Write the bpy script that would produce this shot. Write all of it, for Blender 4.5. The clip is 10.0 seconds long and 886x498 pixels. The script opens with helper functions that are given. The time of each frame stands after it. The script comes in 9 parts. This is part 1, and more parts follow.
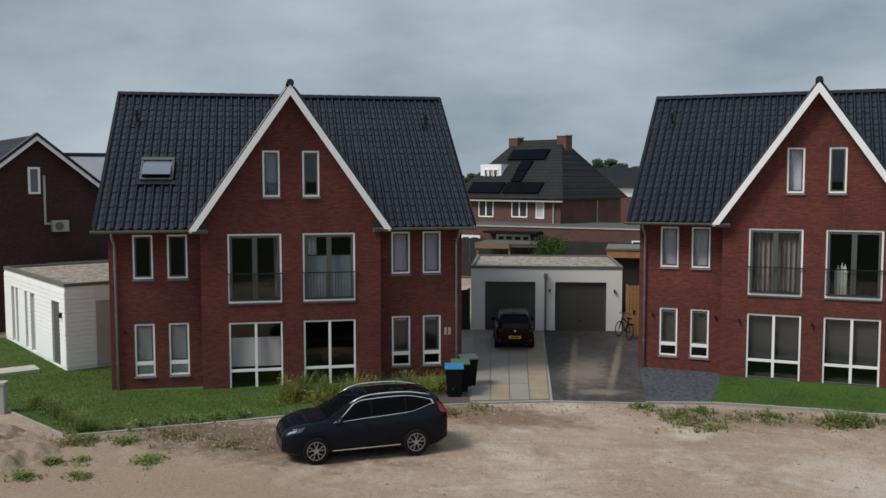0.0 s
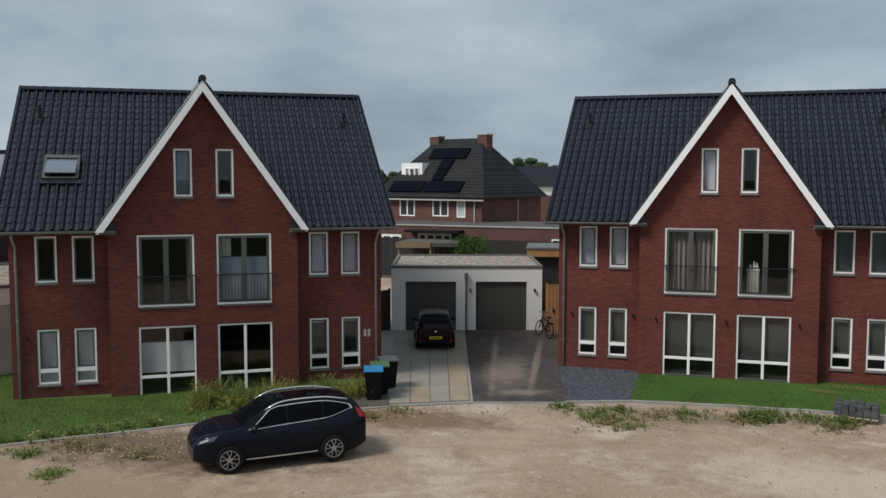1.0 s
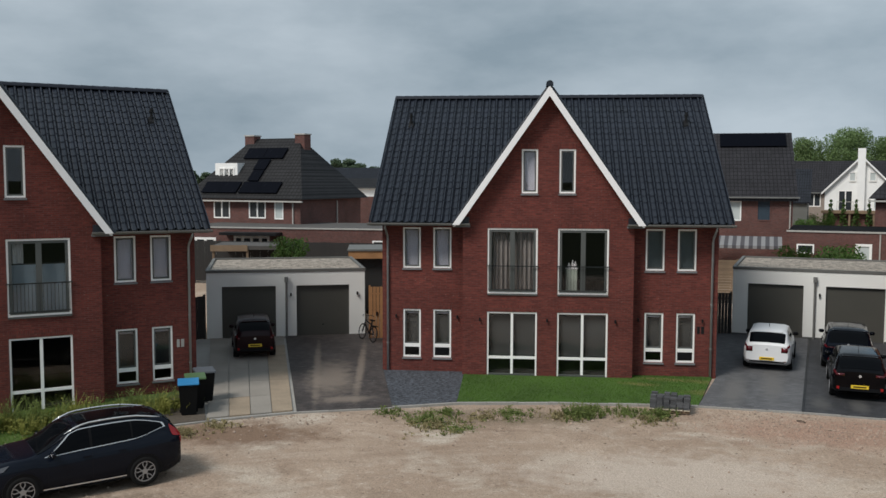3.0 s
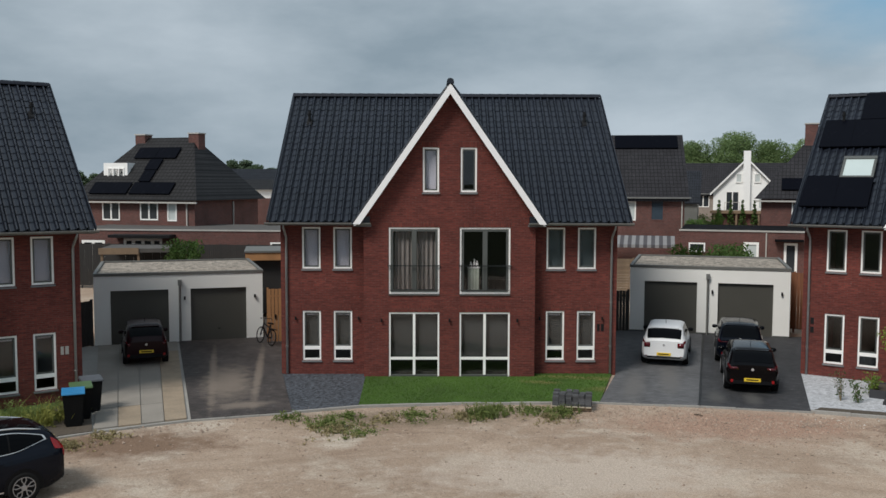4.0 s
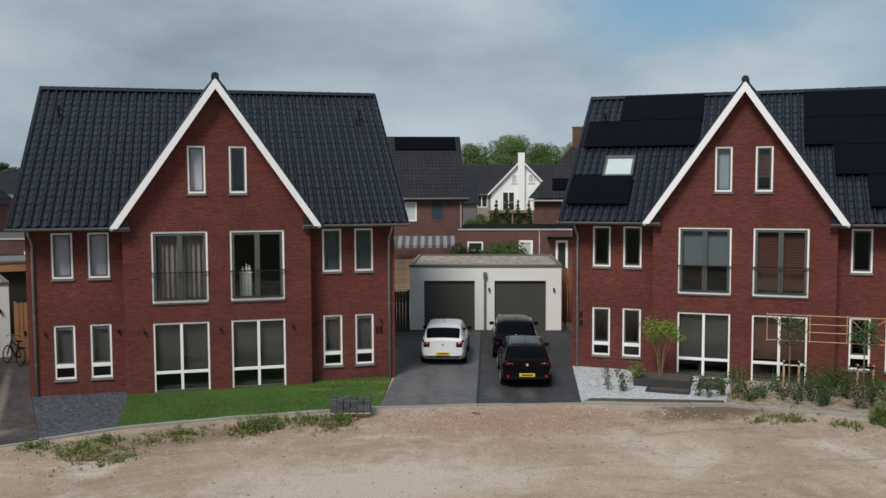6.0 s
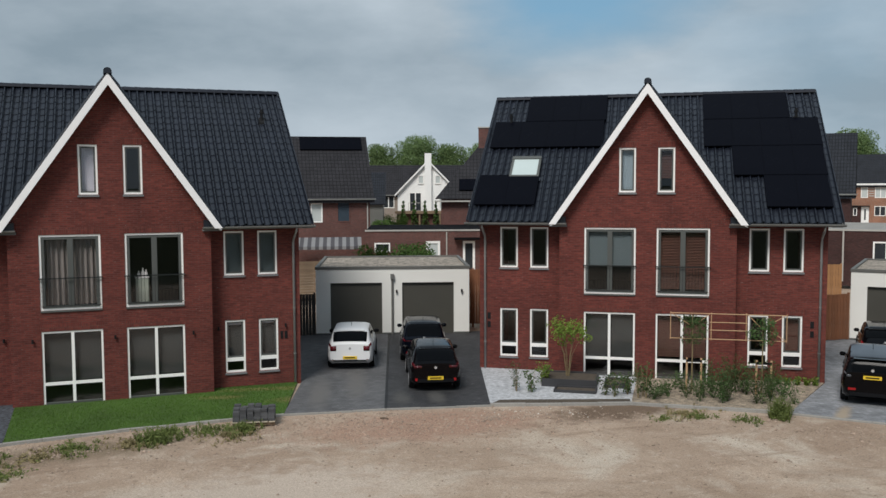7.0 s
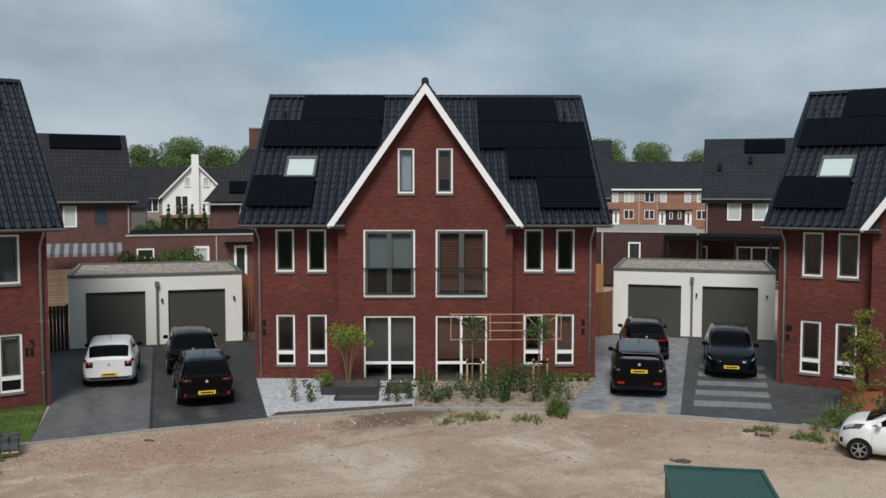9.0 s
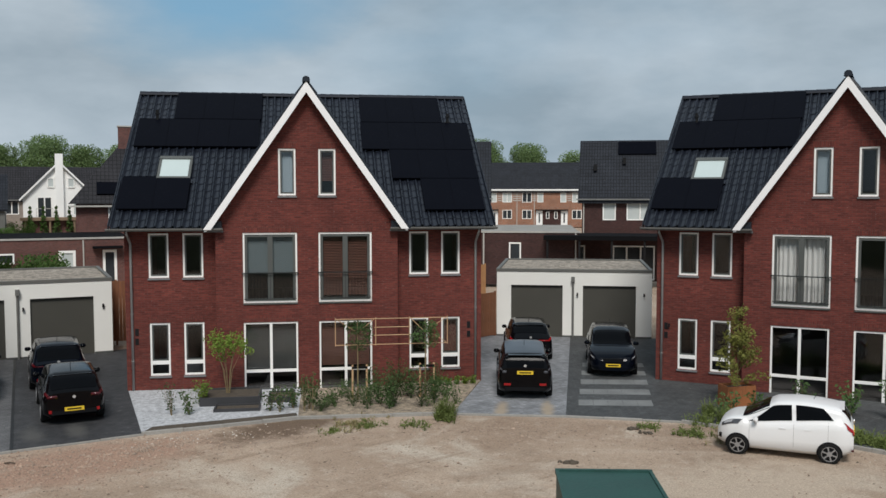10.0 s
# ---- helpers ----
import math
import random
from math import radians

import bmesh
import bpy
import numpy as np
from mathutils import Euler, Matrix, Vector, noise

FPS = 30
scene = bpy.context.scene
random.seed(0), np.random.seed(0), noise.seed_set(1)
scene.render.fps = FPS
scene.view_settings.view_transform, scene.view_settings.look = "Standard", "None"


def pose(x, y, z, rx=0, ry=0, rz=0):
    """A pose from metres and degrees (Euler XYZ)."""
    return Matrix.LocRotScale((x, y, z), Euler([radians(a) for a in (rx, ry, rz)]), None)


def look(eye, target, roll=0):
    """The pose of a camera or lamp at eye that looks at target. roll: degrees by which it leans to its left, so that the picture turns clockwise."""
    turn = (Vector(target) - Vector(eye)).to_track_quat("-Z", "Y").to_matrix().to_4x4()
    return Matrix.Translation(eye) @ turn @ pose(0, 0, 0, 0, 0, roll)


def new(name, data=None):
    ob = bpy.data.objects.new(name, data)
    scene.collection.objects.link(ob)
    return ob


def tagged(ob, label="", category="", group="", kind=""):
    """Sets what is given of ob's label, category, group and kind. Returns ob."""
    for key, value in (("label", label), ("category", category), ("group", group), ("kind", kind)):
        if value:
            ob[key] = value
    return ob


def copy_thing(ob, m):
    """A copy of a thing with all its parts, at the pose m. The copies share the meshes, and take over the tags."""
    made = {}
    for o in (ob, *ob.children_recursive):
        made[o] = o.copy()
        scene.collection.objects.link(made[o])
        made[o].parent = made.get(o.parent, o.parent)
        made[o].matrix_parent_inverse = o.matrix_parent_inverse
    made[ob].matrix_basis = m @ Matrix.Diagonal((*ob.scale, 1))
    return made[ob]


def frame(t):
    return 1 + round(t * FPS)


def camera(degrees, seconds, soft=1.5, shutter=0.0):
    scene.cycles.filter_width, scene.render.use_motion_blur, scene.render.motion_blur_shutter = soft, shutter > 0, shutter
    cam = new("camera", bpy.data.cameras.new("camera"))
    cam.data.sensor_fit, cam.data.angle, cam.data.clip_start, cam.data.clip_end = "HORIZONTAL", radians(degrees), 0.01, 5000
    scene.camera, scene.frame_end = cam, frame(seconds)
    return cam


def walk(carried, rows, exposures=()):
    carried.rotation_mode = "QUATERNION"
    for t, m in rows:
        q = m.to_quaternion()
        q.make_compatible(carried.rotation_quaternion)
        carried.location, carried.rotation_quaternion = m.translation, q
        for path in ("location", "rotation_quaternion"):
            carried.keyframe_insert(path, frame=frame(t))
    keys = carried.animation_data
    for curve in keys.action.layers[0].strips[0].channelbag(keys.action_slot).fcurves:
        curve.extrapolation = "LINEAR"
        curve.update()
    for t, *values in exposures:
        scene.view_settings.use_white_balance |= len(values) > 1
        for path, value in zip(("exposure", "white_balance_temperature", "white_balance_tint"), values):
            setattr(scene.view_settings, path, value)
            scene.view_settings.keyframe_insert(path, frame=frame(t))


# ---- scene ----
cam = camera(52.43, 10.0)
PATH = [
    (0, (-0.181, -33.553, 7.017), (-0.9341, -31.7059, 6.8658), -0.06),
    (0.5, (-0.209, -33.337, 7.040), (-0.8839, -31.4612, 6.8870), 0.02),
    (1, (-0.215, -33.136, 7.058), (-0.8062, -31.2313, 6.9030), 0.05),
    (1.5, (-0.241, -32.948, 7.073), (-0.7456, -31.0187, 6.9171), 0.11),
    (2, (-0.340, -32.729, 7.063), (-0.7486, -30.7770, 6.9076), 0.11),
    (2.5, (-0.465, -32.540, 7.061), (-0.7678, -30.5686, 6.9059), 0.11),
    (4, (-0.620, -31.845, 6.891), (-0.5959, -29.8506, 6.7453), 0.17),
    (4.5, (-0.551, -31.624, 6.883), (-0.4044, -29.6351, 6.7385), 0.06),
    (5, (-0.404, -31.387, 6.835), (-0.1385, -29.4095, 6.6927), -0.11),
    (5.5, (-0.226, -31.156, 6.795), (0.1556, -29.1983, 6.6546), -0.18),
    (7, (0.041, -30.477, 6.802), (0.7276, -28.6034, 6.6624), -0.24),
    (7.5, (0.111, -30.259, 6.766), (0.8971, -28.4254, 6.6291), -0.15),
    (8, (0.200, -29.949, 6.723), (1.1051, -28.1707, 6.5890), -0.05),
    (8.5, (0.273, -29.655, 6.684), (1.2952, -27.9408, 6.5520), 0.02),
    (9, (0.408, -29.338, 6.661), (1.5404, -27.6945, 6.5307), 0.03),
    (9.5, (0.507, -29.082, 6.685), (1.7457, -27.5173, 6.5554), 0.01),
    (10, (0.606, -28.809, 6.714), (1.9478, -27.3312, 6.5841), -0.05),
]
walk(cam, [(t, look(eye, target, roll)) for t, eye, target, roll in PATH])

# ---- world and light ----
SUN_AZ, SUN_EL = 222.0, 50.0          # degrees clockwise from +y, and above the horizon
world = bpy.data.worlds.new("world")
scene.world = world
world.use_nodes = True
wn, wl = world.node_tree.nodes, world.node_tree.links
wn.clear()
w_out = wn.new("ShaderNodeOutputWorld")
w_bg = wn.new("ShaderNodeBackground")
w_bg.inputs["Strength"].default_value = 0.1
w_sky = wn.new("ShaderNodeTexSky")
w_sky.sky_type = "NISHITA"
w_sky.sun_disc = False
w_sky.sun_elevation = radians(SUN_EL)
w_sky.sun_rotation = radians(SUN_AZ)
w_co = wn.new("ShaderNodeTexCoord")
w_map = wn.new("ShaderNodeMapping")
w_map.inputs["Scale"].default_value = (1.0, 1.0, 2.6)
w_map.inputs["Location"].default_value = (0.35, 0.2, 0.1)
w_n1 = wn.new("ShaderNodeTexNoise")
w_n1.inputs["Scale"].default_value, w_n1.inputs["Detail"].default_value, w_n1.inputs["Roughness"].default_value = 1.5, 7, 0.52
w_n2 = wn.new("ShaderNodeTexNoise")
w_n2.inputs["Scale"].default_value, w_n2.inputs["Detail"].default_value, w_n2.inputs["Roughness"].default_value = 2.6, 8, 0.55
w_cover = wn.new("ShaderNodeValToRGB")
w_cover.color_ramp.elements[0].position, w_cover.color_ramp.elements[1].position = 0.33, 0.47
w_cover.color_ramp.elements[0].color, w_cover.color_ramp.elements[1].color = (0.72, 0.72, 0.72, 1), (0.98, 0.98, 0.98, 1)
w_shade = wn.new("ShaderNodeValToRGB")
w_shade.color_ramp.elements[0].position, w_shade.color_ramp.elements[1].position = 0.36, 0.66
w_shade.color_ramp.elements[0].color, w_shade.color_ramp.elements[1].color = (2.82, 3.6, 4.25, 1), (5.18, 6.0, 6.7, 1)
w_mix = wn.new("ShaderNodeMixRGB")
# a gap of blue between the clouds
w_gap = wn.new("ShaderNodeMapping")
w_gap.vector_type = "TEXTURE"
w_gap.inputs["Location"].default_value, w_gap.inputs["Scale"].default_value = (0.46, 0.855, 0.215), (0.12, 0.12, 0.075)
w_len = wn.new("ShaderNodeVectorMath")
w_len.operation = "LENGTH"
w_rag = wn.new("ShaderNodeMath")
w_rag.operation = "MULTIPLY_ADD"
w_rag.inputs[1].default_value = 2.6
w_open = wn.new("ShaderNodeMapRange")
w_open.inputs["From Min"].default_value, w_open.inputs["From Max"].default_value = 1.6, 2.7
w_open.inputs["To Min"].default_value, w_open.inputs["To Max"].default_value = 0.0, 1.0
w_cut = wn.new("ShaderNodeMath")
w_cut.operation = "MULTIPLY"
wl.new(w_co.outputs["Generated"], w_gap.inputs["Vector"])
wl.new(w_gap.outputs[0], w_len.inputs[0])
wl.new(w_n2.outputs["Fac"], w_rag.inputs[0])
wl.new(w_len.outputs["Value"], w_rag.inputs[2])
wl.new(w_rag.outputs[0], w_open.inputs["Value"])
wl.new(w_cover.outputs["Color"], w_cut.inputs[0])
wl.new(w_open.outputs["Result"], w_cut.inputs[1])
w_blue = wn.new("ShaderNodeMixRGB")
w_blue.inputs["Fac"].default_value = 0.75
w_blue.inputs["Color2"].default_value = (1.9, 3.9, 5.6, 1)
wl.new(w_sky.outputs["Color"], w_blue.inputs["Color1"])
wl.new(w_co.outputs["Generated"], w_map.inputs["Vector"])
wl.new(w_map.outputs["Vector"], w_n1.inputs["Vector"])
wl.new(w_map.outputs["Vector"], w_n2.inputs["Vector"])
wl.new(w_n1.outputs["Fac"], w_cover.inputs["Fac"])
wl.new(w_n2.outputs["Fac"], w_shade.inputs["Fac"])
wl.new(w_cut.outputs[0], w_mix.inputs["Fac"])
wl.new(w_blue.outputs["Color"], w_mix.inputs["Color1"])
# thicker, greyer cloud towards one side
w_side = wn.new("ShaderNodeVectorMath")
w_side.operation = "DOT_PRODUCT"
w_side.inputs[1].default_value = (-0.71, 0.71, 0.0)
w_thick = wn.new("ShaderNodeMapRange")
w_thick.inputs["From Min"].default_value, w_thick.inputs["From Max"].default_value = 0.1, 1.0
w_thick.inputs["To Min"].default_value, w_thick.inputs["To Max"].default_value = 1.0, 0.86
w_dim = wn.new("ShaderNodeVectorMath")
w_dim.operation = "SCALE"
wl.new(w_co.outputs["Generated"], w_side.inputs[0])
wl.new(w_side.outputs["Value"], w_thick.inputs["Value"])
wl.new(w_shade.outputs["Color"], w_dim.inputs[0])
wl.new(w_thick.outputs["Result"], w_dim.inputs["Scale"])
wl.new(w_dim.outputs["Vector"], w_mix.inputs["Color2"])
wl.new(w_mix.outputs["Color"], w_bg.inputs["Color"])
wl.new(w_bg.outputs["Background"], w_out.inputs["Surface"])
sun_data = bpy.data.lights.new("sun", "SUN")
sun_data.energy, sun_data.angle, sun_data.color = 2.8, radians(20), (1.0, 0.955, 0.9)
sun = new("sun", sun_data)
sun_from = Vector((math.sin(radians(SUN_AZ)) * math.cos(radians(SUN_EL)), math.cos(radians(SUN_AZ)) * math.cos(radians(SUN_EL)), math.sin(radians(SUN_EL))))
sun.matrix_world = look(sun_from * 60, (0, 0, 0))

# ---- materials ----
def surface(name, base, rough=0.6, metal=0.0, coarse=1.2, fine=40.0, vary=0.25, bump=0.0, spread=0.0, coat=0.0, specular=0.5):
    """A surface whose colour wanders at a coarse and a fine scale (per metre), with fine relief. spread: tone from piece to piece."""
    m = bpy.data.materials.new(name)
    m.use_nodes = True
    n, l = m.node_tree.nodes, m.node_tree.links
    b = n["Principled BSDF"]
    b.inputs["Metallic"].default_value = metal
    b.inputs["Coat Weight"].default_value = coat
    b.inputs["Coat Roughness"].default_value = 0.06
    b.inputs["Specular IOR Level"].default_value = specular
    co = n.new("ShaderNodeTexCoord")
    n1, n2 = n.new("ShaderNodeTexNoise"), n.new("ShaderNodeTexNoise")
    n1.inputs["Scale"].default_value, n1.inputs["Detail"].default_value = coarse, 5
    n2.inputs["Scale"].default_value, n2.inputs["Detail"].default_value = fine, 4
    l.new(co.outputs["Object"], n1.inputs["Vector"])
    l.new(co.outputs["Object"], n2.inputs["Vector"])
    add = n.new("ShaderNodeMath")
    add.operation = "ADD"
    l.new(n1.outputs["Fac"], add.inputs[0])
    l.new(n2.outputs["Fac"], add.inputs[1])
    tone = n.new("ShaderNodeMapRange")
    tone.inputs["From Min"].default_value, tone.inputs["From Max"].default_value = 0.6, 1.4
    tone.inputs["To Min"].default_value, tone.inputs["To Max"].default_value = 1 - vary, 1 + vary
    l.new(add.outputs[0], tone.inputs["Value"])
    last = tone.outputs["Result"]
    if spread:
        info = n.new("ShaderNodeObjectInfo")
        isl = n.new("ShaderNodeNewGeometry")
        both = n.new("ShaderNodeMath")
        both.operation = "ADD"
        l.new(info.outputs["Random"], both.inputs[0])
        l.new(isl.outputs["Random Per Island"], both.inputs[1])
        sp = n.new("ShaderNodeMapRange")
        sp.inputs["From Max"].default_value = 2.0
        sp.inputs["To Min"].default_value, sp.inputs["To Max"].default_value = 1 - spread, 1 + spread
        l.new(both.outputs[0], sp.inputs["Value"])
        mul = n.new("ShaderNodeMath")
        mul.operation = "MULTIPLY"
        l.new(last, mul.inputs[0])
        l.new(sp.outputs["Result"], mul.inputs[1])
        last = mul.outputs[0]
    sc = n.new("ShaderNodeVectorMath")
    sc.operation = "SCALE"
    sc.inputs[0].default_value = base
    l.new(last, sc.inputs["Scale"])
    l.new(sc.outputs["Vector"], b.inputs["Base Color"])
    rr = n.new("ShaderNodeMapRange")
    rr.inputs["To Min"].default_value, rr.inputs["To Max"].default_value = max(0.02, rough - 0.1), min(1, rough + 0.1)
    l.new(n1.outputs["Fac"], rr.inputs["Value"])
    l.new(rr.outputs["Result"], b.inputs["Roughness"])
    if bump:
        bp = n.new("ShaderNodeBump")
        bp.inputs["Strength"].default_value, bp.inputs["Distance"].default_value = 0.6, bump
        l.new(n2.outputs["Fac"], bp.inputs["Height"])
        l.new(bp.outputs["Normal"], b.inputs["Normal"])
    return m


def brickwork(name, light, dark, joint, brick=(0.22, 0.0625), joint_size=0.009, offset=0.5):
    """Masonry of courses along the walls of a building whose walls follow its own x and y."""
    m = bpy.data.materials.new(name)
    m.use_nodes = True
    n, l = m.node_tree.nodes, m.node_tree.links
    b = n["Principled BSDF"]
    b.inputs["Roughness"].default_value = 0.85
    b.inputs["Specular IOR Level"].default_value = 0.3
    co, sep, com = n.new("ShaderNodeTexCoord"), n.new("ShaderNodeSeparateXYZ"), n.new("ShaderNodeCombineXYZ")
    l.new(co.outputs["Object"], sep.inputs[0])
    s = n.new("ShaderNodeMath")
    s.operation = "ADD"
    l.new(sep.outputs["X"], s.inputs[0])
    l.new(sep.outputs["Y"], s.inputs[1])
    l.new(s.outputs[0], com.inputs["X"])
    l.new(sep.outputs["Z"], com.inputs["Y"])
    t = n.new("ShaderNodeTexBrick")
    t.offset = offset
    t.inputs["Scale"].default_value = 1.0
    t.inputs["Brick Width"].default_value, t.inputs["Row Height"].default_value = brick
    t.inputs["Mortar Size"].default_value = joint_size
    t.inputs["Mortar Smooth"].default_value = 0.2
    t.inputs["Bias"].default_value = 0.0
    t.inputs["Color1"].default_value, t.inputs["Color2"].default_value, t.inputs["Mortar"].default_value = (*light, 1), (*dark, 1), (*joint, 1)
    l.new(com.outputs[0], t.inputs["Vector"])
    n1 = n.new("ShaderNodeTexNoise")
    n1.inputs["Scale"].default_value, n1.inputs["Detail"].default_value = 0.8, 6
    l.new(co.outputs["Object"], n1.inputs["Vector"])
    n2 = n.new("ShaderNodeTexNoise")
    n2.inputs["Scale"].default_value, n2.inputs["Detail"].default_value = 1.0, 5
    str_map = n.new("ShaderNodeMapping")
    str_map.inputs["Scale"].default_value = (5.5, 15.5, 1.0)
    l.new(com.outputs[0], str_map.inputs["Vector"])
    l.new(str_map.outputs[0], n2.inputs["Vector"])
    a = n.new("ShaderNodeMath")
    a.operation = "ADD"
    l.new(n1.outputs["Fac"], a.inputs[0])
    l.new(n2.outputs["Fac"], a.inputs[1])
    r = n.new("ShaderNodeMapRange")
    r.inputs["From Min"].default_value, r.inputs["From Max"].default_value = 0.6, 1.4
    r.inputs["To Min"].default_value, r.inputs["To Max"].default_value = 0.66, 1.34
    l.new(a.outputs[0], r.inputs["Value"])
    # here and there a paler, lime-stained brick
    n3, pale, mixed = n.new("ShaderNodeTexNoise"), n.new("ShaderNodeMapRange"), n.new("ShaderNodeMixRGB")
    n3.inputs["Scale"].default_value, n3.inputs["Detail"].default_value = 1.9, 2
    l.new(str_map.outputs[0], n3.inputs["Vector"])
    pale.inputs["From Min"].default_value, pale.inputs["From Max"].default_value = 0.67, 0.74
    pale.inputs["To Max"].default_value = 0.55
    l.new(n3.outputs["Fac"], pale.inputs["Value"])
    l.new(pale.outputs["Result"], mixed.inputs["Fac"])
    l.new(t.outputs["Color"], mixed.inputs["Color1"])
    mixed.inputs["Color2"].default_value = (*(0.45 * v + 0.16 for v in light), 1)
    sc = n.new("ShaderNodeVectorMath")
    sc.operation = "SCALE"
    l.new(mixed.outputs["Color"], sc.inputs[0])
    l.new(r.outputs["Result"], sc.inputs["Scale"])
    l.new(sc.outputs["Vector"], b.inputs["Base Color"])
    bp = n.new("ShaderNodeBump")
    bp.invert = True
    bp.inputs["Strength"].default_value, bp.inputs["Distance"].default_value = 0.7, 0.006
    l.new(t.outputs["Fac"], bp.inputs["Height"])
    l.new(bp.outputs["Normal"], b.inputs["Normal"])
    return m


def paving(name, light, dark, joint, size, joint_size=0.008, rough=0.75, stain=0.35, stain_scale=0.35):
    m = brickwork(name, light, dark, joint, size, joint_size)
    n, l = m.node_tree.nodes, m.node_tree.links
    b = n["Principled BSDF"]
    b.inputs["Roughness"].default_value = rough
    com = [x for x in n if x.type == "COMBXYZ"][0]
    sep = [x for x in n if x.type == "SEPXYZ"][0]
    for link in list(l):
        if link.to_node == com:
            l.remove(link)
    l.new(sep.outputs["X"], com.inputs["X"])
    l.new(sep.outputs["Y"], com.inputs["Y"])
    big = [x for x in n if x.type == "TEX_NOISE"][0]
    big.inputs["Scale"].default_value = stain_scale
    strk = [x for x in n if x.type == "MAPPING"][0]
    strk.inputs["Scale"].default_value = (3.0, 3.0, 1.0)
    rng = [x for x in n if x.type == "MAP_RANGE"][0]
    rng.inputs["To Min"].default_value, rng.inputs["To Max"].default_value = 1 - stain, 1 + stain
    return m


def pane_glass(name, tint=(0.92, 0.92, 0.93)):
    m = bpy.data.materials.new(name)
    m.use_nodes = True
    n, l = m.node_tree.nodes, m.node_tree.links
    n.remove(n["Principled BSDF"])
    out = n["Material Output"]
    tr, gl, mx, fr = n.new("ShaderNodeBsdfTransparent"), n.new("ShaderNodeBsdfGlossy"), n.new("ShaderNodeMixShader"), n.new("ShaderNodeFresnel")
    tr.inputs["Color"].default_value = (*tint, 1)
    gl.inputs["Roughness"].default_value = 0.01
    fr.inputs["IOR"].default_value = 1.5
    l.new(fr.outputs[0], mx.inputs[0])
    l.new(tr.outputs[0], mx.inputs[1])
    l.new(gl.outputs[0], mx.inputs[2])
    l.new(mx.outputs[0], out.inputs["Surface"])
    return m


def sand_ground(name):
    """Loose sand with gravelly patches, tyre tracks and damp soil along the plots."""
    m = bpy.data.materials.new(name)
    m.use_nodes = True
    n, l = m.node_tree.nodes, m.node_tree.links
    b = n["Principled BSDF"]
    b.inputs["Roughness"].default_value = 0.95
    b.inputs["Specular IOR Level"].default_value = 0.15
    co = n.new("ShaderNodeTexCoord")

    def noise_at(scale, detail=6, rough=0.55, stretch=None, dist=0.0):
        t = n.new("ShaderNodeTexNoise")
        t.inputs["Scale"].default_value, t.inputs["Detail"].default_value, t.inputs["Roughness"].default_value = scale, detail, rough
        t.inputs["Distortion"].default_value = dist
        src = co.outputs["Object"]
        if stretch:
            mp = n.new("ShaderNodeMapping")
            mp.inputs["Scale"].default_value = stretch[:3]
            mp.inputs["Rotation"].default_value = (0, 0, stretch[3])
            l.new(src, mp.inputs["Vector"])
            src = mp.outputs[0]
        l.new(src, t.inputs["Vector"])
        return t.outputs["Fac"]

    def ramp(fac, p0, p1, c0=(0, 0, 0, 1), c1=(1, 1, 1, 1)):
        r = n.new("ShaderNodeValToRGB")
        r.color_ramp.elements[0].position, r.color_ramp.elements[1].position = p0, p1
        r.color_ramp.elements[0].color, r.color_ramp.elements[1].color = c0, c1
        l.new(fac, r.inputs["Fac"])
        return r.outputs["Color"]

    def mix(fac, a, c, mode="MIX"):
        x = n.new("ShaderNodeMixRGB")
        x.blend_type = mode
        if isinstance(fac, float):
            x.inputs["Fac"].default_value = fac
        else:
            l.new(fac, x.inputs["Fac"])
        for s, v in (("Color1", a), ("Color2", c)):
            if isinstance(v, tuple):
                x.inputs[s].default_value = (*v, 1)
            else:
                l.new(v, x.inputs[s])
        return x.outputs["Color"]

    c = ramp(noise_at(0.22, 7), 0.35, 0.65, (0.37, 0.275, 0.205, 1), (0.51, 0.4, 0.31, 1))
    c = mix(ramp(noise_at(0.35, 6, 0.6, (1, 1, 1, 0), 0.6), 0.52, 0.68), c, (0.6, 0.52, 0.43))
    c = mix(ramp(noise_at(0.5, 8, 0.65), 0.58, 0.78), c, (0.26, 0.19, 0.14))
    c = mix(ramp(noise_at(0.9, 6, 0.6, (0.25, 2.2, 1, 0.5)), 0.58, 0.75), c, (0.3, 0.22, 0.16))
    c = mix(ramp(noise_at(2.3, 9, 0.72), 0.56, 0.72), c, (0.3, 0.22, 0.165))
    c = mix(ramp(noise_at(3.1, 9, 0.72, (1, 1, 1, 0.7)), 0.54, 0.72), c, (0.58, 0.48, 0.39))
    c = mix(ramp(noise_at(14.0, 4, 0.7), 0.58, 0.72), c, (0.16, 0.115, 0.085))
    c = mix(ramp(noise_at(9.0, 4, 0.7), 0.64, 0.72), c, (0.6, 0.55, 0.48))
    # worn wheel tracks round the bend, broken brick along the plots, damp soil
    flat = n.new("ShaderNodeVectorMath")
    flat.operation = "MULTIPLY"
    flat.inputs[1].default_value = (1, 1, 0)
    shift = n.new("ShaderNodeVectorMath")
    shift.operation = "SUBTRACT"
    shift.inputs[1].default_value = (2.0, -31.0, 0)
    l.new(co.outputs["Object"], flat.inputs[0])
    l.new(flat.outputs[0], shift.inputs[0])
    far, sep, ang, wrap = n.new("ShaderNodeVectorMath"), n.new("ShaderNodeSeparateXYZ"), n.new("ShaderNodeMath"), n.new("ShaderNodeCombineXYZ")
    far.operation = "LENGTH"
    ang.operation = "ARCTAN2"
    l.new(shift.outputs[0], far.inputs[0])
    l.new(shift.outputs[0], sep.inputs[0])
    l.new(sep.outputs["Y"], ang.inputs[0])
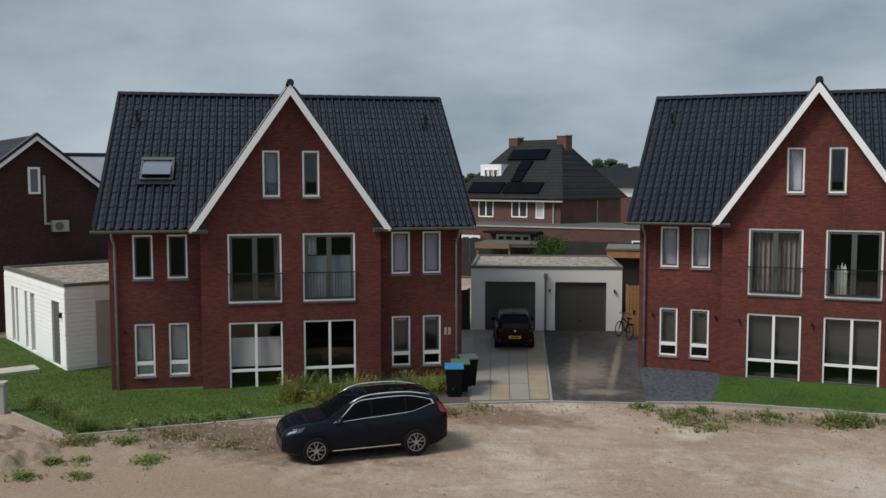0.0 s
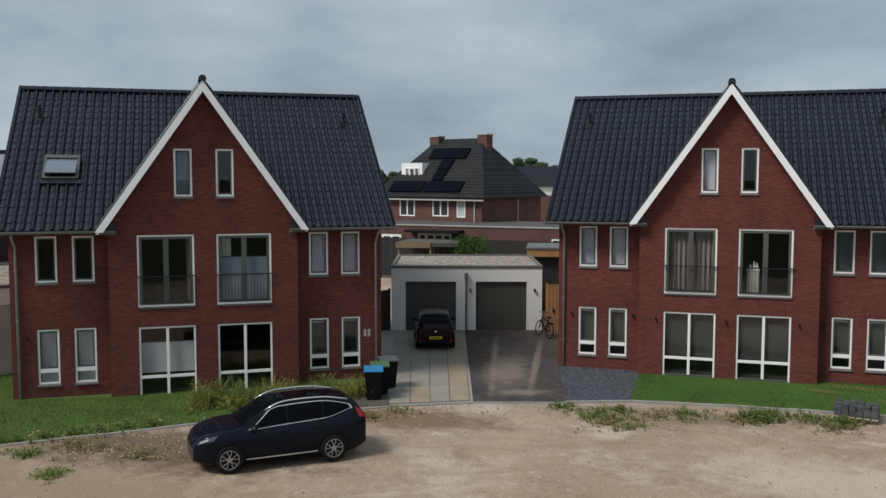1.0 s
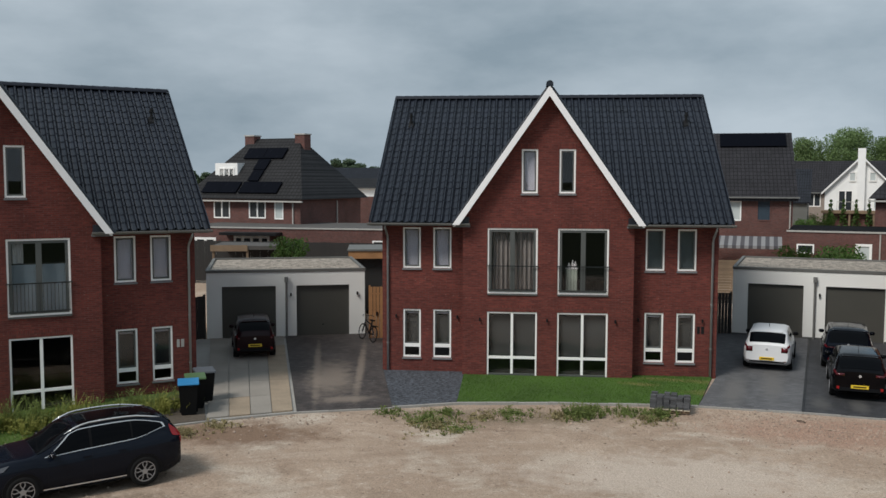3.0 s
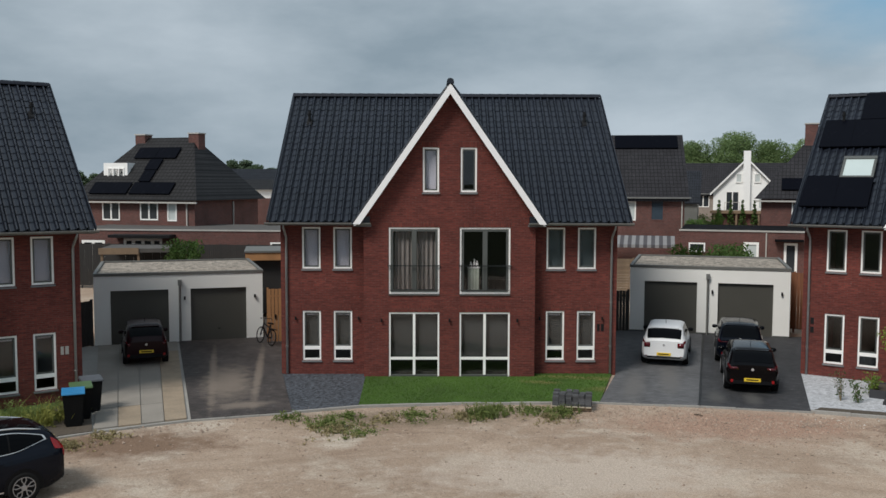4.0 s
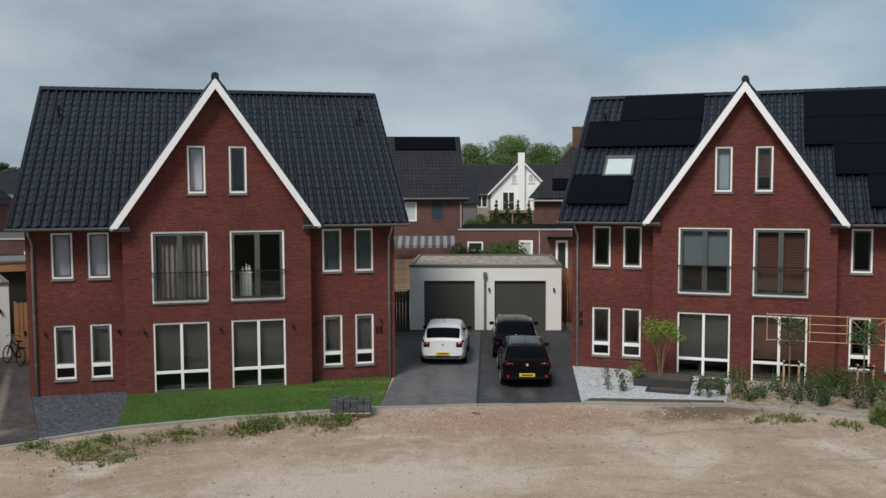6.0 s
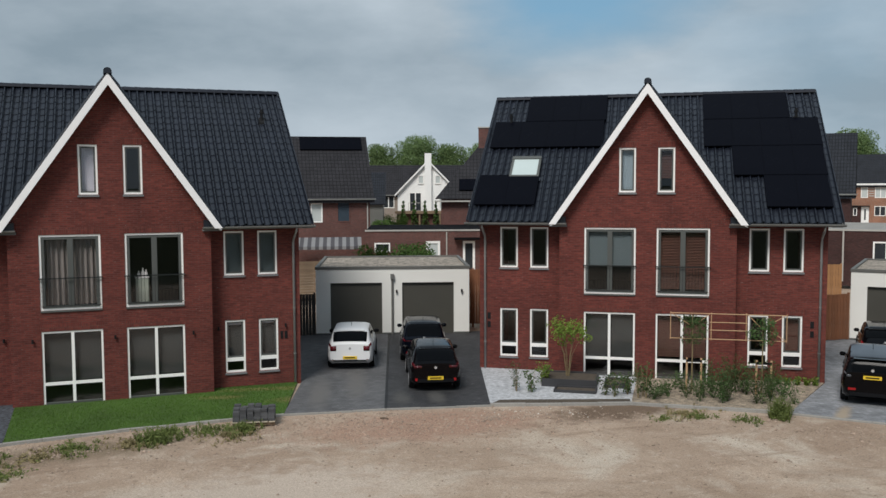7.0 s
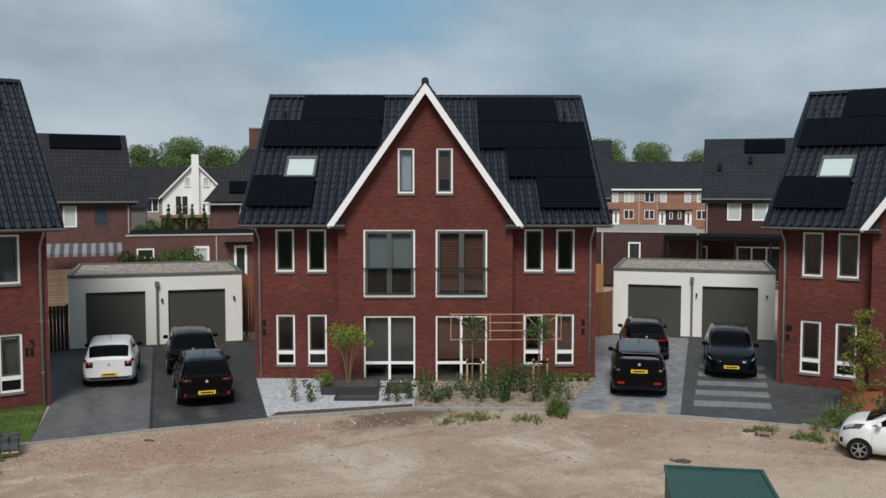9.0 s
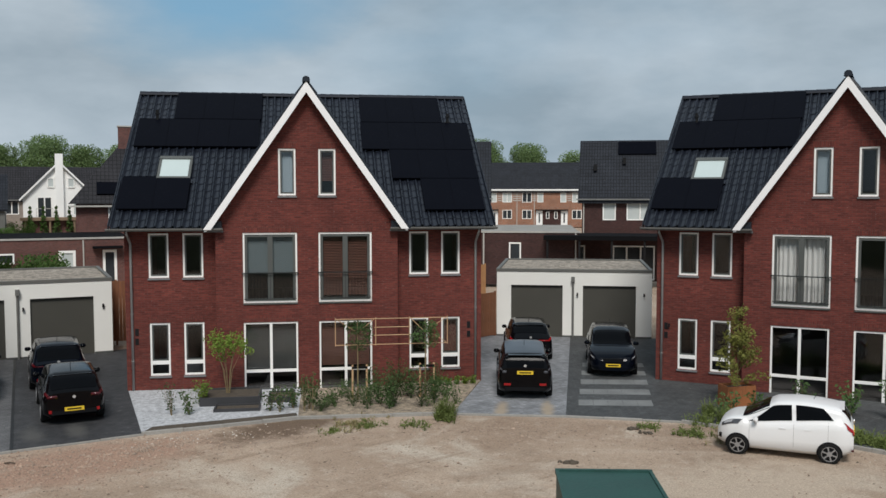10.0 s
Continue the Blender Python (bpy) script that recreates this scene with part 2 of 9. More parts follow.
    l.new(sep.outputs["X"], ang.inputs[1])
    l.new(far.outputs["Value"], wrap.inputs["X"])
    l.new(ang.outputs[0], wrap.inputs["Y"])
    for scale, rows, lo, hi, tone in (((1.1, 5.0, 1), 1.0, 0.52, 0.7, (0.28, 0.2, 0.145)), ((1.7, 4.0, 1), 1.0, 0.56, 0.74, (0.6, 0.51, 0.42))):
        mp, t = n.new("ShaderNodeMapping"), n.new("ShaderNodeTexNoise")
        mp.inputs["Scale"].default_value = scale
        mp.inputs["Location"].default_value = (scale[0], 0.3, 0)
        t.inputs["Scale"].default_value, t.inputs["Detail"].default_value, t.inputs["Distortion"].default_value = rows, 6, 0.4
        l.new(wrap.outputs[0], mp.inputs["Vector"])
        l.new(mp.outputs[0], t.inputs["Vector"])
        c = mix(ramp(t.outputs["Fac"], lo, hi, (0, 0, 0, 1), (0.38, 0.38, 0.38, 1)), c, tone)

    def around(x, y, rx, ry):
        mp, g = n.new("ShaderNodeMapping"), n.new("ShaderNodeVectorMath")
        mp.vector_type = "TEXTURE"
        mp.inputs["Location"].default_value, mp.inputs["Scale"].default_value = (x, y, 0), (rx, ry, 1)
        g.operation = "LENGTH"
        l.new(flat.outputs[0], mp.inputs["Vector"])
        l.new(mp.outputs[0], g.inputs[0])
        a = n.new("ShaderNodeMath")
        a.operation = "MULTIPLY_ADD"
        l.new(noise_at(1.6, 6, 0.65), a.inputs[0])
        a.inputs[1].default_value = 1.6
        sub = n.new("ShaderNodeMath")
        sub.operation = "SUBTRACT"
        sub.inputs[0].default_value = 0.2
        l.new(g.outputs["Value"], sub.inputs[1])
        l.new(sub.outputs[0], a.inputs[2])
        return ramp(a.outputs[0], 0.0, 0.55)

    c = mix(around(8.5, -6.4, 4.6, 1.9), c, (0.42, 0.28, 0.21))
    c = mix(around(-9.0, -8.2, 3.6, 1.6), c, (0.25, 0.17, 0.12))
    c = mix(around(14.2, -6.9, 2.6, 1.2), c, (0.19, 0.137, 0.1))
    c = mix(around(3.0, -10.6, 4.6, 2.2), c, (0.56, 0.47, 0.39))
    c = mix(around(19.0, -19.0, 4.5, 3.0), c, (0.52, 0.425, 0.335))
    c = mix(around(-13.5, -18.0, 9.0, 5.0), c, (0.36, 0.268, 0.197))
    c = mix(around(-1.5, -5.6, 4.0, 1.0), c, (0.27, 0.21, 0.15))
    c = mix(around(-14.6, -13.0, 5.6, 2.2), c, (0.19, 0.14, 0.1))
    c = mix(0.7, c, ramp(noise_at(24.0, 6, 0.75), 0.32, 0.68, (0.58, 0.58, 0.58, 1), (1.45, 1.45, 1.45, 1)), "MULTIPLY")
    # unseen ground behind the camera, added dark grass-green to darken window reflections
    unseen_ground = n.new("ShaderNodeSeparateXYZ")
    l.new(co.outputs["Object"], unseen_ground.inputs[0])
    edge = n.new("ShaderNodeMapRange")
    edge.inputs["From Min"].default_value, edge.inputs["From Max"].default_value = -34.0, -37.0
    l.new(unseen_ground.outputs["Y"], edge.inputs["Value"])
    c = mix(edge.outputs["Result"], c, ramp(noise_at(0.3, 7), 0.3, 0.7, (0.025, 0.035, 0.015, 1), (0.06, 0.075, 0.03, 1)))
    c = mix(1.0, c, (0.83, 0.825, 0.82), "MULTIPLY")
    l.new(c, b.inputs["Base Color"])
    bp = n.new("ShaderNodeBump")
    bp.inputs["Strength"].default_value, bp.inputs["Distance"].default_value = 0.9, 0.06
    l.new(noise_at(5.0, 9, 0.7), bp.inputs["Height"])
    l.new(bp.outputs["Normal"], b.inputs["Normal"])
    return m


def leafy(name, base, vary=0.3, spread=0.4, coarse=1.0, fine=8):
    """Leaves that let part of the light through."""
    m = surface(name, base, 0.7, vary=vary, coarse=coarse, fine=fine, spread=spread, specular=0.25)
    n, l = m.node_tree.nodes, m.node_tree.links
    b, out = n["Principled BSDF"], n["Material Output"]
    tr, mx = n.new("ShaderNodeBsdfTranslucent"), n.new("ShaderNodeMixShader")
    mx.inputs[0].default_value = 0.4
    l.new(b.inputs["Base Color"].links[0].from_socket, tr.inputs["Color"])
    l.new(b.outputs[0], mx.inputs[1])
    l.new(tr.outputs[0], mx.inputs[2])
    l.new(mx.outputs[0], out.inputs["Surface"])
    return m


BRICK = (0.165, 0.0375, 0.0285), (0.098, 0.0225, 0.0185), (0.115, 0.05, 0.041)
M_BRICK = brickwork("red_brick", *BRICK)
M_SOLDIER = brickwork("red_brick_on_end", *BRICK, brick=(0.0625, 0.22), offset=0.0)
M_BRICK_BG = brickwork("brown_brick", (0.15, 0.055, 0.045), (0.1, 0.04, 0.035), (0.13, 0.1, 0.09))
M_BRICK_ROW = brickwork("orange_brick", (0.33, 0.14, 0.08), (0.24, 0.1, 0.06), (0.3, 0.25, 0.2))
M_TILE = surface("anthracite_roof_tile", (0.0105, 0.0135, 0.0215), 0.36, vary=0.35, spread=0.25, coarse=1.2, fine=25, specular=0.55)
M_RIDGE = surface("ridge_tile", (0.011, 0.0135, 0.021), 0.6, vary=0.35, spread=0.25, coarse=1.2, fine=25, specular=0.25)
M_WHITE = surface("white_paint", (0.9, 0.885, 0.88), 0.4, vary=0.05)
M_FRAME = surface("white_window_frame", (0.9, 0.89, 0.86), 0.4, vary=0.05)
M_SASH = surface("grey_window_sash", (0.085, 0.09, 0.085), 0.45, vary=0.1)
M_RAIL = surface("dark_steel_rail", (0.03, 0.035, 0.035), 0.4, 0.6, vary=0.15)
M_RENDER = surface("white_wall_render", (0.85, 0.85, 0.81), 0.9, vary=0.05, coarse=0.7, fine=60, bump=0.003)
M_DOOR = surface("grey_garage_door", (0.066, 0.064, 0.054), 0.55, vary=0.08)
M_PALEZINC = surface("pale_zinc", (0.36, 0.36, 0.35), 0.5, 0.1, vary=0.2)
M_ZINC = surface("grey_zinc", (0.2, 0.2, 0.19), 0.5, 0.3, vary=0.2)
M_TRIM = surface("grey_roof_trim", (0.13, 0.13, 0.12), 0.6, vary=0.2)
M_GRAVEL = surface("roof_gravel", (0.27, 0.235, 0.195), 0.95, vary=1.0, coarse=4, fine=12, bump=0.03)
M_CONC = surface("concrete", (0.28, 0.27, 0.25), 0.9, vary=0.25, coarse=0.9, fine=30, bump=0.004, spread=0.15)
M_SILL = surface("grey_sill", (0.16, 0.16, 0.165), 0.7, vary=0.2)
M_GLASS = pane_glass("window_glass")
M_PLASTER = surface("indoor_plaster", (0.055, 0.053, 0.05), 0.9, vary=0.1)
M_SAND = sand_ground("sand")
M_DARKPLASTIC = surface("black_plastic", (0.012, 0.012, 0.013), 0.5, vary=0.2, specular=0.2)

# ---- building tools ----
def part(name, bm, material, parent=None, label="", smooth=False, m=None):
    """Links a bmesh as one mesh object, under a thing or a part if given."""
    me = bpy.data.meshes.new(name)
    if smooth:
        for f in bm.faces:
            f.smooth = True
    bm.to_mesh(me)
    bm.free()
    me.materials.append(material)
    ob = new(name, me)
    if parent is not None:
        ob.parent = parent
    if m is not None:
        ob.matrix_basis = m
    if label:
        ob["label"] = label
    return ob


def thing(name, label, category, m=None, group="", kind=""):
    """An Empty at the base of a thing, that carries its parts."""
    ob = new(name)
    ob.empty_display_size = 0.2
    if m is not None:
        ob.matrix_basis = m
    return tagged(ob, label, category, group, kind)


def solid(name, bm, material, label, category="", m=None, group="", kind="", smooth=False):
    """A thing of one mesh."""
    return tagged(part(name, bm, material, None, "", smooth, m), label, category, group, kind)


def box(bm, x0, x1, y0, y1, z0, z1):
    v = [bm.verts.new(p) for p in ((x0, y0, z0), (x1, y0, z0), (x1, y1, z0), (x0, y1, z0), (x0, y0, z1), (x1, y0, z1), (x1, y1, z1), (x0, y1, z1))]
    for q in ((0, 3, 2, 1), (4, 5, 6, 7), (0, 1, 5, 4), (1, 2, 6, 5), (2, 3, 7, 6), (3, 0, 4, 7)):
        bm.faces.new([v[i] for i in q])
    return v


def boxed(*boxes):
    bm = bmesh.new()
    for b in boxes:
        box(bm, *b)
    return bm


def prism(bm, pts, direction):
    """A closed prism: the polygon pts (3D) pushed along direction."""
    d = Vector(direction)
    a = [bm.verts.new(p) for p in pts]
    b = [bm.verts.new(Vector(p) + d) for p in pts]
    bm.faces.new(a)
    bm.faces.new(b[::-1])
    for i in range(len(a)):
        j = (i + 1) % len(a)
        bm.faces.new((a[j], a[i], b[i], b[j]))
    return a + b


def tidy(bm):
    bmesh.ops.recalc_face_normals(bm, faces=bm.faces)
    return bm


def tube(bm, pts, r, sides=8, r1=None, cap=True):
    """A round bar along the points, tapering to r1."""
    rings = []
    pts = [Vector(p) for p in pts]
    for i, p in enumerate(pts):
        d = (pts[min(i + 1, len(pts) - 1)] - pts[max(i - 1, 0)]).normalized()
        a = d.orthogonal().normalized() if abs(d.z) < 0.999 else Vector((1, 0, 0))
        b = d.cross(a)
        rr = r if r1 is None else r + (r1 - r) * i / (len(pts) - 1)
        rings.append([bm.verts.new(p + rr * (math.cos(2 * math.pi * k / sides) * a + math.sin(2 * math.pi * k / sides) * b)) for k in range(sides)])
    for u, v in zip(rings, rings[1:]):
        off = min(range(sides), key=lambda s: (u[0].co - v[s].co).length)
        for k in range(sides):
            bm.faces.new((u[k], u[(k + 1) % sides], v[(k + 1 + off) % sides], v[(k + off) % sides]))
    if cap:
        bm.faces.new(rings[0][::-1])
        bm.faces.new(rings[-1])
    return bm


def clip_poly(poly, a, b, c):
    """The part of a 2D polygon where a*x + b*y <= c."""
    out = []
    for i, p in enumerate(poly):
        q = poly[(i + 1) % len(poly)]
        dp, dq = a * p[0] + b * p[1] - c, a * q[0] + b * q[1] - c
        if dp <= 1e-9:
            out.append(p)
        if (dp < -1e-9 and dq > 1e-9) or (dp > 1e-9 and dq < -1e-9):
            t = dp / (dp - dq)
            out.append((p[0] + t * (q[0] - p[0]), p[1] + t * (q[1] - p[1])))
    return out


def wall_panel(bm, x0, x1, z0, z1, y0, y1, openings=(), cuts=()):
    """A wall across x from y0 to y1 with openings (xa, xb, za, zb) through it; cuts are half planes (a, b, c) that bound it above."""
    xs = sorted({x0, x1, *(v for o in openings for v in o[:2]), *((0.0,) if cuts else ())})
    zs = sorted({z0, z1, *(v for o in openings for v in o[2:])})

    def inside(x, z):
        return x0 < x < x1 and z0 < z < z1 and not any(o[0] < x < o[1] and o[2] < z < o[3] for o in openings) and all(a * x + b * z < c for a, b, c in cuts)

    for xa, xb in zip(xs, xs[1:]):
        for za, zb in zip(zs, zs[1:]):
            if any(o[0] < (xa + xb) / 2 < o[1] and o[2] < (za + zb) / 2 < o[3] for o in openings):
                continue
            poly = [(xa, za), (xb, za), (xb, zb), (xa, zb)]
            for cut in cuts:
                poly = clip_poly(poly, *cut)
            if len(poly) < 3:
                continue
            bm.faces.new([bm.verts.new((x, y0, z)) for x, z in poly])
            bm.faces.new([bm.verts.new((x, y1, z)) for x, z in reversed(poly)])
            for i, p in enumerate(poly):
                q = poly[(i + 1) % len(poly)]
                dx, dz = q[0] - p[0], q[1] - p[1]
                size = math.hypot(dx, dz)
                if size < 1e-6:
                    continue
                if not inside((p[0] + q[0]) / 2 + 0.003 * dz / size, (p[1] + q[1]) / 2 - 0.003 * dx / size):
                    bm.faces.new([bm.verts.new(v) for v in ((q[0], y0, q[1]), (p[0], y0, p[1]), (p[0], y1, p[1]), (q[0], y1, q[1]))])
    bmesh.ops.remove_doubles(bm, verts=bm.verts, dist=0.0005)
    return bm


def slab(name, pts, top, depth, material, label, kind="structure"):
    """A level slab under a plan polygon."""
    bm = bmesh.new()
    prism(bm, [(x, y, top) for x, y in pts], (0, 0, -depth))
    return solid(name, tidy(bm), material, label, kind=kind)


# plots: place and turn of the four house blocks
PLOTS = [pose(-16.598, -7.001, -0.104, 0, 0, 33.64), pose(0, 0, 0), pose(17.662, -3.213, -0.029, 0, 0, -33.70), pose(29.401, -16.170, -0.069, 0, 0, -68.56)]


def at(h, x, y, z=0.0):
    """A place in the world from one in the plot of block h."""
    return PLOTS[h] @ Vector((x, y, z))


def xy(h, *pts):
    return [tuple(at(h, *p))[:2] for p in pts]

# ---- ground and plots ----
KERB = [(-26.5, -11.6), (-22.7, -13.4), (-19.2, -14.75), (-16.7, -12.55), (-14.75, -10.75), (-12.3, -8.75), (-10.05, -7.15), (-7.65, -5.9), (-4.85, -5.0),
        (-2.9, -4.3), (0, -3.95), (4.7, -3.8), (7.75, -4.25), (10.95, -4.95), (15.2, -6.4), (18.9, -9.1), (21.2, -11.6), (23.2, -14.3), (24.1, -17.5), (24.6, -22.0), (24.6, -30.0)]


def ground_height(x, y):
    """Level on the plots, a little lower and rutted on the unmade road."""
    r = math.hypot(x - 2.0, y + 31.0)
    out = min(1.0, max(0.0, (25.5 - r) / 2.0))
    z = -0.075 + out * 0.05 * noise.noise((x * 0.35, y * 0.35, 1.0)) + out * 0.03 * noise.noise((x * 1.3, y * 1.3, 4.0))
    far = min(1.0, max(0.0, (r - 33.0) / 6.0))
    return z - 0.12 * far


def build_ground():
    steps = [0.5 * i for i in range(-64, 65)]
    wide = [-4500, -2000, -800, -300, -140, -80, -55, -42, -36]
    gx = wide + steps + [-v for v in reversed(wide)]
    gy = [v - 14 for v in gx]
    verts = [(x, y, ground_height(x, y)) for y in gy for x in gx]
    n = len(gx)
    faces = [(j * n + i, j * n + i + 1, (j + 1) * n + i + 1, (j + 1) * n + i) for j in range(len(gy) - 1) for i in range(n - 1)]
    me = bpy.data.meshes.new("ground")
    me.from_pydata(verts, [], faces)
    me.materials.append(M_SAND)
    for f in me.polygons:
        f.use_smooth = True
    return tagged(new("ground", me), "pale dry sand and gravel of an unmade road with tyre tracks", kind="structure")


build_ground()
M_LAWN = surface("lawn", (0.058, 0.1, 0.016), 0.9, vary=0.45, coarse=1.0, fine=30, bump=0.02)
M_TURF = surface("artificial_turf", (0.05, 0.105, 0.014), 0.85, vary=0.5, coarse=0.6, fine=24, bump=0.04)
M_SLATE = surface("slate_chippings", (0.055, 0.062, 0.074), 0.8, vary=1.3, coarse=9, fine=13, bump=0.08)
M_WHITEGRAVEL = surface("white_gravel", (0.43, 0.44, 0.46), 0.9, vary=0.5, coarse=6, fine=18, bump=0.05)
M_TANGRAVEL = surface("tan_gravel", (0.27, 0.22, 0.165), 0.95, vary=0.9, coarse=5, fine=18, bump=0.05)
M_CLINKER = paving("dark_clinkers", (0.085, 0.07, 0.065), (0.05, 0.043, 0.042), (0.035, 0.033, 0.03), (0.21, 0.07), stain=0.55, stain_scale=0.6)
M_GREYCLINKER = paving("grey_clinkers", (0.13, 0.13, 0.135), (0.092, 0.093, 0.097), (0.06, 0.06, 0.06), (0.21, 0.105), stain=0.4)
M_BLACKCLINKER = paving("black_clinkers", (0.052, 0.053, 0.058), (0.036, 0.037, 0.04), (0.03, 0.03, 0.03), (0.21, 0.105), stain=0.45)
M_PALECLINKER = paving("blue_grey_clinkers", (0.26, 0.268, 0.285), (0.18, 0.188, 0.2), (0.13, 0.13, 0.13), (0.21, 0.21), stain=0.4)
M_STRIPEDCLINKER = paving("charcoal_clinkers", (0.075, 0.08, 0.083), (0.055, 0.058, 0.06), (0.045, 0.045, 0.045), (0.21, 0.105), stain=0.4)
M_STRIPE = surface("pale_drive_slab", (0.17, 0.178, 0.178), 0.85, vary=0.35, spread=0.1)
M_SLAB = surface("grey_paving_slab", (0.25, 0.228, 0.198), 0.85, vary=0.25, coarse=0.8, fine=30, spread=0.06, bump=0.003)


def swept(m, tone, spots):
    """Sand lying on a paved surface in streaks (x, y, half width, half length, turn)."""
    n, l = m.node_tree.nodes, m.node_tree.links
    b = n["Principled BSDF"]
    co = [x for x in n if x.type == "TEX_COORD"][0]
    last = b.inputs["Base Color"].links[0].from_socket
    t = n.new("ShaderNodeTexNoise")
    t.inputs["Scale"].default_value, t.inputs["Detail"].default_value, t.inputs["Roughness"].default_value = 2.2, 7, 0.7
    l.new(co.outputs["Object"], t.inputs["Vector"])
    for x, y, rx, ry, turn in spots:
        mp, g, a, r, mx = n.new("ShaderNodeMapping"), n.new("ShaderNodeVectorMath"), n.new("ShaderNodeMath"), n.new("ShaderNodeMapRange"), n.new("ShaderNodeMixRGB")
        mp.vector_type = "TEXTURE"
        mp.inputs["Location"].default_value, mp.inputs["Scale"].default_value, mp.inputs["Rotation"].default_value = (x, y, 0), (rx, ry, 5), (0, 0, radians(turn))
        g.operation = "LENGTH"
        a.operation = "MULTIPLY_ADD"
        a.inputs[1].default_value = -1.7
        l.new(co.outputs["Object"], mp.inputs["Vector"])
        l.new(mp.outputs[0], g.inputs[0])
        l.new(t.outputs["Fac"], a.inputs[0])
        l.new(g.outputs["Value"], a.inputs[2])
        r.inputs["From Min"].default_value, r.inputs["From Max"].default_value = 0.35, -0.45
        r.inputs["To Max"].default_value = 0.85
        l.new(a.outputs[0], r.inputs["Value"])
        l.new(r.outputs["Result"], mx.inputs["Fac"])
        l.new(last, mx.inputs["Color1"])
        mx.inputs["Color2"].default_value = (*tone, 1)
        last = mx.outputs["Color"]
    l.new(last, b.inputs["Base Color"])


swept(M_CLINKER, (0.2, 0.165, 0.135), [(-8.5, 0.2, 0.16, 5.4, 13), (-6.9, 0.4, 0.16, 5.4, 9), (-6.5, -4.2, 0.9, 0.5, 20), (-7.7, -1.0, 0.9, 3.0, 12)])
swept(M_PALECLINKER, (0.36, 0.29, 0.21), [(20.3, -9.8, 0.22, 1.2, -48), (21.4, -10.7, 0.22, 1.2, -48)])
swept(M_BLACKCLINKER, (0.085, 0.083, 0.08), [(9.7, -3.4, 0.3, 1.0, -15), (8.6, -3.2, 0.3, 1.0, -15), (23.6, -9.0, 0.5, 2.4, -50)])
swept(M_GREYCLINKER, (0.135, 0.13, 0.125), [(6.3, -1.5, 0.4, 2.6, -15), (7.8, -0.5, 0.4, 2.6, -15)])
swept(M_TURF, (0.17, 0.155, 0.05), [(4.2, -0.1, 1.1, 0.3, -8), (5.5, -0.35, 0.7, 0.35, -10), (3.2, -0.9, 0.8, 0.3, -10), (5.2, -2.0, 0.7, 0.4, 0)])
M_YARD = surface("garden_soil", (0.075, 0.06, 0.045), 0.95, vary=0.5, coarse=0.4, fine=10, bump=0.03)

slab("lawn", [KERB[0], *KERB[1:6], (-11.35, -7.95), *xy(0, (5.0, -0.4), (6.0, 0.5), (3.0, 0.55), (-6.0, 0.55), (-6.3, 6.0), (-8.6, 7.0), (-12.6, 12.5), (-16, 10))], -0.06, 0.3, M_LAWN, "mown green front lawn with a few weeds")
slab("soil_strip", [(-11.35, -7.95), KERB[6], *xy(0, (6.05, -0.5), (6.0, 0.5), (5.0, -0.4))], -0.005, 0.3, M_YARD, "bare soil beside the drive")
slab("drive_bed", [KERB[6], KERB[7], *xy(0, (11.95, 9.0), (8.6, 10.0), (6.1, 10.5), (6.1, 0.5), (6.05, -0.5))], -0.045, 0.3, M_CONC, "sand-swept bed of the slab drive")
slab("drive_dark", [KERB[7], KERB[8], *xy(1, (-6.05, 0.5), (-6.05, 10.5)), *xy(0, (15.1, 8.1), (11.95, 9.0))], -0.004, 0.3, M_CLINKER, "dark brown clinker drive with pale tyre tracks")
slab("slate_bed", [KERB[8], KERB[9], (-3.0, 0.02), (-3.0, 0.55), (-6.05, 0.55)], -0.03, 0.3, M_SLATE, "blue-grey slate chippings beside the lawn")
slab("artificial_lawn", [KERB[9], KERB[10], KERB[11], (5.95, 0.55), (3.0, 0.55), (3.0, 0.02), (-3.0, 0.02)], -0.02, 0.3, M_TURF, "bright green even lawn before the house")
slab("drive_grey", [KERB[11], KERB[12], *xy(1, (11.9, 9.2), (8.6, 10.1), (6.1, 10.5), (6.1, 0.5))], -0.004, 0.3, M_GREYCLINKER, "grey clinker drive")
slab("drive_black", [KERB[12], KERB[13], *xy(2, (-6.05, 0.5), (-6.05, 10.5)), *xy(1, (15.1, 8.2), (11.9, 9.2))], -0.006, 0.3, M_BLACKCLINKER, "black clinker drive with oil stains")
slab("gravel_bed_white", [KERB[13], *xy(2, (-0.35, -4.0), (-0.25, 0.3), (-6.05, 0.55))], -0.03, 0.3, M_WHITEGRAVEL, "bed of white gravel before the house")
slab("gravel_bed_tan", [*xy(2, (-0.35, -4.0)), KERB[14], KERB[15], *xy(2, (6.05, 0.5), (-0.25, 0.3))], -0.04, 0.3, M_TANGRAVEL, "bed of tan gravel with plants")
slab("drive_pale", [KERB[15], KERB[16], *xy(2, (11.9, 9.0), (8.6, 10.0), (6.1, 10.5), (6.1, 0.5))], -0.03, 0.3, M_PALECLINKER, "blue-grey clinker drive")
slab("drive_striped", [KERB[16], KERB[17], *xy(3, (-6.05, 0.5), (-6.05, 10.5)), *xy(2, (15.1, 8.1), (11.9, 9.0))], -0.032, 0.3, M_STRIPEDCLINKER, "black clinker drive with rows of pale slabs")
slab("front_yard", [KERB[17], KERB[18], KERB[19], KERB[20], (34, -30), *xy(3, (6.05, 0.5), (-6.05, 0.5))], -0.034, 0.3, M_STRIPEDCLINKER, "dark clinker yard before the house")


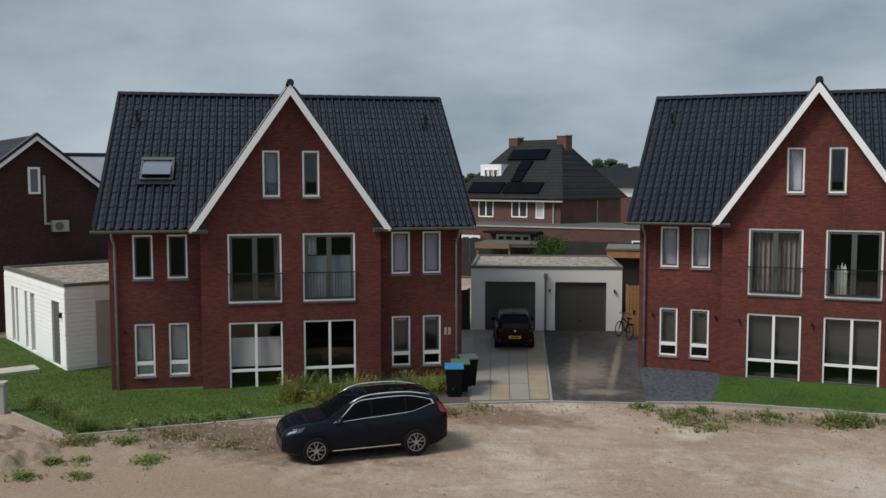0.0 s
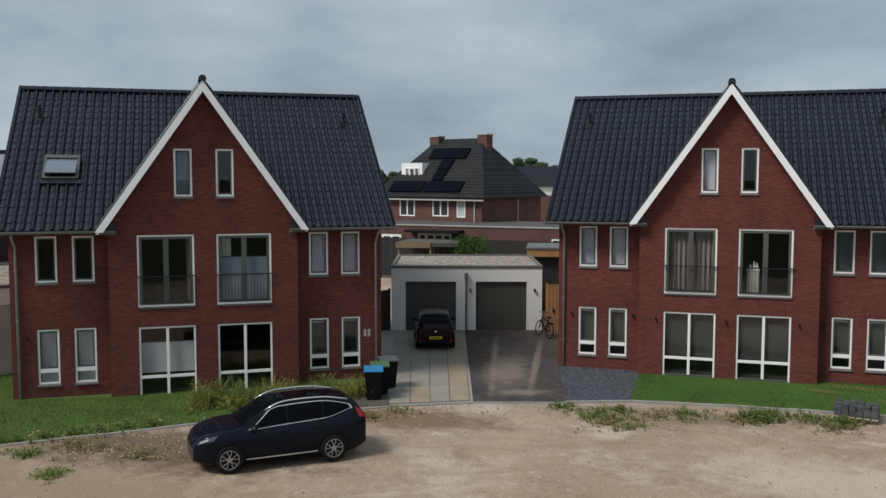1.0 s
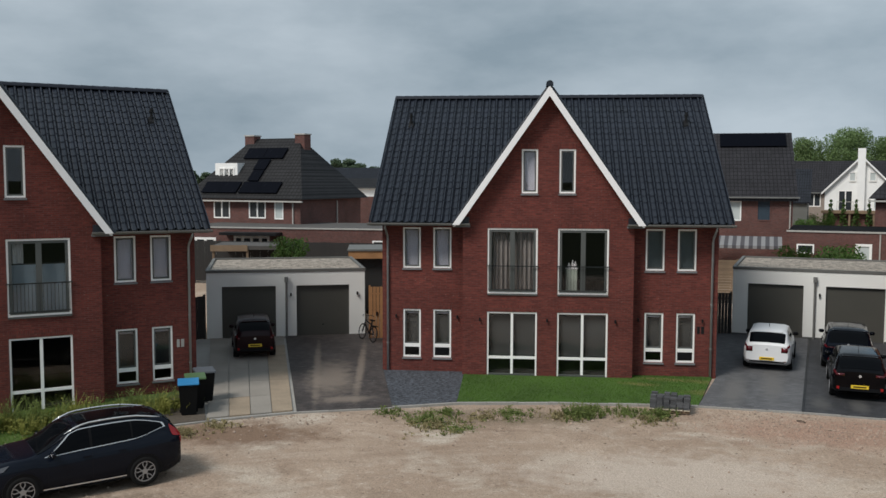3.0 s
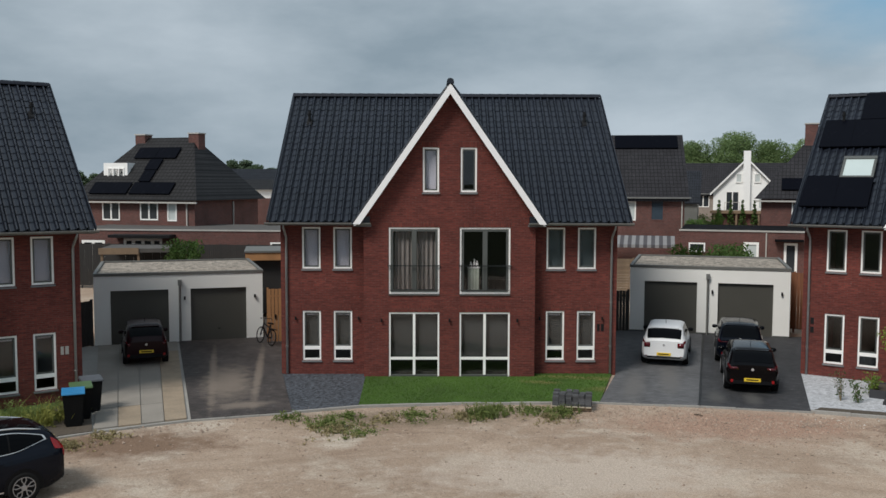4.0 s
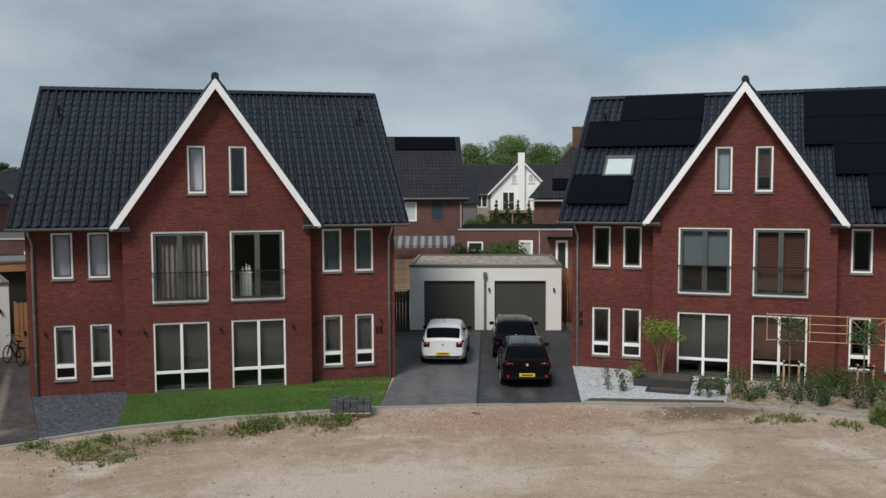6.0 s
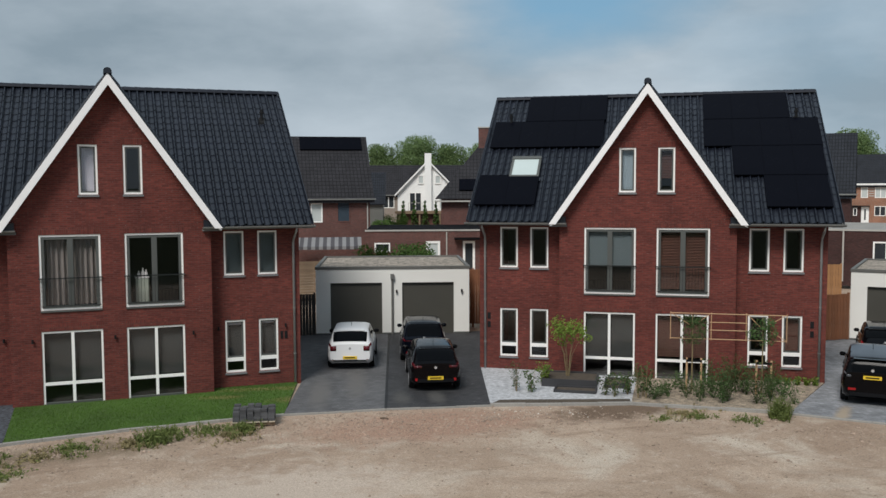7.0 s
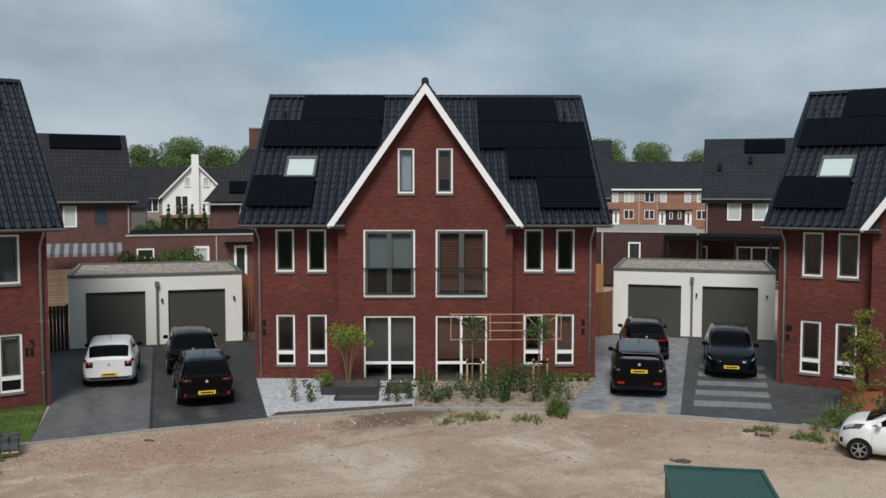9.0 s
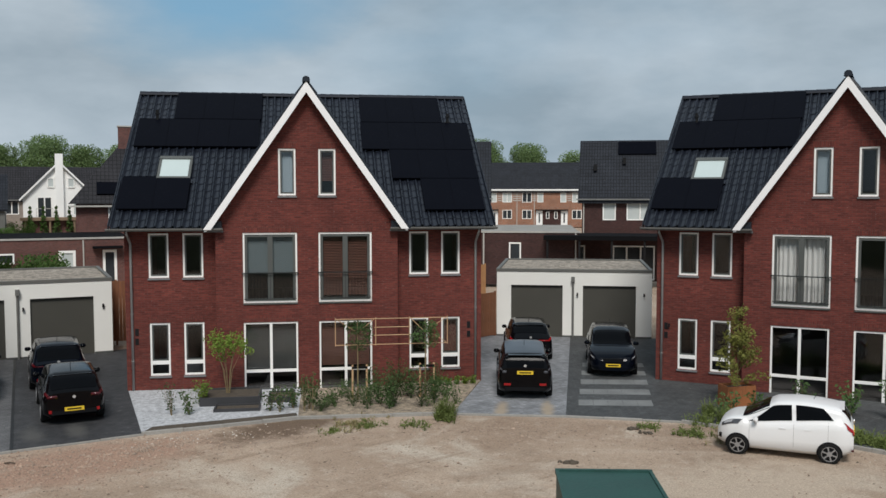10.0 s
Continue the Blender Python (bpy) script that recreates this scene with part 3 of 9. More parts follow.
def kerb_stones():
    """Concrete edging in stones of about a metre along the plots."""
    line = thing("kerb", "pale concrete edging along the plots", "kerb", kind="structure")
    bm = boxed((-0.5, 0.5, -0.05, 0.05, -0.3, 0.02))
    bmesh.ops.bevel(bm, geom=list(bm.edges), offset=0.008, segments=1, affect="EDGES")
    me = bpy.data.meshes.new("kerb_stone")
    bm.to_mesh(me)
    bm.free()
    me.materials.append(M_CONC)
    for k, (a, b) in enumerate(zip(KERB, KERB[1:])):
        sunk = 0.035 if k in (6, 7, 11, 12, 15, 16) else 0.015 if k in (8, 9, 10) else 0.05 if k < 6 else 0.0
        a, b = Vector(a), Vector(b)
        d = b - a
        count = max(1, round(d.length))
        for i in range(count):
            p = a + d * ((i + 0.5) / count)
            o = new("kerb_stone", me)
            o.parent = line
            o.matrix_basis = pose(p.x, p.y, random.uniform(-0.01, 0.01) - sunk, 0, 0, math.degrees(math.atan2(d.y, d.x))) @ Matrix.Diagonal((d.length / count - 0.006, 1, 1, 1))


kerb_stones()

p, q = Vector(KERB[12]), at(1, 11.9, 9.2)
d = (Vector((q.x, q.y)) - p)
tagged(new("drive_joint", bpy.data.meshes.new("drive_joint")), "narrow black drain channel between two drives", kind="structure")
bm = boxed((0, d.length, -0.04, 0.04, -0.2, 0.006))
joint = bpy.data.objects["drive_joint"]
bm.to_mesh(joint.data)
bm.free()
joint.data.materials.append(M_DARKPLASTIC)
joint.matrix_basis = pose(p.x, p.y, 0, 0, 0, math.degrees(math.atan2(d.y, d.x)))

M_PATH = surface("pale_path_slab", (0.45, 0.42, 0.36), 0.85, vary=0.2)
slab("garden_path", [(-26.55, -8.6), (-27.4, -8.1), (-29.6, -11.6), (-28.7, -12.1)], 0.05, 0.2, M_PATH, "pale slab path to the annex door")
slab("soil_edge", [tuple(Vector(KERB[13]) + Vector((0.15, 0.12))), *xy(2, (-0.35, -3.95), (-0.4, -3.55)), tuple(Vector(KERB[13]) + Vector((0.5, 0.4)))], 0.006, 0.2, M_YARD, "strip of dark soil along the white gravel")

# ---- the pair of houses under one roof, four times ----
EAVE_Y, EAVE_Z, RIDGE_Y, RIDGE_Z, ROOF_X = -0.14, 5.56, 6.2, 10.52, 6.42
GABLE_TOP, GABLE_RUN = 10.42, 1.44           # the cross gable's ridge, and its fall per metre
BAY, WALL = 3.05, 6.07
SLOPE = math.atan2(RIDGE_Z - EAVE_Z, RIDGE_Y - EAVE_Y)
OPEN_TOP = [(-0.955, -0.38, 6.58, 8.15), (0.38, 0.955, 6.58, 8.15)]
OPEN_FRENCH = [(-2.16, -0.36, 2.96, 5.33), (0.36, 2.16, 2.96, 5.33)]
OPEN_GROUND = [(-2.16, -0.36, -0.02, 2.3), (0.36, 2.16, -0.02, 2.3)]
OPEN_NARROW = [(-5.3, -4.64, 3.81, 5.31), (-4.18, -3.51, 3.81, 5.31), (3.51, 4.18, 3.81, 5.31), (4.64, 5.3, 3.81, 5.31)]
OPEN_LOW = [(-5.3, -4.64, 0.48, 2.28), (-4.18, -3.51, 0.48, 2.28), (3.51, 4.18, 0.48, 2.28), (4.64, 5.3, 0.48, 2.28)]


def tile_shape():
    """Vertices and faces of one pan tile, 0.285 wide and 0.41 long: a roll on one side, a hollow pan, a thick lower edge."""
    us = [0.0, 0.01, 0.04, 0.068, 0.08, 0.1, 0.118, 0.175, 0.262, 0.285]
    hs = [-0.04, 0.054, 0.07, 0.052, -0.05, -0.05, -0.006, -0.008, 0.016, -0.012]
    v = [(u, 0.0, h + 0.009) for u, h in zip(us, hs)] + [(u, 0.41, h - 0.01) for u, h in zip(us, hs)] + [(u, 0.03, h - 0.012) for u, h in zip(us, hs)]
    v += [(u, 0.0, h + 0.009) for u, h in zip(us, hs)]
    k = len(us)
    f = [(i, i + 1, k + i + 1, k + i) for i in range(k - 1)] + [(2 * k + i, 2 * k + i + 1, 3 * k + i + 1, 3 * k + i) for i in range(k - 1)]
    return np.array(v), f


TILE_V, TILE_F = tile_shape()
TILE_MESH = bpy.data.meshes.new("roof_tile")
TILE_MESH.from_pydata([tuple(p) for p in TILE_V], [], TILE_F)
TILE_MESH.materials.append(M_TILE)
for poly in TILE_MESH.polygons:
    poly.use_smooth = poly.index < 9


def joined_tiles(name, mats, parent, material):
    """Many tiles in one mesh."""
    verts, faces = [], []
    for m in mats:
        base = len(verts)
        a = np.array(m)
        verts.extend(map(tuple, TILE_V @ a[:3, :3].T + a[:3, 3]))
        faces.extend(tuple(base + i for i in f) for f in TILE_F)
    me = bpy.data.meshes.new(name)
    me.from_pydata(verts, [], faces)
    me.materials.append(material)
    for p in me.polygons:
        p.use_smooth = p.index % 18 < 9
    ob = new(name, me)
    ob.parent = parent
    ob["kind"] = "stuff"
    return ob


def gable_z(x):
    return GABLE_TOP - GABLE_RUN * abs(x)


def window_unit(parent, o, y, kind, name="window"):
    """Frame, sashes, panes and sill in the opening o of a wall whose face is at y."""
    xa, xb, za, zb = o
    y0, y1, w = y + 0.025, y + 0.105, 0.06
    zs = za
    bm = boxed((xa, xb, y0, y1, zb - w, zb), (xa, xa + w, y0, y1, zs, zb - w), (xb - w, xb, y0, y1, zs, zb - w), *([(xa + w, xb - w, y0, y1, zs, zs + w)] if kind != "ground" else []))
    ix0, ix1, iz0, iz1 = xa + w, xb - w, zs + w, zb - w
    panes = []
    xm = (xa + xb) / 2
    if kind == "ground":
        zm = 0.63
        box(bm, xm - 0.045, xm + 0.045, y0, y1, iz0, iz1)
        box(bm, ix0, xm - 0.045, y0 + 0.002, y1, zm - 0.045, zm + 0.045)
        box(bm, xm + 0.045, ix1, y0 + 0.002, y1, zm - 0.045, zm + 0.045)
        panes = [(ix0, xm - 0.045, iz0, zm - 0.045), (xm + 0.045, ix1, iz0, zm - 0.045), (ix0, xm - 0.045, zm + 0.045, iz1), (xm + 0.045, ix1, zm + 0.045, iz1)]
        sashes = []
    elif kind == "low":
        box(bm, ix0, ix1, y0 + 0.002, y1, 0.86, 0.99)
        panes = [(ix0, ix1, iz0, 0.86)]
        sashes = [(ix0, ix1, 0.99, iz1)]
    elif kind == "french":
        sashes = [(ix0, xm, iz0, iz1), (xm, ix1, iz0, iz1)]
    else:
        sashes = [(ix0, ix1, iz0, iz1)]
    win = part(name, tidy(bm), M_FRAME, parent, "white painted window frame")
    s = 0.085 if kind == "french" else 0.05
    for a, b, c, d in sashes:
        sb = boxed((a, b, y0 + 0.02, y1 - 0.01, d - s, d), (a, b, y0 + 0.02, y1 - 0.01, c, c + s), (a, a + s, y0 + 0.02, y1 - 0.01, c + s, d - s), (b - s, b, y0 + 0.02, y1 - 0.01, c + s, d - s))
        if kind == "french":
            for hz in (c + 0.35, d - 0.35):
                hx = a + 0.02 if a < xm - 0.1 else b - 0.06
                box(sb, hx, hx + 0.04, y0 + 0.012, y0 + 0.02, hz, hz + 0.12)
        part("sash", tidy(sb), M_SASH, win, "dark grey sash")
        panes.append((a + s, b - s, c + s, d - s))
    for a, b, c, d in panes:
        p = part("pane", boxed((a, b, y0 + 0.045, y0 + 0.055, c, d)), M_GLASS, win, "clear glass pane")
        p.visible_shadow = False
    if kind == "ground":
        part("sill", boxed((xa + w, xb - w, y0 - 0.01, y1, za, za + w)), M_SASH, win, "dark stone sill")
    if kind in ("narrow", "low", "top"):
        bm = bmesh.new()
        prism(bm, [(xa - 0.03, y - 0.05, za - 0.07), (xa - 0.03, y + 0.06, za - 0.07), (xa - 0.03, y + 0.06, za), (xa - 0.03, y - 0.05, za - 0.025)], (xb - xa + 0.06, 0, 0))
        part("sill", tidy(bm), M_SILL, win, "grey stone sill")
    if kind == "french":
        bm = boxed((xa, xb, y - 0.04, y + 0.04, za - 0.05, za - 0.002))
        part("sill", bm, M_SASH, win, "grey stone sill")
        bm = boxed(*[(xa + 0.08 + i * 0.082, xa + 0.08 + i * 0.082 + 0.045, y0 - 0.012, y0 + 0.005, za + 0.005, za + 0.06) for i in range(20)])
        part("threshold", bm, M_FRAME, win, "ribbed white threshold")["kind"] = "stuff"
        bm = boxed((xa - 0.04, xb + 0.04, y - 0.055, y - 0.02, 3.95, 3.985))
        rail = part("balustrade", bm, M_RAIL, parent, "thin dark steel railing")
        part("lower_rail", boxed((xa + 0.03, xb - 0.03, y - 0.05, y - 0.025, 3.08, 3.105)), M_RAIL, rail)
        for i in range(17):
            x = xa + 0.05 + i * (xb - xa - 0.1) / 16
            part("bar", boxed((x - 0.006, x + 0.006, y - 0.045, y - 0.03, 3.105, 3.95)), M_RAIL, rail)
    return win


def build_house():
    house = thing("house", "paired red-brick houses, white-edged front gable, anthracite tiled roof", "house", group="paired brick houses")
    # walls
    cuts = [(GABLE_RUN, 1, GABLE_TOP - 0.1), (-GABLE_RUN, 1, GABLE_TOP - 0.1)]
    bm = bmesh.new()
    wall_panel(bm, -BAY, BAY, -0.2, GABLE_TOP, 0.0, 0.3, OPEN_TOP + OPEN_FRENCH + OPEN_GROUND, cuts)
    part("front_wall", tidy(bm), M_BRICK, house, "red-brown brick gable wall")
    for s in (-1, 1):
        x0, x1 = sorted((s * BAY, s * (BAY - 0.3)))
        part("return_wall", boxed((x0, x1, 0.3, 0.8, -0.2, 5.7)), M_BRICK, house, "brick return of the gable wall")
    for s in (-1, 1):
        bm = bmesh.new()
        x0, x1 = sorted((s * BAY, s * WALL))
        wall_panel(bm, x0, x1, -0.2, 5.62, 0.5, 0.8, [o for o in OPEN_NARROW + OPEN_LOW if x0 < o[0] < x1])
        part("wing_wall", tidy(bm), M_BRICK, house, "red-brown brick wall, set back")
        bm = bmesh.new()
        x0 = s * WALL - (0.3 if s > 0 else 0)
        prism(bm, [(x0, 0.8, -0.2), (x0, 11.9, -0.2), (x0, 11.9, 5.6), (x0, RIDGE_Y, RIDGE_Z - 0.14), (x0, 0.8, 6.15)], (0.3, 0, 0))
        part("side_wall", tidy(bm), M_BRICK, house, "plain red-brown brick side wall")
    part("back_wall", boxed((-WALL + 0.3, WALL - 0.3, 11.6, 11.9, -0.2, 5.6)), M_BRICK, house, "red-brown brick back wall")
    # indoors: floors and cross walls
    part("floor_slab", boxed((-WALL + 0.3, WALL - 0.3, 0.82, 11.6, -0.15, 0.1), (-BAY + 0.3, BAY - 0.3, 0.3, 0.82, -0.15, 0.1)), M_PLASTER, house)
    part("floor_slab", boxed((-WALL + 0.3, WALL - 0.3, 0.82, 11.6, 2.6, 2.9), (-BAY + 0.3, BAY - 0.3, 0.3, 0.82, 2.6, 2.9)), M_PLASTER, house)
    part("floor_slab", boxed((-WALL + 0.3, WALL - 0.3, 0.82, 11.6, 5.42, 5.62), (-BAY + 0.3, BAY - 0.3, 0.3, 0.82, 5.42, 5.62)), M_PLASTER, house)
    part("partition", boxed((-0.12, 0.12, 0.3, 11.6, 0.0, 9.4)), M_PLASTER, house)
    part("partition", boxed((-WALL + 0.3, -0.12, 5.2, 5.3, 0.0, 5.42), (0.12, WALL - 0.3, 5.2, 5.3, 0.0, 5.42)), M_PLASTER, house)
    # main roof: a deck, tiles in front, plain behind
    th = 0.16
    decks = []
    for sgn in (-1, 1):
        roof = bmesh.new()
        decks.append(roof)
        prism(roof, [(sgn * 3.42, EAVE_Y + 0.05, EAVE_Z - th), (sgn * ROOF_X * 0.995, EAVE_Y + 0.05, EAVE_Z - th), (sgn * ROOF_X * 0.995, RIDGE_Y, RIDGE_Z - th), (0, RIDGE_Y, RIDGE_Z - th)], (0, 0, 0.12))
    for sgn in (-1, 1):
        roof = bmesh.new()
        decks.append(roof)
        prism(roof, [(0, -0.36, GABLE_TOP - 0.12), (sgn * 3.4, -0.36, gable_z(3.4) - 0.12), (sgn * 3.4, 0.1, gable_z(3.4) - 0.12), (0, RIDGE_Y - 0.1, GABLE_TOP - 0.12)], (0, 0, 0.1))
    roof = bmesh.new()
    prism(roof, [(-ROOF_X, RIDGE_Y, RIDGE_Z - 0.04), (ROOF_X, RIDGE_Y, RIDGE_Z - 0.04), (ROOF_X, 12.5, EAVE_Z), (-ROOF_X, 12.5, EAVE_Z)], (0, 0, -0.14))
    roof = part("roof", tidy(roof), M_TILE, house, "anthracite pan-tile roof with a cross gable")
    for deck in decks:
        part("roof_deck", tidy(deck), M_TILE, roof)
    cols = 45
    step, ROOF_RUN = 0.39, math.hypot(RIDGE_Y - EAVE_Y, RIDGE_Z - EAVE_Z)
    rows = int(ROOF_RUN / step) + 1
    turn = Matrix.Rotation(SLOPE, 4, "X")
    single, rest = [], []
    for r in range(rows):
        for c in range(cols):
            x = -ROOF_X + c * 2 * ROOF_X / cols
            v = r * step if r < rows - 1 else ROOF_RUN - 0.41
            y, z = EAVE_Y - 0.06 + v * math.cos(SLOPE), EAVE_Z - 0.03 + v * math.sin(SLOPE)
            cx = x + 0.15
            zc = z + 0.17 * math.sin(SLOPE)
            if zc < gable_z(cx) - 0.22:
                continue
            m = Matrix.Translation((x, y, z + random.uniform(-0.004, 0.004))) @ turn @ Matrix.Rotation(random.uniform(-0.006, 0.006), 4, "Y")
            (single if len(single) < 300 else rest).append(m)
    for m in single:
        o = new("roof_tile", TILE_MESH)
        o.parent = roof
        o.matrix_basis = m
    joined_tiles("upper_roof_tiles", rest, roof, M_TILE)
    side = []
    gs = math.atan(GABLE_RUN)
    n_rows = int(3.42 * math.hypot(1, GABLE_RUN) / step - 0.25)
    for sgn in (-1, 1):
        for r in range(n_rows):
            x = 3.42 - r * step * math.cos(gs)
            z = gable_z(3.42) - 0.04 + r * step * math.sin(gs)
            y = -0.36
            while y < RIDGE_Y:
                zm = EAVE_Z + (y - EAVE_Y) * math.tan(SLOPE)
                if zm > z + 0.35:
                    break
                off = (sgn * x, y + (0.285 if sgn < 0 else 0.0), z)
                side.append(Matrix.Translation(off) @ (Matrix.Rotation(-math.pi / 2, 4, "Z") if sgn < 0 else Matrix.Rotation(math.pi / 2, 4, "Z")) @ Matrix.Rotation(gs, 4, "X"))
                y += 0.285
    joined_tiles("gable_roof_tiles", side, roof, M_TILE)
    # ridge caps
    cap = bmesh.new()
    for i in range(7):
        a, b = math.pi * i / 7, math.pi * (i + 1) / 7
        for f in ((a, b),):
            p = [(0, 0.185 * math.cos(t), 0.15 * math.sin(t) - 0.03) for t in f] + [(0.41, 0.175 * math.cos(t), 0.138 * math.sin(t) - 0.03) for t in reversed(f)]
            cap.faces.new([cap.verts.new(q) for q in p])
    bmesh.ops.remove_doubles(cap, verts=cap.verts, dist=0.0005)
    cap_me = bpy.data.meshes.new("ridge_cap")
    for f in cap.faces:
        f.smooth = True
    tidy(cap).to_mesh(cap_me)
    cap.free()
    cap_me.materials.append(M_RIDGE)
    for i in range(33):
        o = new("ridge_cap", cap_me)
        o.parent = roof
        o.matrix_basis = pose(-ROOF_X + i * 0.388, RIDGE_Y, RIDGE_Z + 0.0)
    for i in range(16):
        o = new("ridge_cap", cap_me)
        o.parent = roof
        o.matrix_basis = pose(0, -0.42 + i * 0.39, GABLE_TOP + 0.01, 0, 0, 90) @ Matrix.Diagonal((1, 0.68, 0.8, 1))
    bm = bmesh.new()
    prism(bm, [(-0.13, -0.44, GABLE_TOP - 0.08), (0.13, -0.44, GABLE_TOP - 0.08), (0.1, -0.44, GABLE_TOP + 0.06), (0.0, -0.44, GABLE_TOP + 0.1), (-0.1, -0.44, GABLE_TOP + 0.06)], (0, 0.1, 0))
    part("ridge_end", tidy(bm), M_TILE, roof, "capped end of the gable ridge")
    # verges of the main roof
    for sgn in (-1, 1):
        bm = bmesh.new()
        x0 = sgn * ROOF_X - (0.0 if sgn > 0 else 0.03)
        prism(bm, [(x0, EAVE_Y - 0.06, EAVE_Z - 0.13), (x0, RIDGE_Y, RIDGE_Z - 0.14), (x0, 12.5, EAVE_Z - 0.16), (x0, 12.5, EAVE_Z + 0.06), (x0, RIDGE_Y, RIDGE_Z + 0.07), (x0, EAVE_Y - 0.06, EAVE_Z + 0.07)], (0.03, 0, 0))
        part("verge", tidy(bm), M_TILE, roof)
        bm = bmesh.new()
        xa, xb = sorted((sgn * WALL, sgn * (ROOF_X - 0.005)))
        prism(bm, [(xa, EAVE_Y, EAVE_Z - 0.17), (xa, RIDGE_Y, RIDGE_Z - 0.18), (xa, RIDGE_Y, RIDGE_Z - 0.16), (xa, EAVE_Y, EAVE_Z - 0.15)], (xb - xa, 0, 0))
        part("soffit", tidy(bm), M_TRIM, roof)
    # white boards along the gable
    for sgn in (-1, 1):
        bm = bmesh.new()
        h = 0.36
        o0, o1 = (0.0, GABLE_TOP - 0.07), (sgn * 3.4, gable_z(3.4) - 0.07)
        prism(bm, [(o0[0], -0.41, o0[1]), (o1[0], -0.41, o1[1]), (sgn * (3.4 - h / GABLE_RUN), -0.41, o1[1]), (0.0, -0.41, o0[1] - h)], (0, 0.045, 0))
        part("bargeboard", tidy(bm), M_WHITE, house, "white painted gable board")
        bm = bmesh.new()
        prism(bm, [(0.0, -0.365, GABLE_TOP - 0.16), (sgn * 3.38, -0.365, gable_z(3.38) - 0.16), (sgn * 3.3, -0.365, gable_z(3.38) - 0.16), (0.0, -0.365, GABLE_TOP - 0.27)], (0, 0.36, 0))
        part("gable_soffit", tidy(bm), M_WHITE, house, "white underside of the gable edge")
        # gutter with its fascia, run past the corner of the bay
        bm = bmesh.new()
        xa, xb = sorted((sgn * 2.78, sgn * 6.5))
        prof = [(-0.13 + 0.075 * math.cos(t), 5.5 + 0.085 * math.sin(t)) for t in [math.pi + k * math.pi / 6 for k in range(7)]]
        prof += [(-0.07, 5.5), (-0.19, 5.5)]
        prism(bm, [(xa, y - 0.13, z) for y, z in prof[:7]], (xb - xa, 0, 0))
        part("gutter", tidy(bm), M_ZINC, house, "grey zinc gutter")
        part("eave_board", boxed((min(sgn * 3.42, sgn * 6.4), max(sgn * 3.42, sgn * 6.4), -0.17, 0.5, 5.4, 5.44), (xa, min(xa + 0.62, xb) if sgn > 0 else xb, -0.17, -0.003, 5.36, 5.42) if sgn > 0 else (xb - 0.62, xb, -0.17, -0.003, 5.36, 5.42)), M_SILL, house, "grey boarded eave")
        part("eave_return", boxed((min(sgn * 2.82, sgn * 3.3), max(sgn * 2.82, sgn * 3.3), -0.2, -0.003, 5.5, 5.72)), M_TILE, house, "tiled return at the foot of the gable")
        bm = bmesh.new()
        xp = sgn * 5.86
        tube(bm, [(xp, -0.22, 5.45), (xp, -0.18, 5.32), (xp, 0.36, 5.0), (xp, 0.44, 4.88), (xp, 0.44, 0.0)], 0.042, 8)
        for z in (1.0, 2.6, 4.2):
            box(bm, xp - 0.046, xp + 0.046, 0.4, 0.5, z, z + 0.02)
        part("downpipe", bm, M_PALEZINC, house, "grey zinc downpipe", True)
    # roof vents
    for x in (-5.55, 5.5):
        bm = bmesh.new()
        y = 4.6
        z = EAVE_Z + (y - EAVE_Y) * math.tan(SLOPE)
        tube(bm, [(x, y, z - 0.1), (x, y, z + 0.5)], 0.055, 8)
        tube(bm, [(x, y, z + 0.34), (x, y, z + 0.4)], 0.085, 8)
        prism(bm, [(x - 0.11, y - 0.14, z - 0.12), (x + 0.11, y - 0.14, z - 0.12), (x + 0.1, y - 0.13, z - 0.01), (x - 0.1, y - 0.13, z - 0.01)], (0, 0.22, 0.2))
        part("roof_vent", tidy(bm), M_DARKPLASTIC, roof, "black vent pipe")
    # bricks on end over the openings
    for o, y in [(o, 0.0) for o in OPEN_TOP + OPEN_FRENCH + OPEN_GROUND] + [(o, 0.5) for o in OPEN_NARROW + OPEN_LOW]:
        if o[3] < 5.2 or y == 0.0:
            part("lintel", boxed((o[0] - 0.06, o[1] + 0.06, y - 0.004, y + 0.001, o[3] + 0.004, o[3] + 0.215)), M_SOLDIER, house, "row of bricks set on end")
    # windows
    for o in OPEN_TOP:
        window_unit(house, o, 0.0, "top")
    for o in OPEN_FRENCH:
        window_unit(house, o, 0.0, "french", "french_window")
    for o in OPEN_GROUND:
        window_unit(house, o, 0.0, "ground")
    for o in OPEN_NARROW:
        window_unit(house, o, 0.5, "narrow")
    for o in OPEN_LOW:
        window_unit(house, o, 0.5, "low")
    return house


HOUSE = build_house()
HOUSES = [copy_thing(HOUSE, PLOTS[0]), HOUSE, copy_thing(HOUSE, PLOTS[2]), copy_thing(HOUSE, PLOTS[3])]


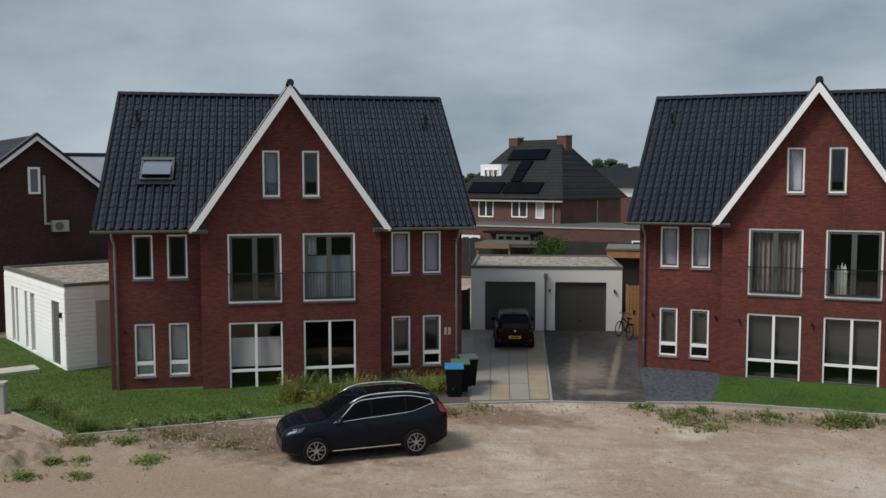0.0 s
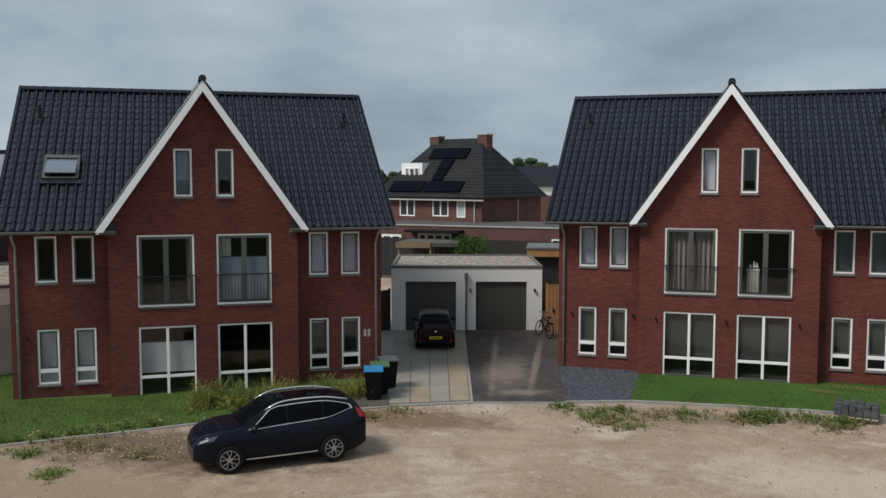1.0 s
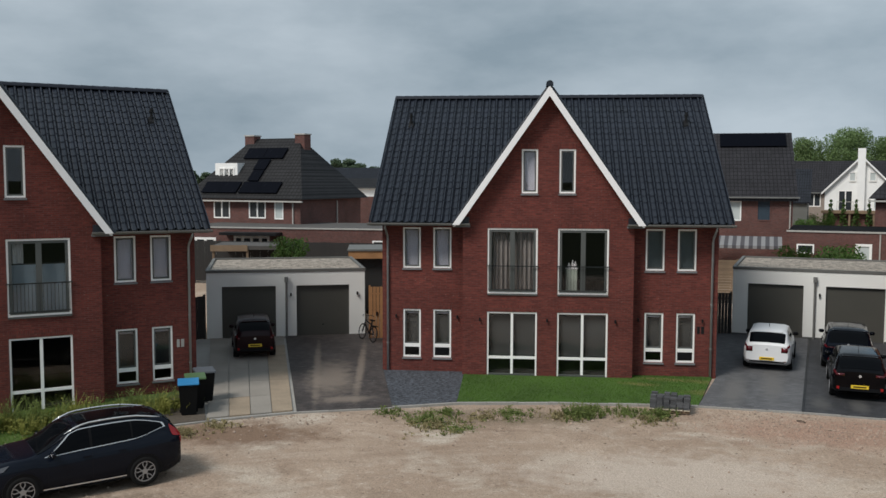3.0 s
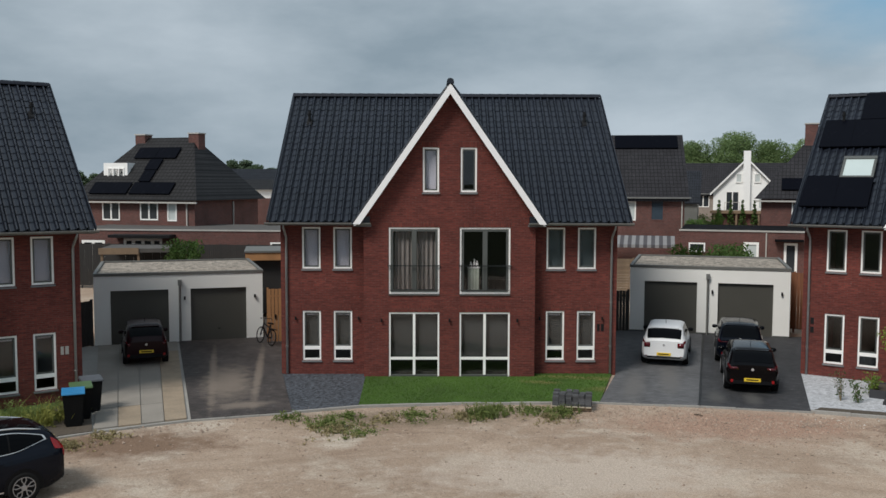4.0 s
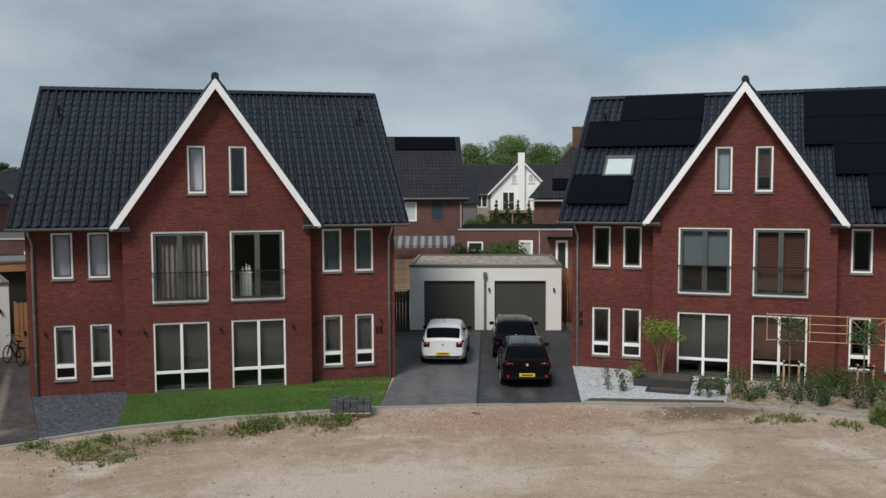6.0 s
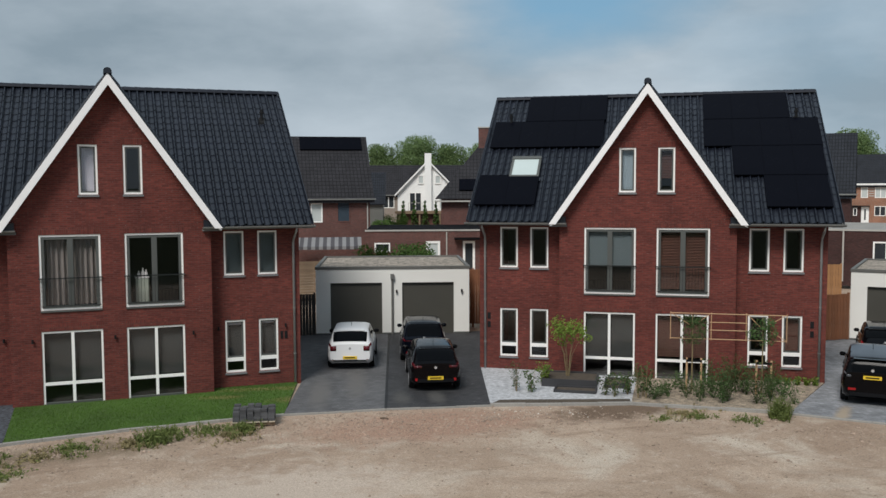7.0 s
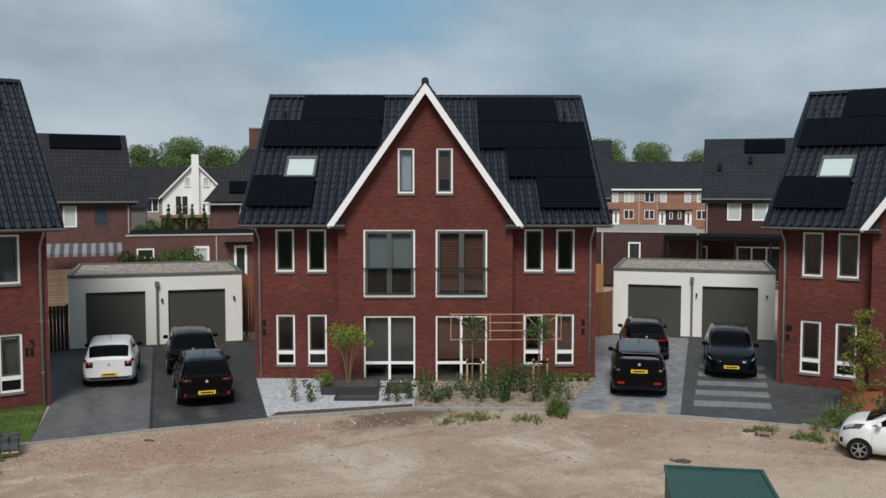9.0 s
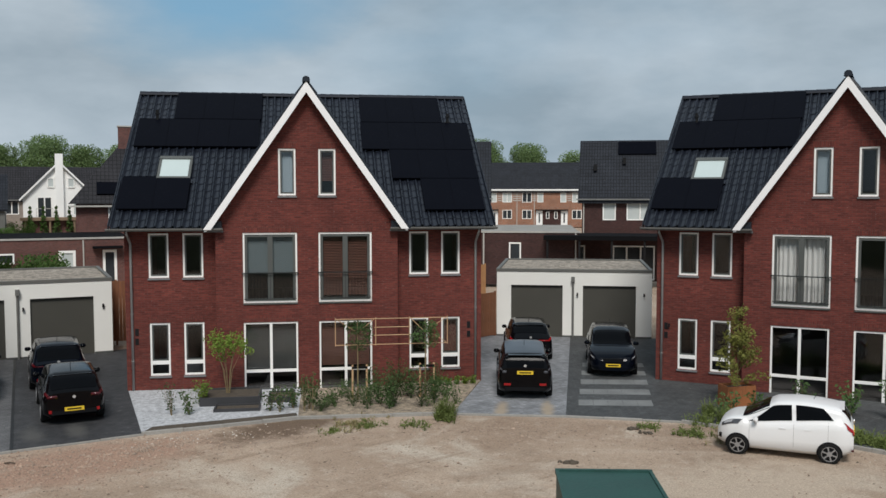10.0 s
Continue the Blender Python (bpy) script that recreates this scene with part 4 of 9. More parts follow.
# ---- garages ----
def build_garage():
    """Two garages in one white block; the origin is the front corner on the left as one faces it."""
    g = thing("garage", "white rendered double garage with grey sectional doors and gravel flat roof", "garage", group="double garages")
    W, D, Z = 7.05, 6.4, 3.2
    doors = [(0.66, 3.03, 0.0, 2.45), (3.95, 6.34, 0.0, 2.45)]
    bm = bmesh.new()
    wall_panel(bm, 0, W, -0.2, Z - 0.12, 0.0, 0.25, [(a, b, -0.2, d) for a, b, c, d in doors])
    part("front_wall", tidy(bm), M_RENDER, g, "white rendered front wall")
    for b in ((0, 0.25, 0.25, D, -0.2, Z - 0.12), (W - 0.25, W, 0.25, D, -0.2, Z - 0.12), (0.25, W - 0.25, D - 0.25, D, -0.2, Z - 0.12)):
        part("wall", boxed(b), M_RENDER, g, "white rendered wall")
    for b in ((-0.008, 0.66, -0.008, 0.0, -0.1, 0.14), (3.03, 3.95, -0.008, 0.0, -0.1, 0.14), (6.34, W + 0.008, -0.008, 0.0, -0.1, 0.14)):
        part("plinth", boxed(b), M_SASH, g, "dark grey plinth")
    part("roof_gravel", boxed((0.1, W - 0.1, 0.1, D - 0.1, Z - 0.115, Z - 0.08)), M_GRAVEL, g, "pale gravel on the flat roof")
    bm = bmesh.new()
    t = 0.11
    for b in ((-0.03, W + 0.03, -0.03, t, Z - 0.12, Z), (-0.03, W + 0.03, D - t, D + 0.03, Z - 0.12, Z), (-0.03, t, t, D - t, Z - 0.12, Z), (W - t, W + 0.03, t, D - t, Z - 0.12, Z)):
        box(bm, *b)
    part("roof_edge", bm, M_TRIM, g, "grey roof edge trim")
    for a, b, c, d in doors:
        dm = boxed((a + 0.005, b - 0.005, 0.12, 0.17, 0.02, 2.445))
        door = part("garage_door", dm, M_DOOR, g, "grey sectional garage door")
        part("handle", boxed(((a + b) / 2 - 0.05, (a + b) / 2 + 0.05, 0.09, 0.12, 0.62, 0.66)), M_DARKPLASTIC, door)
        part("threshold", boxed((a, b, -0.06, 0.2, -0.1, 0.015)), M_CONC, g, "pale concrete threshold")
    bm = bmesh.new()
    tube(bm, [(3.5, -0.07, 0.0), (3.5, -0.07, 2.7)], 0.05, 8)
    box(bm, 3.42, 3.58, -0.16, -0.005, 2.62, 2.86)
    part("downpipe", tidy(bm), M_ZINC, g, "grey downpipe with a hopper")
    for x in (3.7, 6.7):
        bm = boxed((x - 0.035, x + 0.035, -0.1, -0.005, 1.98, 2.12))
        part("wall_light", bm, M_DARKPLASTIC, g, "small black wall light")
    return g


GARAGE_AT = pose(8.66, 10.0, -0.07, 0, 0, -16.6)
GARAGE = build_garage()
GARAGE.matrix_basis = PLOTS[0] @ GARAGE_AT
for h in (1, 2):
    copy_thing(GARAGE, PLOTS[h] @ GARAGE_AT)

# ---- buildings and trees behind ----
M_DARKGLASS = surface("dark_window_glass", (0.035, 0.04, 0.045), 0.12, vary=0.2)
# glass with the blue of the reflected sky mixed into its colour
M_SKYGLASS = surface("sky_toned_glass", (0.16, 0.19, 0.23), 0.1, vary=0.1)
# smooth panels mirror the sky; that pale lilac is their base colour here
M_SKYPANEL = surface("sky_toned_roof_panel", (0.27, 0.28, 0.32), 0.5, vary=0.15)
M_PALEBLIND = surface("pale_window_blind", (0.5, 0.54, 0.53), 0.5, vary=0.1, coat=0.3)
M_PANELFRAME = surface("black_panel_frame", (0.0035, 0.004, 0.0065), 0.4, vary=0.1, specular=0.02)
M_PANEL = surface("solar_panel", (0.0036, 0.0042, 0.0072), 0.25, vary=0.1, specular=0.03)
M_DARKBRICK = brickwork("dark_brown_brick", (0.07, 0.029, 0.026), (0.042, 0.019, 0.018), (0.055, 0.038, 0.035))
M_WHITEWALL = surface("white_painted_wall", (0.86, 0.86, 0.84), 0.7, vary=0.05)
M_COPING = surface("pale_roof_edge", (0.42, 0.4, 0.37), 0.7, vary=0.2)
M_FENCE = surface("fresh_timber", (0.34, 0.17, 0.07), 0.75, vary=0.3, coarse=2, fine=30, spread=0.2)
M_OLDFENCE = surface("grey_brown_timber", (0.2, 0.14, 0.09), 0.8, vary=0.3, coarse=2, fine=30, spread=0.2)
M_GATE = surface("red_brown_timber", (0.21, 0.085, 0.04), 0.75, vary=0.3, coarse=2, fine=30, spread=0.2)
M_BLACKFENCE = surface("black_stained_timber", (0.02, 0.019, 0.018), 0.7, vary=0.3, spread=0.2)
M_LEAF = leafy("tree_leaves", (0.07, 0.13, 0.03), 0.35, 0.45, 0.6, 5)
# far leaves: distance haze is put into the colour, paler than near leaves
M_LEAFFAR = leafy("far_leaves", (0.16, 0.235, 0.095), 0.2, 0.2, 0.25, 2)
M_BLACKFELT = surface("black_felt", (0.008, 0.008, 0.009), 0.9, vary=0.2, specular=0.05)
M_BITUMEN = surface("grey_roof_felt", (0.075, 0.07, 0.065), 0.9, vary=0.3)
M_PALEBRICK = brickwork("pale_brick", (0.3, 0.24, 0.2), (0.22, 0.18, 0.15), (0.3, 0.27, 0.24))
M_BARK = surface("bark", (0.1, 0.075, 0.055), 0.95, vary=0.4, coarse=3, fine=20)


def roof_courses(name, base, size=(0.3, 0.3), joint=0.045):
    """Roof tiles in courses, seen from afar."""
    m = brickwork(name, base, tuple(0.8 * v for v in base), tuple(0.25 * v for v in base), size, joint, 0.0)
    n, l = m.node_tree.nodes, m.node_tree.links
    n["Principled BSDF"].inputs["Roughness"].default_value = 0.6
    n["Principled BSDF"].inputs["Specular IOR Level"].default_value = 0.15
    com = [x for x in n if x.type == "COMBXYZ"][0]
    sep = [x for x in n if x.type == "SEPXYZ"][0]
    for link in list(l):
        if link.to_node == com:
            l.remove(link)
    l.new(sep.outputs["X"], com.inputs["X"])
    l.new(sep.outputs["Z"], com.inputs["Y"])
    return m


M_ROOFBROWN = roof_courses("brown_black_tiles", (0.03, 0.029, 0.033), (0.3, 0.3), 0.026)
M_ROOFBLACK = roof_courses("black_tiles", (0.024, 0.0275, 0.0355), (0.24, 0.3), 0.026)
M_ROOFHIP = roof_courses("black_hip_tiles", (0.027, 0.0265, 0.028), (0.34, 0.26), 0.04)


def far_window(parent, xa, xb, za, zb, y=0.0, bars=1, frame=None, blind=None, f=0.1):
    bm = boxed((xa, xb, y - 0.03, y + 0.1, zb - f, zb), (xa, xb, y - 0.03, y + 0.1, za, za + f), (xa, xa + f, y - 0.03, y + 0.1, za + f, zb - f), (xb - f, xb, y - 0.03, y + 0.1, za + f, zb - f))
    posts = []
    for k in range(1, bars):
        x = xa + (xb - xa) * k / bars
        posts.append(x)
    w = part("window", tidy(bm), frame or M_FRAME, parent, "white framed window")
    for x in posts:
        part("mullion", boxed((x - 0.6 * f, x + 0.6 * f, y - 0.028, y + 0.1, za + f, zb - f)), frame or M_FRAME, w)
    for k in range(bars):
        a, b = xa + (xb - xa) * k / bars, xa + (xb - xa) * (k + 1) / bars
        part("pane", boxed((a + 0.07, b - 0.07, y + 0.03, y + 0.05, za + f, zb - f)), blind or M_DARKGLASS, w)
    return w


def far_house(label, m, W, D, eave, ridge, roof_mat, wall_mat, kind="gable", hip=3.2, windows=(), over=0.35, name="house"):
    """A house with its front along x at y = 0 and its ridge along x (gable, hip) or along y (front)."""
    h = thing(name, label, "house", m)
    bm = bmesh.new()
    op = [w[:4] for w in windows]
    wall_panel(bm, 0, W, -0.3, eave, 0.0, 0.3, op)
    part("front_wall", tidy(bm), wall_mat, h)
    for b in ((0, 0.3, 0.3, D, -0.3, eave), (W - 0.3, W, 0.3, D, -0.3, eave), (0.3, W - 0.3, D - 0.3, D, -0.3, eave)):
        part("wall", boxed(b), wall_mat, h)
    gables = [[(x, 0, eave), (x, D, eave), (x, D / 2, ridge - 0.15)] for x in (0.0, W - 0.3)] if kind == "gable" else [[(0, y, eave), (W, y, eave), (W / 2, y, ridge - 0.15)] for y in (0.0, D - 0.3)] if kind == "front" else []
    for pts in gables:
        bm = bmesh.new()
        prism(bm, pts, (0.3, 0, 0) if kind == "gable" else (0, 0.3, 0))
        part("gable_wall", tidy(bm), wall_mat, h)
    bm = bmesh.new()
    t = (0, 0, -0.18)
    other = None
    if kind == "gable":
        e = eave - over * (ridge - eave) / (D / 2)
        prism(bm, [(-over, -over, e), (W + over, -over, e), (W + over, D / 2, ridge), (-over, D / 2, ridge)], t)
        other = bmesh.new()
        prism(other, [(-over, D + over, e), (W + over, D + over, e), (W + over, D / 2, ridge), (-over, D / 2, ridge)], t)
    elif kind == "front":
        e = eave - over * (ridge - eave) / (W / 2)
        prism(bm, [(-over, -over, e), (-over, D, e), (W / 2, D, ridge), (W / 2, -over, ridge)], t)
        other = bmesh.new()
        prism(other, [(W + over, -over, e), (W + over, D, e), (W / 2, D, ridge), (W / 2, -over, ridge)], t)
    else:
        o = over + 0.15
        e = eave - 0.05
        a, b = (hip, D / 2, ridge), (W - hip, D / 2, ridge)
        c = [(-o, -o, e), (W + o, -o, e), (W + o, D + o, e), (-o, D + o, e)]
        for f in ((c[0], c[1], b, a), (c[1], c[2], b), (c[2], c[3], a, b), (c[3], c[0], a), (c[3], c[2], c[1], c[0])):
            bm.faces.new([bm.verts.new(p) for p in f])
        bmesh.ops.remove_doubles(bm, verts=bm.verts, dist=0.001)
    part("roof", tidy(bm), roof_mat, h)
    if other:
        part("roof", tidy(other), roof_mat, h)
    if kind != "front":
        bm = boxed((-over - 0.1, W + over + 0.1, -over - 0.14, -over + 0.02, eave - 0.29, eave - 0.17))
        part("gutter", bm, M_COPING if kind == "hip" else M_ZINC, h, "pale gutter board")
    for w in windows:
        far_window(h, *w)
    return h


def chimney(parent, x, y, z0, z1, w=1.0, mat=None):
    c = part("chimney", boxed((x - w / 2, x + w / 2, y - w / 2, y + w / 2, z0, z1)), mat or M_BRICK_BG, parent, "brick chimney")
    part("cap", boxed((x - w / 2 - 0.06, x + w / 2 + 0.06, y - w / 2 - 0.06, y + w / 2 + 0.06, z1, z1 + 0.1)), M_COPING, c)


def panel_row(m, label, x0, z0, slope_origin, slope, nx, ny, w=1.1, h=1.72, group=""):
    """Solar panels on a slope that rises with y from slope_origin (y, z); x0 and z0 name the lower corner."""
    out = []
    for j in range(ny):
        for i in range(nx):
            y = slope_origin[0] + (z0 - slope_origin[1]) / math.tan(slope) + j * (h + 0.03) * math.cos(slope)
            z = z0 + j * (h + 0.03) * math.sin(slope)
            bm = boxed((0.01, w - 0.01, 0.0, h, 0.1, 0.14))
            ob = solid("solar_panel", bm, M_PANEL, label, "solar panel", m @ pose(x0 + i * w, y, z, math.degrees(slope)), group)
            fr = boxed((0.0, w, -0.005, 0.012, 0.09, 0.145), (0.0, w, h - 0.012, h + 0.005, 0.09, 0.145), (0.0, 0.012, 0.012, h - 0.012, 0.09, 0.145), (w - 0.012, w, 0.012, h - 0.012, 0.09, 0.145), (0.1, 0.16, 0.0, h, -0.02, 0.09), (w - 0.16, w - 0.1, 0.0, h, -0.02, 0.09))
            part("panel_frame", fr, M_PANELFRAME, ob, "thin black frame")
            out.append(ob)
    return out


# hipped house with two chimneys
MB1 = pose(-29.2, 40.85, -0.15, 0, 0, -19)
b1 = far_house("brown brick house with hipped black roof, dormer and two chimneys", MB1, 11.0, 9.5, 5.72, 10.75, M_ROOFHIP, M_BRICK_BG, "hip", 3.1,
               [(2.5, 4.15, 4.05, 5.5, 0.0, 2), (6.05, 7.7, 4.1, 5.5, 0.0, 2), (8.55, 9.4, 4.05, 5.5, 0.0, 1, None, M_PALEBLIND)])
chimney(b1, 3.0, 4.75, 9.6, 10.95, 0.95)
chimney(b1, 8.15, 4.75, 9.6, 11.0, 0.95)
bm = boxed((1.5, 3.8, 1.5, 4.5, 7.1, 8.6))
part("dormer", bm, M_WHITEWALL, b1, "white flat-roofed dormer")
far_window(b1, 1.9, 3.5, 7.22, 8.2, 1.47, 3)
part("side_pipe", boxed((11.02, 11.1, 5.4, 5.5, 3.6, 5.5)), M_COPING, b1)
part("downpipe", boxed((10.3, 10.4, -0.12, -0.02, 0.2, 5.5)), M_COPING, b1)
S1 = math.atan2(10.75 - 5.67, 4.75 + 0.5)
for x0, z0, nx, w in ((1.3, 6.08, 2, 1.77), (5.08, 6.08, 2, 1.87), (5.28, 7.05, 1, 1.05), (5.15, 7.98, 1, 1.2), (3.45, 8.93, 1, 1.97), (5.44, 8.93, 1, 1.97)):
    panel_row(MB1, "black solar panel on the hipped roof", x0, z0, (-0.5, 5.67), S1, nx, 1, w, 1.26, "solar panels on the hipped house")
# its flat extension
MB1X = pose(-27.0, 32.4, 0, 0, 0, -6)
b1x = thing("extension", "flat-roofed brown brick extension with white doors", "building", MB1X)
bm = bmesh.new()
wall_panel(bm, 0, 17, -0.3, 3.5, 0, 0.3, [(4.6, 7.4, 0.2, 2.95), (15.2, 16.2, 2.0, 2.75), (1.5, 3.2, 0.6, 2.8)])
box(bm, 16.7, 17, 0.3, 9.0, -0.3, 3.5)
box(bm, 0, 0.3, 0.3, 9.0, -0.3, 3.5)
part("wall", tidy(bm), M_BRICK_BG, b1x)
part("flat_roof", boxed((0.0, 17.0, 0.0, 9.0, 3.5, 3.56)), M_BITUMEN, b1x, "grey felt roof")
part("roof_edge", boxed((-0.06, 17.06, -0.06, 0.1, 3.5, 3.6)), M_COPING, b1x, "pale metal roof edge")
far_window(b1x, 4.6, 7.4, 0.2, 2.95, 0, 4, f=0.17)
far_window(b1x, 15.2, 16.2, 2.0, 2.75, 0, 1)
far_window(b1x, 1.5, 3.2, 0.6, 2.8, 0, 2, f=0.17)
part("canopy", boxed((4.0, 8.4, -1.2, -0.02, 3.05, 3.25)), M_DARKPLASTIC, b1x, "dark flat canopy")

# gabled house with an awning
MB2 = pose(8.9, 42.35, 0, 0, 0, -8.5)
b2 = far_house("brown brick house with a plain black gable roof", MB2, 11.0, 10.4, 6.0, 11.1, M_ROOFBROWN, M_BRICK_BG, "gable", windows=[(6.2, 7.15, 3.9, 5.5, 0.0, 1, None, M_PALEBLIND), (8.3, 9.4, 3.9, 5.6, 0.0, 1, M_BRICK_BG, surface("dim_blue_glass", (0.045, 0.065, 0.085), 0.15, vary=0.2))])
S2 = math.atan2(11.1 - 6.0, 5.2)
panel_row(MB2, "black solar panel below the ridge", 5.6, 9.85, (0.0, 6.0), S2, 5, 1, 1.05, 1.55, "solar panels below the ridge")
part("downpipe", boxed((10.75, 10.84, -0.12, -0.03, 0.0, 5.5)), M_COPING, b2)
M_STRIPE_A = surface("awning_pale", (0.22, 0.22, 0.225), 0.8, vary=0.1)
M_STRIPE_B = surface("awning_grey", (0.07, 0.068, 0.075), 0.8, vary=0.1)
awning = thing("awning", "grey and white striped awning on the brick wall", "awning", pose(12.9, 38.6, -0.22, 0, 0, -14))
for i in range(18):
    bm = bmesh.new()
    prism(bm, [(i * 0.3, 0.0, 2.35), (i * 0.3 + 0.3, 0.0, 2.35), (i * 0.3 + 0.3, 2.0, 2.95), (i * 0.3, 2.0, 2.95)], (0, 0, 0.04))
    box(bm, i * 0.3, i * 0.3 + 0.3, -0.03, 0.01, 2.15, 2.36)
    part("awning_stripe", tidy(bm), M_STRIPE_A if i % 2 else M_STRIPE_B, awning)
MB2X = pose(16.6, 30.4, 0, 0, 0, -18)
b2x = thing("extension", "low brown brick extension with a pale roof edge", "building", MB2X)
bm = bmesh.new()
wall_panel(bm, 0, 8.5, -0.3, 3.65, 0, 0.3, [(4.2, 5.2, 0.4, 2.95), (6.8, 7.65, 0.3, 2.95), (0.6, 1.7, 2.2, 2.85)])
box(bm, 0, 0.3, 0.3, 9.0, -0.3, 3.65)
part("wall", tidy(bm), M_BRICK_BG, b2x)
part("flat_roof", boxed((0.0, 8.5, 0.0, 9.0, 3.65, 3.72)), M_BLACKFELT, b2x, "black felt roof")
part("roof_edge", boxed((-0.06, 8.56, -0.06, 0.1, 3.65, 3.76)), M_COPING, b2x, "pale metal roof edge")
far_window(b2x, 4.2, 5.2, 0.4, 2.95, blind=M_PALEBLIND, f=0.16)
far_window(b2x, 6.8, 7.65, 0.3, 2.95, f=0.16)
part("canopy", boxed((6.2, 8.0, -0.6, -0.01, 3.06, 3.2)), M_BLACKFELT, b2x, "black flat canopy over the door")
part("downpipe", boxed((5.62, 5.7, -0.1, -0.02, 0.0, 3.6)), M_COPING, b2x, "pale downpipe")
far_window(b2x, 0.6, 1.7, 2.2, 2.85)

# hipped house beside it
MB3 = pose(25.7, 39.95, 0.08, 0, 0, -22)
b3 = far_house("brown brick house with a dark hipped roof", MB3, 12.0, 9.0, 5.7, 10.5, M_ROOFBROWN, M_BRICK_BG, "hip", 3.4, [(2.3, 3.0, 4.0, 5.4, 0.0, 1)])
chimney(b3, 3.65, 4.5, 9.8, 11.75)
panel_row(MB3, "black solar panel on the dark roof", 1.5, 6.3, (-0.5, 5.65), math.atan2(4.85, 5.0), 2, 1, 0.8, 1.3)
b3x = thing("extension", "brick wing with white doors below a dark canopy", "building", pose(23.6, 28.9, 0, 0, 0, -22))
bm = bmesh.new()
wall_panel(bm, 0, 7, -0.3, 3.4, 0, 0.3, [(2.7, 3.9, 0.2, 2.75)])
part("wall", tidy(bm), M_BRICK_BG, b3x)
part("flat_roof", boxed((-0.06, 7.06, -0.06, 8.0, 3.4, 3.5)), M_BITUMEN, b3x)
part("canopy", boxed((2.0, 4.6, -0.5, -0.02, 2.9, 3.05)), M_DARKPLASTIC, b3x)
far_window(b3x, 2.7, 3.9, 0.2, 2.75)

# white house with a tall chimney, and the row behind it
MWH = pose(32.45, 73.84, -0.15, 0, 0, -20)
shed_w = thing("shed", "low grey garden building with a dark pitched roof", "shed", pose(23.6, 66.0, 0, 0, 0, -18))
part("wall", boxed((0, 4.5, 0, 5.0, 0, 4.9)), M_TRIM, shed_w, "grey boarded wall")
bm = bmesh.new()
prism(bm, [(-0.3, -0.3, 4.75), (4.8, -0.3, 4.75), (4.8, 4.0, 8.2), (-0.3, 4.0, 8.2)], (0, 0, 0.18))
part("roof", tidy(bm), M_ROOFBLACK, shed_w, "dark pitched roof")
wh = far_house("white painted gabled house with a tall white chimney", MWH, 7.4, 9.0, 6.3, 10.1, M_ROOFBLACK, M_WHITEWALL, "front", windows=[(1.4, 2.9, 3.9, 6.2, 0.0, 2), (5.0, 6.2, 4.2, 6.2, 0.0, 1, None, M_PALEBLIND)])
for x in (2.45, 4.5):
    far_window(wh, x, x + 0.75, 7.2, 8.3, -0.08, blind=M_PALEBLIND, f=0.12)
for sg in (-1, 1):
    bm = bmesh.new()
    prism(bm, [(3.7, -0.4, 10.12), (3.7 + sg * 4.05, -0.4, 10.12 - 4.05 * 1.03), (3.7 + sg * 4.05, -0.4, 9.88 - 4.05 * 1.03), (3.7, -0.4, 9.88)], (0, 0.05, 0))
    part("bargeboard", tidy(bm), M_WHITEWALL, wh, "white gable board")
part("balcony_rail", boxed((1.3, 3.0, -0.5, -0.46, 4.9, 4.96), (1.3, 1.34, -0.5, -0.46, 3.9, 4.9), (2.96, 3.0, -0.5, -0.46, 3.9, 4.9)), M_COPING, wh, "pale balcony rail")
part("chimney", boxed((3.3, 4.1, -0.45, 0.6, 0.0, 10.9)), M_WHITEWALL, wh, "tall white chimney")
MWR = pose(24.0, 93.0, 0, 0, 0, -19)
far_house("row of brick houses with a long dark roof", MWR, 34.0, 9.0, 5.8, 9.8, M_ROOFBROWN, M_PALEBRICK, "gable", windows=[(3.0 + 2.9 * i, 4.6 + 2.9 * i, 3.8, 5.4, 0.0, 2) for i in range(10)], name="row_of_houses")
terrace = thing("terrace", "roof terrace with a brown brick front and timber posts", "terrace", pose(31.5, 71.2, 0, 0, 0, -20))
part("wall", boxed((0, 8, 0.4, 2.0, -0.2, 3.55)), M_BRICK_BG, terrace)
part("deck_edge", boxed((-0.2, 8.2, -0.2, 2.4, 3.55, 3.85)), M_OLDFENCE, terrace)
for x in (0.2, 2.6, 5.0, 7.4):
    part("post", boxed((x, x + 0.2, -0.1, 0.1, 0.0, 3.55)), M_OLDFENCE, terrace)

# dark brick houses and the orange row further along
MB5 = pose(48.9, 33.5, 0.42, 0, 0, -45)
far_house("dark brick house with a black gable roof", MB5, 10.0, 9.0, 5.8, 10.75, M_ROOFBLACK, M_DARKBRICK, "gable", windows=[(6.5, 8.0, 3.9, 5.4, 0.0, 1)])
MB4 = pose(61.35, 20.35, 0.42, 0, 0, -53)
b4 = far_house("dark brick house with black gable roof and white windows", MB4, 13.0, 9.0, 5.75, 10.75, M_ROOFBLACK, M_DARKBRICK, "gable", windows=[(1.75, 2.85, 3.75, 5.55, 0.0, 1, None, M_PALEBLIND), (3.75, 6.0, 3.75, 5.55, 0.0, 2, None, M_PALEBLIND), (8.0, 9.2, 3.75, 5.55, 0.0, 1)])
S4 = math.atan2(10.75 - 5.75, 4.5)
panel_row(MB4, "black solar panel below the ridge", 3.0, 9.4, (0.0, 5.75), S4, 3, 1, 1.1, 1.5, "solar panels on the dark house")
part("downpipe", boxed((0.1, 0.19, -0.12, -0.03, 0.0, 5.5)), M_COPING, b4)
